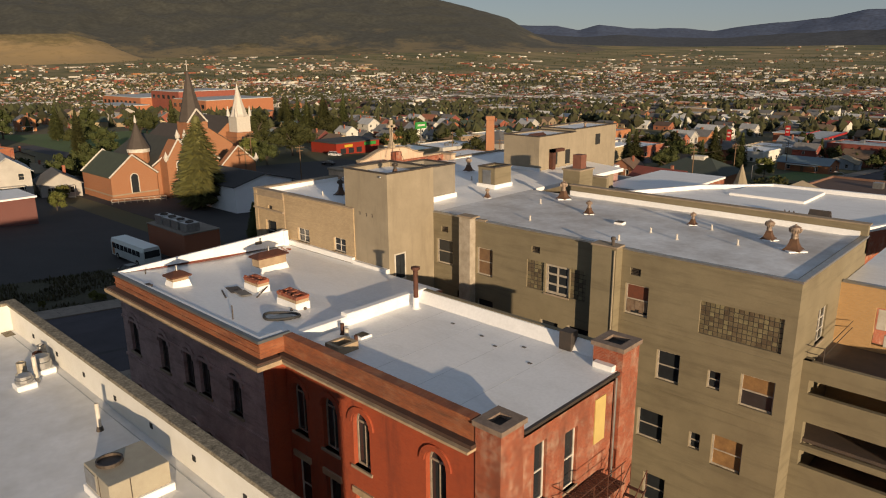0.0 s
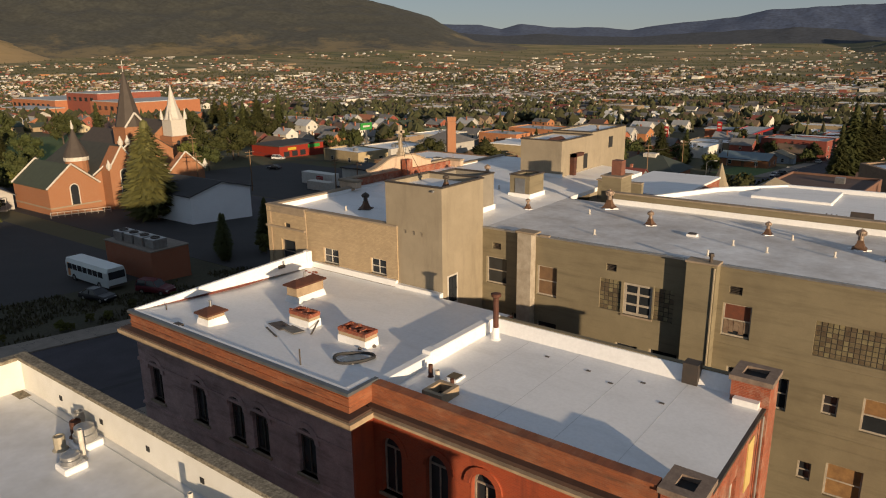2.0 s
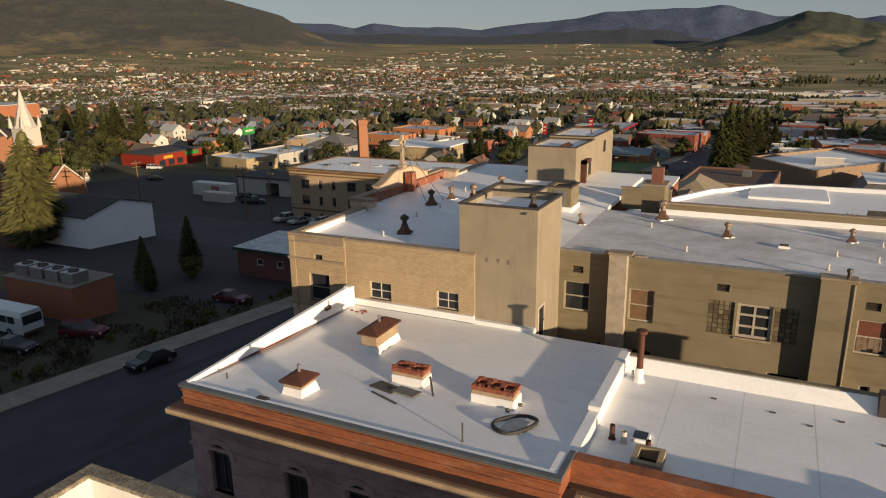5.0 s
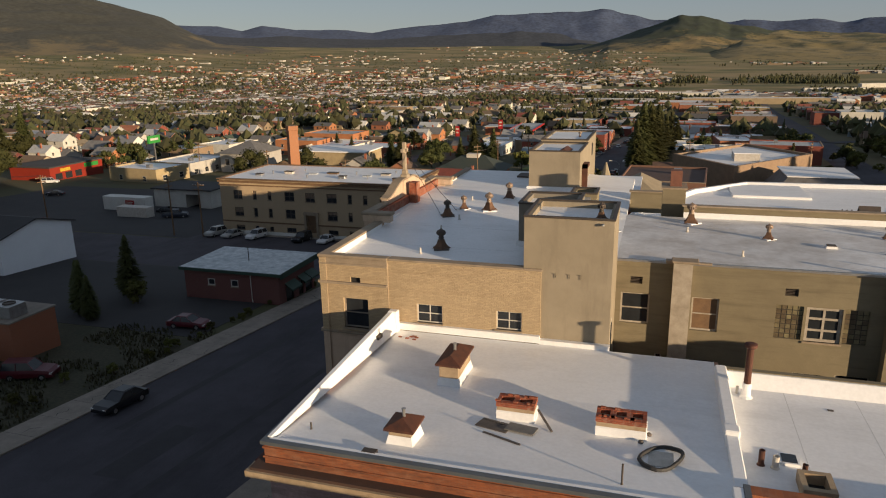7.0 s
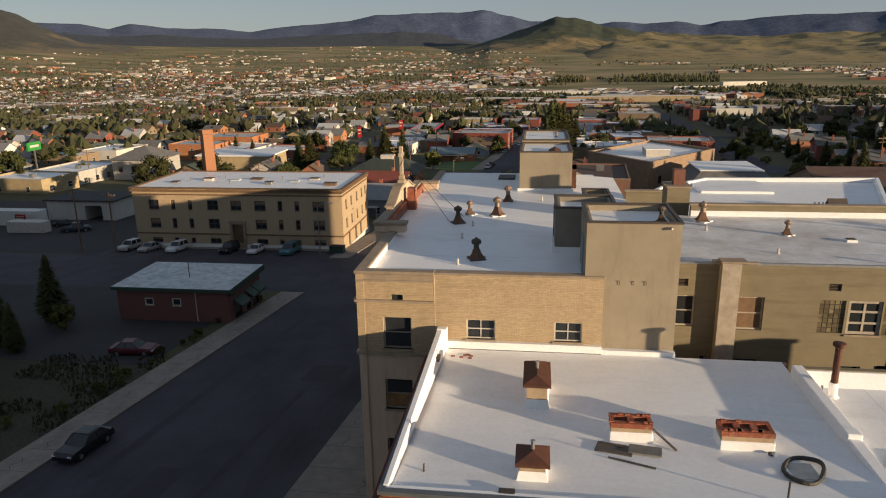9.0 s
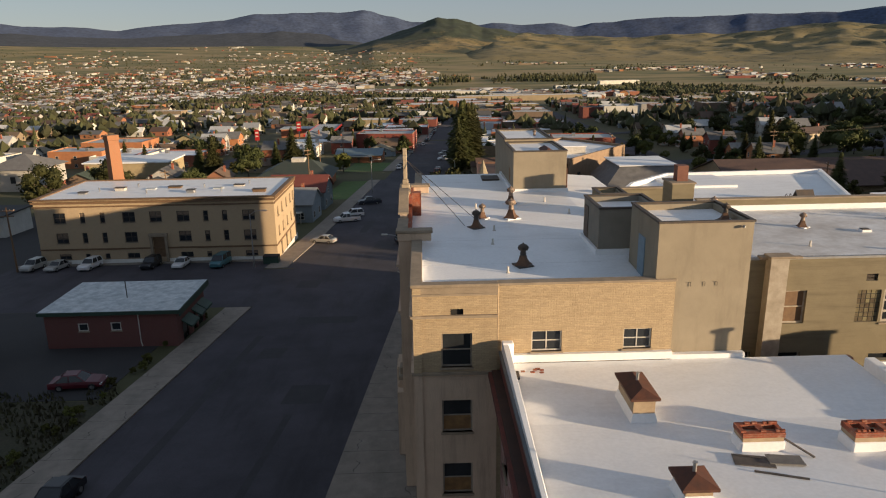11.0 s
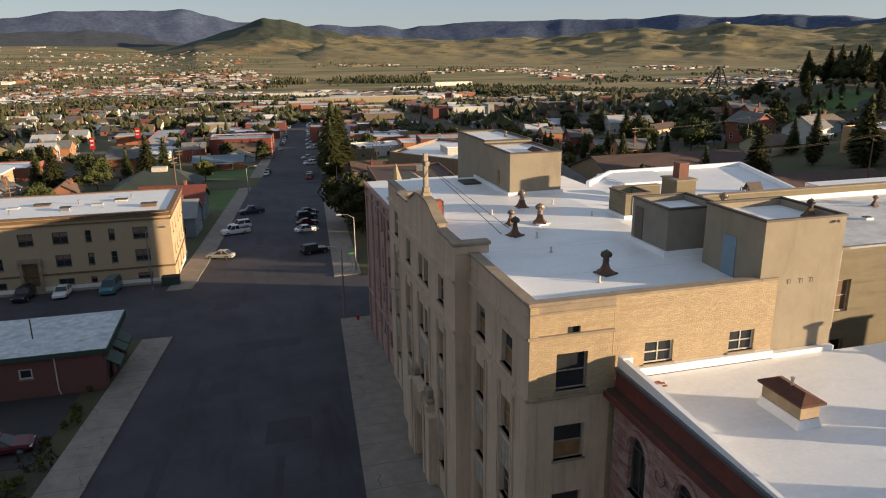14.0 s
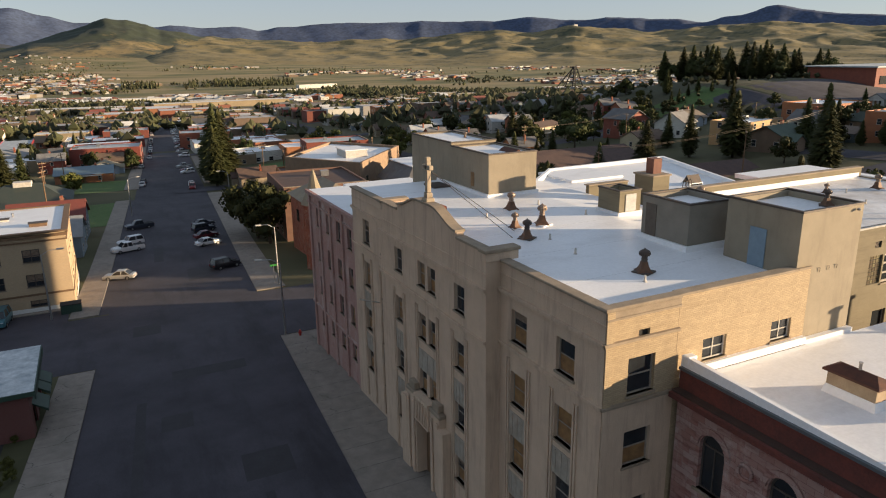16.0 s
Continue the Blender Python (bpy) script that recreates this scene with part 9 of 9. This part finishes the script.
for k in range(3):
    part("window", boxes((10.12, 10.2, 84 + k * 4.6, 85.3 + k * 4.6, -1.6, 0.4)), glass, corner_house)
corner_block = flat_block(mat("brown_brick", (0.2, 0.105, 0.07), (0.13, 0.07, 0.05), scale=1.2), dull_brown, 16, 20, 10.5, "dark brown brick block with a brown flat roof")
corner_block.matrix_world = pose(19, 113, ground(19, 113), 0, 0, -4)

# trees set by hand
# lighter copy of the needle colour: the sun on this spruce is painted in
big_pine = conifer("conifer", 19, 13.5, 33, "broad full spruce beside the church", 2.2, mat("needle_sunlit", (0.08, 0.084, 0.022), (0.12, 0.11, 0.03), scale=1.2, rough=0.75, spread=0.3))
big_pine.matrix_world = pose(-83.5, 38.0, ground(-83.5, 38.0), 0, 0, 40)
for proto, x, y, s in ( (PINES[1], -47.5, 36, 0.75), (PINES[1], -47, 27.5, 0.62), (PINES[1], -44.5, 26, 0.5), (PINES[1], -50, 30, 0.55), (LEAFY[1], -110, 20, 0.5), (LEAFY[1], -44, 33, 0.5),
                       (PINES[0], 12.5, 199, 1.35), (PINES[2], 14, 208, 1.15), (PINES[0], 16, 220, 1.2), (PINES[2], 11, 190, 0.9), (PINES[0], 18, 236, 1.1), (LEAFY[0], 6.2, 110, 1.25), (LEAFY[2], 7.2, 104, 1.0), (LEAFY[0], 6.6, 117, 0.9), (PINES[0], 15, 203, 1.3), (PINES[2], 17, 214, 1.1), (PINES[0], 20, 250, 1.0), (PINES[2], 22, 268, 0.9), (PINES[0], 25, 290, 0.8), (PINES[1], -40, 214, 1.2), (PINES[0], -43, 198, 0.9), (LEAFY[1], -27, 200, 1.0), (LEAFY[0], -62, 215, 1.0), (LEAFY[0], -46, 300, 1.1), (LEAFY[0], -60, 150, 0.9), (LEAFY[1], -70, 128, 1.0), (LEAFY[2], -82, 150, 1.0), (PINES[0], -66, 188, 0.8), (PINES[1], -72, 194, 1.1), (LEAFY[0], -56, 190, 0.9), (LEAFY[1], -92, 168, 1.1), (LEAFY[0], -50, 140, 0.7), (LEAFY[2], -88, 130, 1.1),
                       (LEAFY[2], -170, 120, 1.2), (LEAFY[0], -178, 128, 1.3), (LEAFY[0], -150, 96, 0.9), (PINES[2], -230, 160, 1.0), (PINES[0], -226, 168, 1.1), (LEAFY[2], -240, 150, 1.3), (LEAFY[0], -222, 178, 1.3), (PINES[0], 60, 92, 0.6),
                       (PINES[0], 127, 106, 1.0), (PINES[2], 122, 116, 0.7), (PINES[1], 146, 100, 1.2), (PINES[1], 152, 96, 1.1), (LEAFY[0], 116, 158, 1.2), (LEAFY[1], 108, 170, 1.3), (LEAFY[2], 112, 182, 1.0), (PINES[1], 104, 176, 1.3), (LEAFY[0], 132, 150, 0.9), (LEAFY[0], 70, 108, 0.8), (PINES[1], 84, 106, 0.9), (PINES[1], 78, 50, 1.0), (PINES[0], 118, 74, 0.9), (PINES[2], 128, 82, 0.9), (PINES[0], 148, 72, 1.1), (PINES[0], 96, 104, 0.8), 
                       (PINES[0], -282, 76, 0.9), (LEAFY[2], -290, 92, 1.3), (LEAFY[0], -276, 110, 1.4), (PINES[2], -268, 122, 0.9), (LEAFY[0], -310, 128, 1.3), (LEAFY[2], -300, 60, 1.2), (LEAFY[0], -240, 70, 1.0), (LEAFY[1], -165, 99, 1.3), (LEAFY[0], -168, 108, 1.2), (LEAFY[1], -150, 60, 1.2), (LEAFY[2], -190, 60, 1.0), (PINES[2], -206, 58, 0.8), (PINES[0], -300, 205, 1.1), (PINES[2], -296, 212, 1.0), (PINES[0], -285, 222, 1.2), (PINES[2], -276, 230, 1.1), (LEAFY[0], -310, 215, 1.3),
                       (LEAFY[1], -96, 14, 0.6), (LEAFY[0], -140, 30, 0.8), (LEAFY[2], -135, 50, 0.9), (LEAFY[0], -150, 40, 1.0)):
    place(proto, x, y, x * 37 % 360, s)
prk = random.Random(21)
HOMES = [(28, 64, 108, 172), (64, 108, 110, 138), (88, 120, 84, 106), (134, 182, 98, 178), (116, 138, 130, 202), (160, 180, 74, 94), (60, 90, 60, 90)]
count = 0
while count < 95:  # garden trees and bushes between the houses east of the hospital
    x, y = prk.uniform(48, 215), prk.uniform(78, 260)
    if any(a - 2 < x < b + 2 and c - 2 < y < d + 2 for a, b, c, d in HOMES[:4]) and prk.random() < 0.8:
        continue
    place(prk.choice((YARD[0], YARD[1], YARD[2], PINES[1], YARD[0], LEAFY[1])), x, y, prk.uniform(0, 360), prk.uniform(0.35, 0.95))
    count += 1
for k in range(70):
    x, y = prk.uniform(232, 322), prk.uniform(210, 250)
    place(prk.choice((PINES[0], PINES[0], LEAFY[0], LEAFY[2])), x, y, prk.uniform(0, 360), prk.uniform(0.75, 1.1))
for k in range(8):
    place(PINES[1], 188 + k * 5.5 + prk.uniform(-2, 2), 196 + prk.uniform(-6, 6), k * 50, prk.uniform(0.45, 0.7))
strip("park_car_park", 205, 300, 150, 190, 0.06, asphalt, "asphalt car park on the knoll", "parking lot", skew=0.0, thick=0.0)
mall = thing("brick_hall", (320, 190, 2), "long dark brick hall on the knoll", "building")
part("wall", boxes((284, 350, 172, 205, -6, 17)), WALLS[2], mall)
part("roof", boxes((283, 351, 171, 206, 17, 17.6)), grey_roof, mall)
for k in range(6):
    part("window", boxes((287 + k * 9, 292 + k * 9, 171.8, 172, 10, 13.5)), glass, mall)

# mine headframe on the plain
hf = thing("headframe", (690, 930, -33), "black steel mine headframe standing above the houses", "headframe")
z0 = ground(690, 930)
bm = bmesh.new()
feet, head = [(678, 918), (702, 918), (702, 942), (678, 942)], [(687, 927), (693, 927), (693, 933), (687, 933)]
for (ax, ay), (bx, by) in zip(feet, head):
    rod(bm, (ax, ay, z0 - 1), (bx, by, z0 + 34), 1.1, 5)
for f in (0.2, 0.42, 0.62, 0.82):
    q = [(ax + (bx - ax) * f, ay + (by - ay) * f, z0 + 34 * f) for (ax, ay), (bx, by) in zip(feet, head)]
    for a, b in zip(q, q[1:] + q[:1]):
        rod(bm, a, b, 0.6, 4)
part("lattice", bm, tyre_black, hf)
part("sheave_house", boxes((687, 693, 927, 933, z0 + 33, z0 + 38)), tyre_black, hf)
bm = bmesh.new()
for y in (922, 938):
    rod(bm, (655, y, z0 - 1), (686, y - 4 * (1 if y > 930 else -1), z0 + 32), 1.0, 5)
part("back_leg", bm, tyre_black, hf)
hz = 26 + 3900 * math.tan(radians(1.78))
solo("hilltop_house", boxes((2308, 2332, 3120, 3140, hz - 25, hz + 9)), wood_white, "small white house on a far hilltop", "house")


# lamps, poles, hydrant
def street_lamp(x, y, turn, h=8.5):
    t = thing("street_lamp", (0, 0, 0), "grey steel street lamp with a curved arm", "street lamp", "street lamps", local=True)
    bm = bmesh.new()
    lathe(bm, 0, 0, ((0.16, -0.3), (0.13, 0.4), (0.07, h)), 8)
    part("pole", bm, galvanised, t)
    bm = bmesh.new()
    rod(bm, (0, 0, h - 0.1), (0.9, 0, h + 0.45), 0.04, 6)
    rod(bm, (0.9, 0, h + 0.45), (2.0, 0, h + 0.5), 0.04, 6)
    part("arm", bm, galvanised, t)
    part("head", bevelled(boxes((1.8, 2.6, -0.16, 0.16, h + 0.42, h + 0.6)), 0.04), wood_white, t)
    t.matrix_world = pose(x, y, ground(x, y), 0, 0, turn)
    return t


sl = street_lamp(-3.0, 51.0, 170)
for x, y, a in ((1.6, 73.6, 180), (-27, 73.5, 0), (8, 150, 180), (-14, 152, 0), (14, 230, 180), (-30, 20, 0)):
    if a != 0 or y > 30:
        copy_thing(sl, pose(x, y, ground(x, y), 0, 0, a))
name_sign = thing("street_sign", (1.2, 74.4, -5.6), "green street name sign on a thin post", "sign")
zs = ground(1.2, 74.4)
part("post", boxes((1.17, 1.23, 74.37, 74.43, zs - 0.3, zs + 3.0)), galvanised, name_sign)
part("plate", boxes((0.7, 1.7, 74.39, 74.41, zs + 2.7, zs + 2.95)), paint("sign_green", (0.05, 0.3, 0.06)), name_sign)
hyd = thing("fire_hydrant", (-1.6, 51.2, -4.2), "small red fire hydrant on the sidewalk", "hydrant")
zh = ground(-1.6, 51.2) + 0.12
bm = bmesh.new()
lathe(bm, -1.6, 49.9, ((0.17, zh), (0.14, zh + 0.05), (0.13, zh + 0.55), (0.17, zh + 0.58), (0.12, zh + 0.72), (0.04, zh + 0.8)), 10)
part("barrel", bm, paint("hydrant_red", (0.4, 0.03, 0.025)), hyd)
bm = bmesh.new()
rod(bm, (-1.82, 49.9, zh + 0.42), (-1.38, 49.9, zh + 0.42), 0.07, 8)
part("nozzle", bm, paint("hydrant_red", (0.4, 0.03, 0.025)), hyd)
dump = thing("dumpster", (-24.5, 76.5, -6), "dark green steel dumpster on the corner", "dumpster")
zd = ground(-24.5, 76)
part("bin", bevelled(boxes((-26.0, -23.6, 75.2, 76.8, zd, zd + 1.2)), 0.04), green_trim, dump)
part("lid", bevelled(boxes((-26.05, -23.55, 75.15, 76.85, zd + 1.2, zd + 1.3)), 0.03), dark_void, dump)


def utility_pole(x, y, turn, h=11):
    t = thing("utility_pole", (0, 0, 0), "weathered wooden utility pole with crossarms", "utility pole", "utility poles", local=True)
    bm = bmesh.new()
    lathe(bm, 0, 0, ((0.17, -0.5), (0.11, h)), 7)
    part("pole", bm, wood_brown, t)
    part("crossarm", boxes((-1.2, 1.2, -0.06, 0.06, h - 0.7, h - 0.55)), wood_brown, t)
    part("crossarm", boxes((-1.0, 1.0, -0.06, 0.06, h - 1.6, h - 1.45)), wood_brown, t)
    bm = bmesh.new()
    for u in (-1.1, -0.5, 0.5, 1.1):
        lathe(bm, u, 0, ((0.04, h - 0.55), (0.05, h - 0.42)), 6)
    part("insulator", bm, wood_white, t)
    t.matrix_world = pose(x, y, ground(x, y), 0, 0, turn)
    return t


up = utility_pole(-70, 73.5, 90)
POLES = [(-70, 73.5), (-104, 77), (-136, 82), (-170, 86), (-64, 74.2), (-86, 50), (-95.5, 43), (-60, 130), (-95, 150), (-130, 165), (-31, 155), (-33, 190), (-30, 230), (24, 160), (27, 200), (60, 190), (92, 150), (126, 146), (160, 128), (75, 95), (110, 88), (150, 96)]
for x, y in POLES[1:]:
    copy_thing(up, pose(x, y, ground(x, y), 0, 0, x * 7 % 90)).scale = (1, 1, 0.9 + (x % 5) * 0.05)
bm = bmesh.new()
for a, b in ((0, 1), (1, 2), (2, 3), (10, 11), (11, 12), (13, 14), (15, 16), (16, 17), (17, 18), (19, 20), (20, 21)):
    (xa, ya), (xb, yb) = POLES[a], POLES[b]
    for off in (-0.6, 0.6):
        prev = None
        for k in range(9):
            f = k / 8
            x, y = xa + (xb - xa) * f, ya + (yb - ya) * f + off
            z = ground(xa, ya) * (1 - f) + ground(xb, yb) * f + 10.3 - 3.2 * f * (1 - f)
            if prev:
                rod(bm, prev, (x, y, z), 0.03, 3)
            prev = (x, y, z)
solo("power_lines", bm, dark_metal, "thin sagging power lines between the poles", "cables", "", "stuff")

# rough grass on the bank beside the street
grass_m = mat("bank_grass", (0.035, 0.036, 0.014), (0.06, 0.05, 0.02), scale=2, rough=0.9, random_by="island", spread=0.3)
V, F = [], []
gr = random.Random(4)
for _ in range(9000):
    y = gr.uniform(-25, 26)
    x = gr.uniform(-44, L0 - 3.4 + 0.0785 * y)
    if noise.noise(Vector((x / 5, y / 5, 2))) < -0.1 or (x < -40 and y > 2):
        continue
    z, h, a, w = ground(x, y), gr.uniform(0.15, 0.55), gr.uniform(0, 6.3), gr.uniform(0.05, 0.16)
    n = len(V)
    c, s = math.cos(a) * w, math.sin(a) * w
    V.extend([(x - c, y - s, z), (x + c, y + s, z), (x + gr.uniform(-0.15, 0.15), y + gr.uniform(-0.15, 0.15), z + h)])
    F.append((n, n + 1, n + 2))
me = bpy.data.meshes.new("bank_grass")
me.from_pydata(V, [], F)
me.materials.append(grass_m)
tagged(new("bank_grass", me), "rough dark grass on the bank", "grass", "", "stuff")
weed = random.Random(14)
for k in range(26):
    y = weed.uniform(-10, 48)
    x = L0 - 3.6 + 0.0785 * y - abs(weed.gauss(0, 1.6))
    place(LEAFY[1], x, y, k * 40, weed.uniform(0.1, 0.2))


# ---- hills and mountains round the valley ----
def hill_mat(name, forest, grass, edge, low=0.0, high=1.0, scrub=0.5):
    """Woods and grass in patches; the woods take over between the heights low and high; scrub dots the grass."""
    m = mat(name, forest, tuple(v * 0.72 for v in forest), scale=60, rough=0.95, bump=0, grain=0.05, spread=0.3)
    t = m.node_tree
    b = t.nodes["Principled BSDF"]
    old = b.inputs["Base Color"].links[0].from_socket
    tc, no, ra, mx, sp, mr, ad = (t.nodes.new("ShaderNode" + k) for k in ("TexCoord", "TexNoise", "ValToRGB", "MixRGB", "SeparateXYZ", "MapRange", "Math"))
    no.inputs["Scale"].default_value, no.inputs["Detail"].default_value, no.inputs["Roughness"].default_value = 0.0042, 11, 0.7
    t.links.new(tc.outputs["Object"], no.inputs["Vector"]), t.links.new(tc.outputs["Object"], sp.inputs[0])
    mr.inputs[1].default_value, mr.inputs[2].default_value, mr.inputs[3].default_value, mr.inputs[4].default_value = low, high, 0.12, -0.14
    t.links.new(sp.outputs[2], mr.inputs[0])
    t.links.new(no.outputs["Fac"], ad.inputs[0]), t.links.new(mr.outputs[0], ad.inputs[1])
    ra.color_ramp.elements[0].position, ra.color_ramp.elements[1].position = edge, edge + 0.12
    t.links.new(ad.outputs[0], ra.inputs[0])
    fine, fr, turf = (t.nodes.new("ShaderNode" + k) for k in ("TexNoise", "ValToRGB", "MixRGB"))
    fine.inputs["Scale"].default_value, fine.inputs["Detail"].default_value, fine.inputs["Roughness"].default_value = 0.02, 8, 0.75
    t.links.new(tc.outputs["Object"], fine.inputs["Vector"]), t.links.new(fine.outputs["Fac"], fr.inputs[0])
    fr.color_ramp.elements[0].position, fr.color_ramp.elements[1].position = 0.53, 0.6
    fr.color_ramp.elements[1].color = (scrub, scrub, scrub, 1)
    turf.inputs[1].default_value = (*grass, 1)
    t.links.new(fr.outputs[0], turf.inputs[0]), t.links.new(old, turf.inputs[2])
    t.links.new(turf.outputs[0], mx.inputs[2])
    t.links.new(ra.outputs[0], mx.inputs[0]), t.links.new(old, mx.inputs[1]), t.links.new(mx.outputs[0], b.inputs["Base Color"])
    return m


def range_of_hills(name, material, label, b0, b1, step, foot, crest, profile, rough, seed, rows=26, fold=0.35):
    """Slopes that rise from a foot to a crest line seen from the town; profile: bearings and heights of its main tops."""
    bs, hs = profile[::2], profile[1::2]
    V, F = [], []
    n = int((b1 - b0) / step) + 1
    for k in range(n):
        b = b0 + k * step
        h = float(np.interp(b, bs, hs))
        for j in range(rows + 5):
            f = j / rows
            r = foot + (crest - foot) * f
            x, y = 10 + r * math.sin(radians(b)), -35 + r * math.cos(radians(b))
            up = f ** 1.35 if f <= 1 else 1 - (f - 1) * 2.2
            nz = noise.fractal(Vector((x / rough, y / rough, seed)), 1.0, 2.1, 6)
            spur = 1 - abs(noise.noise(Vector((x / rough * 1.7, y / rough * 1.7, seed + 4))))
            z0 = ground(x, y) - 6
            top = 26 + crest * math.tan(radians(h))
            z = z0 + (top - z0) * up * (1 + fold * (nz * 0.5 + spur - 0.8) * (1.1 - min(f, 1.0) * 0.85)) + nz * 0.02 * (top - z0) * min(1, f * 2)
            V.append((x, y, z))
    m = rows + 5
    for k in range(n - 1):
        for j in range(m - 1):
            F.append((k * m + j, (k + 1) * m + j, (k + 1) * m + j + 1, k * m + j + 1))
    me = bpy.data.meshes.new(name)
    me.from_pydata(V, [], F)
    me.materials.append(material)
    me.polygons.foreach_set("use_smooth", [True] * len(F))
    return tagged(new(name, me), label, "mountain", "", "structure")


# distance haze is put into this range's blue base colours
range_of_hills("backdrop_far_range", hill_mat("far_range", (0.055, 0.08, 0.145), (0.065, 0.088, 0.145), 0.6), "mountain range on the horizon with blue haze in its colour", -60, 75, 0.25, 4100, 4700,
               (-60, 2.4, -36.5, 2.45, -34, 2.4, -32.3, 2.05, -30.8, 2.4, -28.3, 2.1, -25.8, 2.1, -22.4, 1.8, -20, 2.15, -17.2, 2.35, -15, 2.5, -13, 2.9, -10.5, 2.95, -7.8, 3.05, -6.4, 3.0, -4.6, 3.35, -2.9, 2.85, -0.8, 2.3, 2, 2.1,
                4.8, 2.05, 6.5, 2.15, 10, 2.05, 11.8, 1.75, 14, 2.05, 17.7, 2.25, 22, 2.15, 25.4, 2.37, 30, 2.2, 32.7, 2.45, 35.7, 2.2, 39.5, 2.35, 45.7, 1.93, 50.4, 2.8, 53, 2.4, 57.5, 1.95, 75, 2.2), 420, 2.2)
# some haze is painted into the bluish woods of this ridge too
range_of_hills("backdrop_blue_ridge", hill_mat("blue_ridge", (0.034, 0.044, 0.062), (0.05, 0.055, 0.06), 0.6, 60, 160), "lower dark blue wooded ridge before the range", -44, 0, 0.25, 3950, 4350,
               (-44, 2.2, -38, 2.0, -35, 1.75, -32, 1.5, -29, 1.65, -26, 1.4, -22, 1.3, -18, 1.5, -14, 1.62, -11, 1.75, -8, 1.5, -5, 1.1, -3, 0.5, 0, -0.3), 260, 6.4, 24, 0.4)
range_of_hills("backdrop_west_mountain", hill_mat("west_mountain", (0.05, 0.052, 0.043), (0.13, 0.105, 0.058), 0.5, 60, 190, 0.7), "big dark wooded mountain with grassy foothills", -100, -24, 0.25, 3150, 4400,
               (-100, 5.0, -75, 4.7, -62, 5.6, -52, 5.0, -45, 4.6, -43, 4.42, -41.4, 4.15, -39.5, 3.6, -37.9, 3.0, -36.7, 2.4, -35.5, 1.8, -34.2, 1.15, -31, 0.8, -28, 0.3, -24, -0.5), 420, 5.7, 46, 0.5)
range_of_hills("backdrop_grass_hills", hill_mat("grass_hills", (0.05, 0.056, 0.023), (0.2, 0.155, 0.062), 0.4, -60, 230, 0.85), "rolling dry grass hills with dark scrub", 2, 85, 0.2, 2300, 3900,
               (2, -0.9, 4, 0.5, 5.5, 1.2, 8, 1.38, 12, 1.12, 16, 0.9, 22, 1.02, 26, 1.25, 30, 1.6, 33, 1.42, 36, 1.95, 38.4, 1.65, 42, 1.35, 46, 1.62, 50, 1.8, 53.5, 1.55, 57.5, 1.33, 85, 1.6), 300, 8.1, 54, 0.55)
range_of_hills("backdrop_dark_hill", hill_mat("dark_hill", (0.03, 0.042, 0.022), (0.22, 0.16, 0.065), 0.45, -10, 130, 0.75), "dark wooded round hill standing in the valley", -9, 13, 0.15, 2850, 3700,
               (-9, -0.6, -6.3, 0.3, -3.3, 1.15, -0.5, 2.1, 1.1, 2.58, 2.4, 2.6, 3.8, 2.33, 4.6, 1.85, 5.8, 1.72, 7.8, 1.3, 10.3, 0.4, 13, -1.0), 200, 3.3, 36, 0.35)
range_of_hills("backdrop_west_foothills", hill_mat("west_foothills", (0.06, 0.056, 0.03), (0.17, 0.13, 0.062), 0.44, 20, 140, 0.7), "low tan grass foothills below the mountain", -70, -30, 0.25, 3050, 3650,
               (-70, -0.6, -66, 0.5, -62, 1.15, -58, 1.9, -54, 1.25, -50, 1.6, -46, 1.0, -42, 1.1, -38, 0.75, -34, 0.3, -30, -0.8), 220, 1.4, 30, 0.6)
range_of_hills("backdrop_bare_hill", hill_mat("bare_hill", (0.2, 0.15, 0.06), (0.33, 0.23, 0.105), 0.36, 20, 140, 0.3), "bare tan hillside above the town", -100, -63, 0.25, 2900, 3450,
               (-100, 2.1, -75, 1.9, -70, 1.92, -68, 1.35, -66, 0.55, -63, -0.8), 260, 9.4, 26, 0.3)
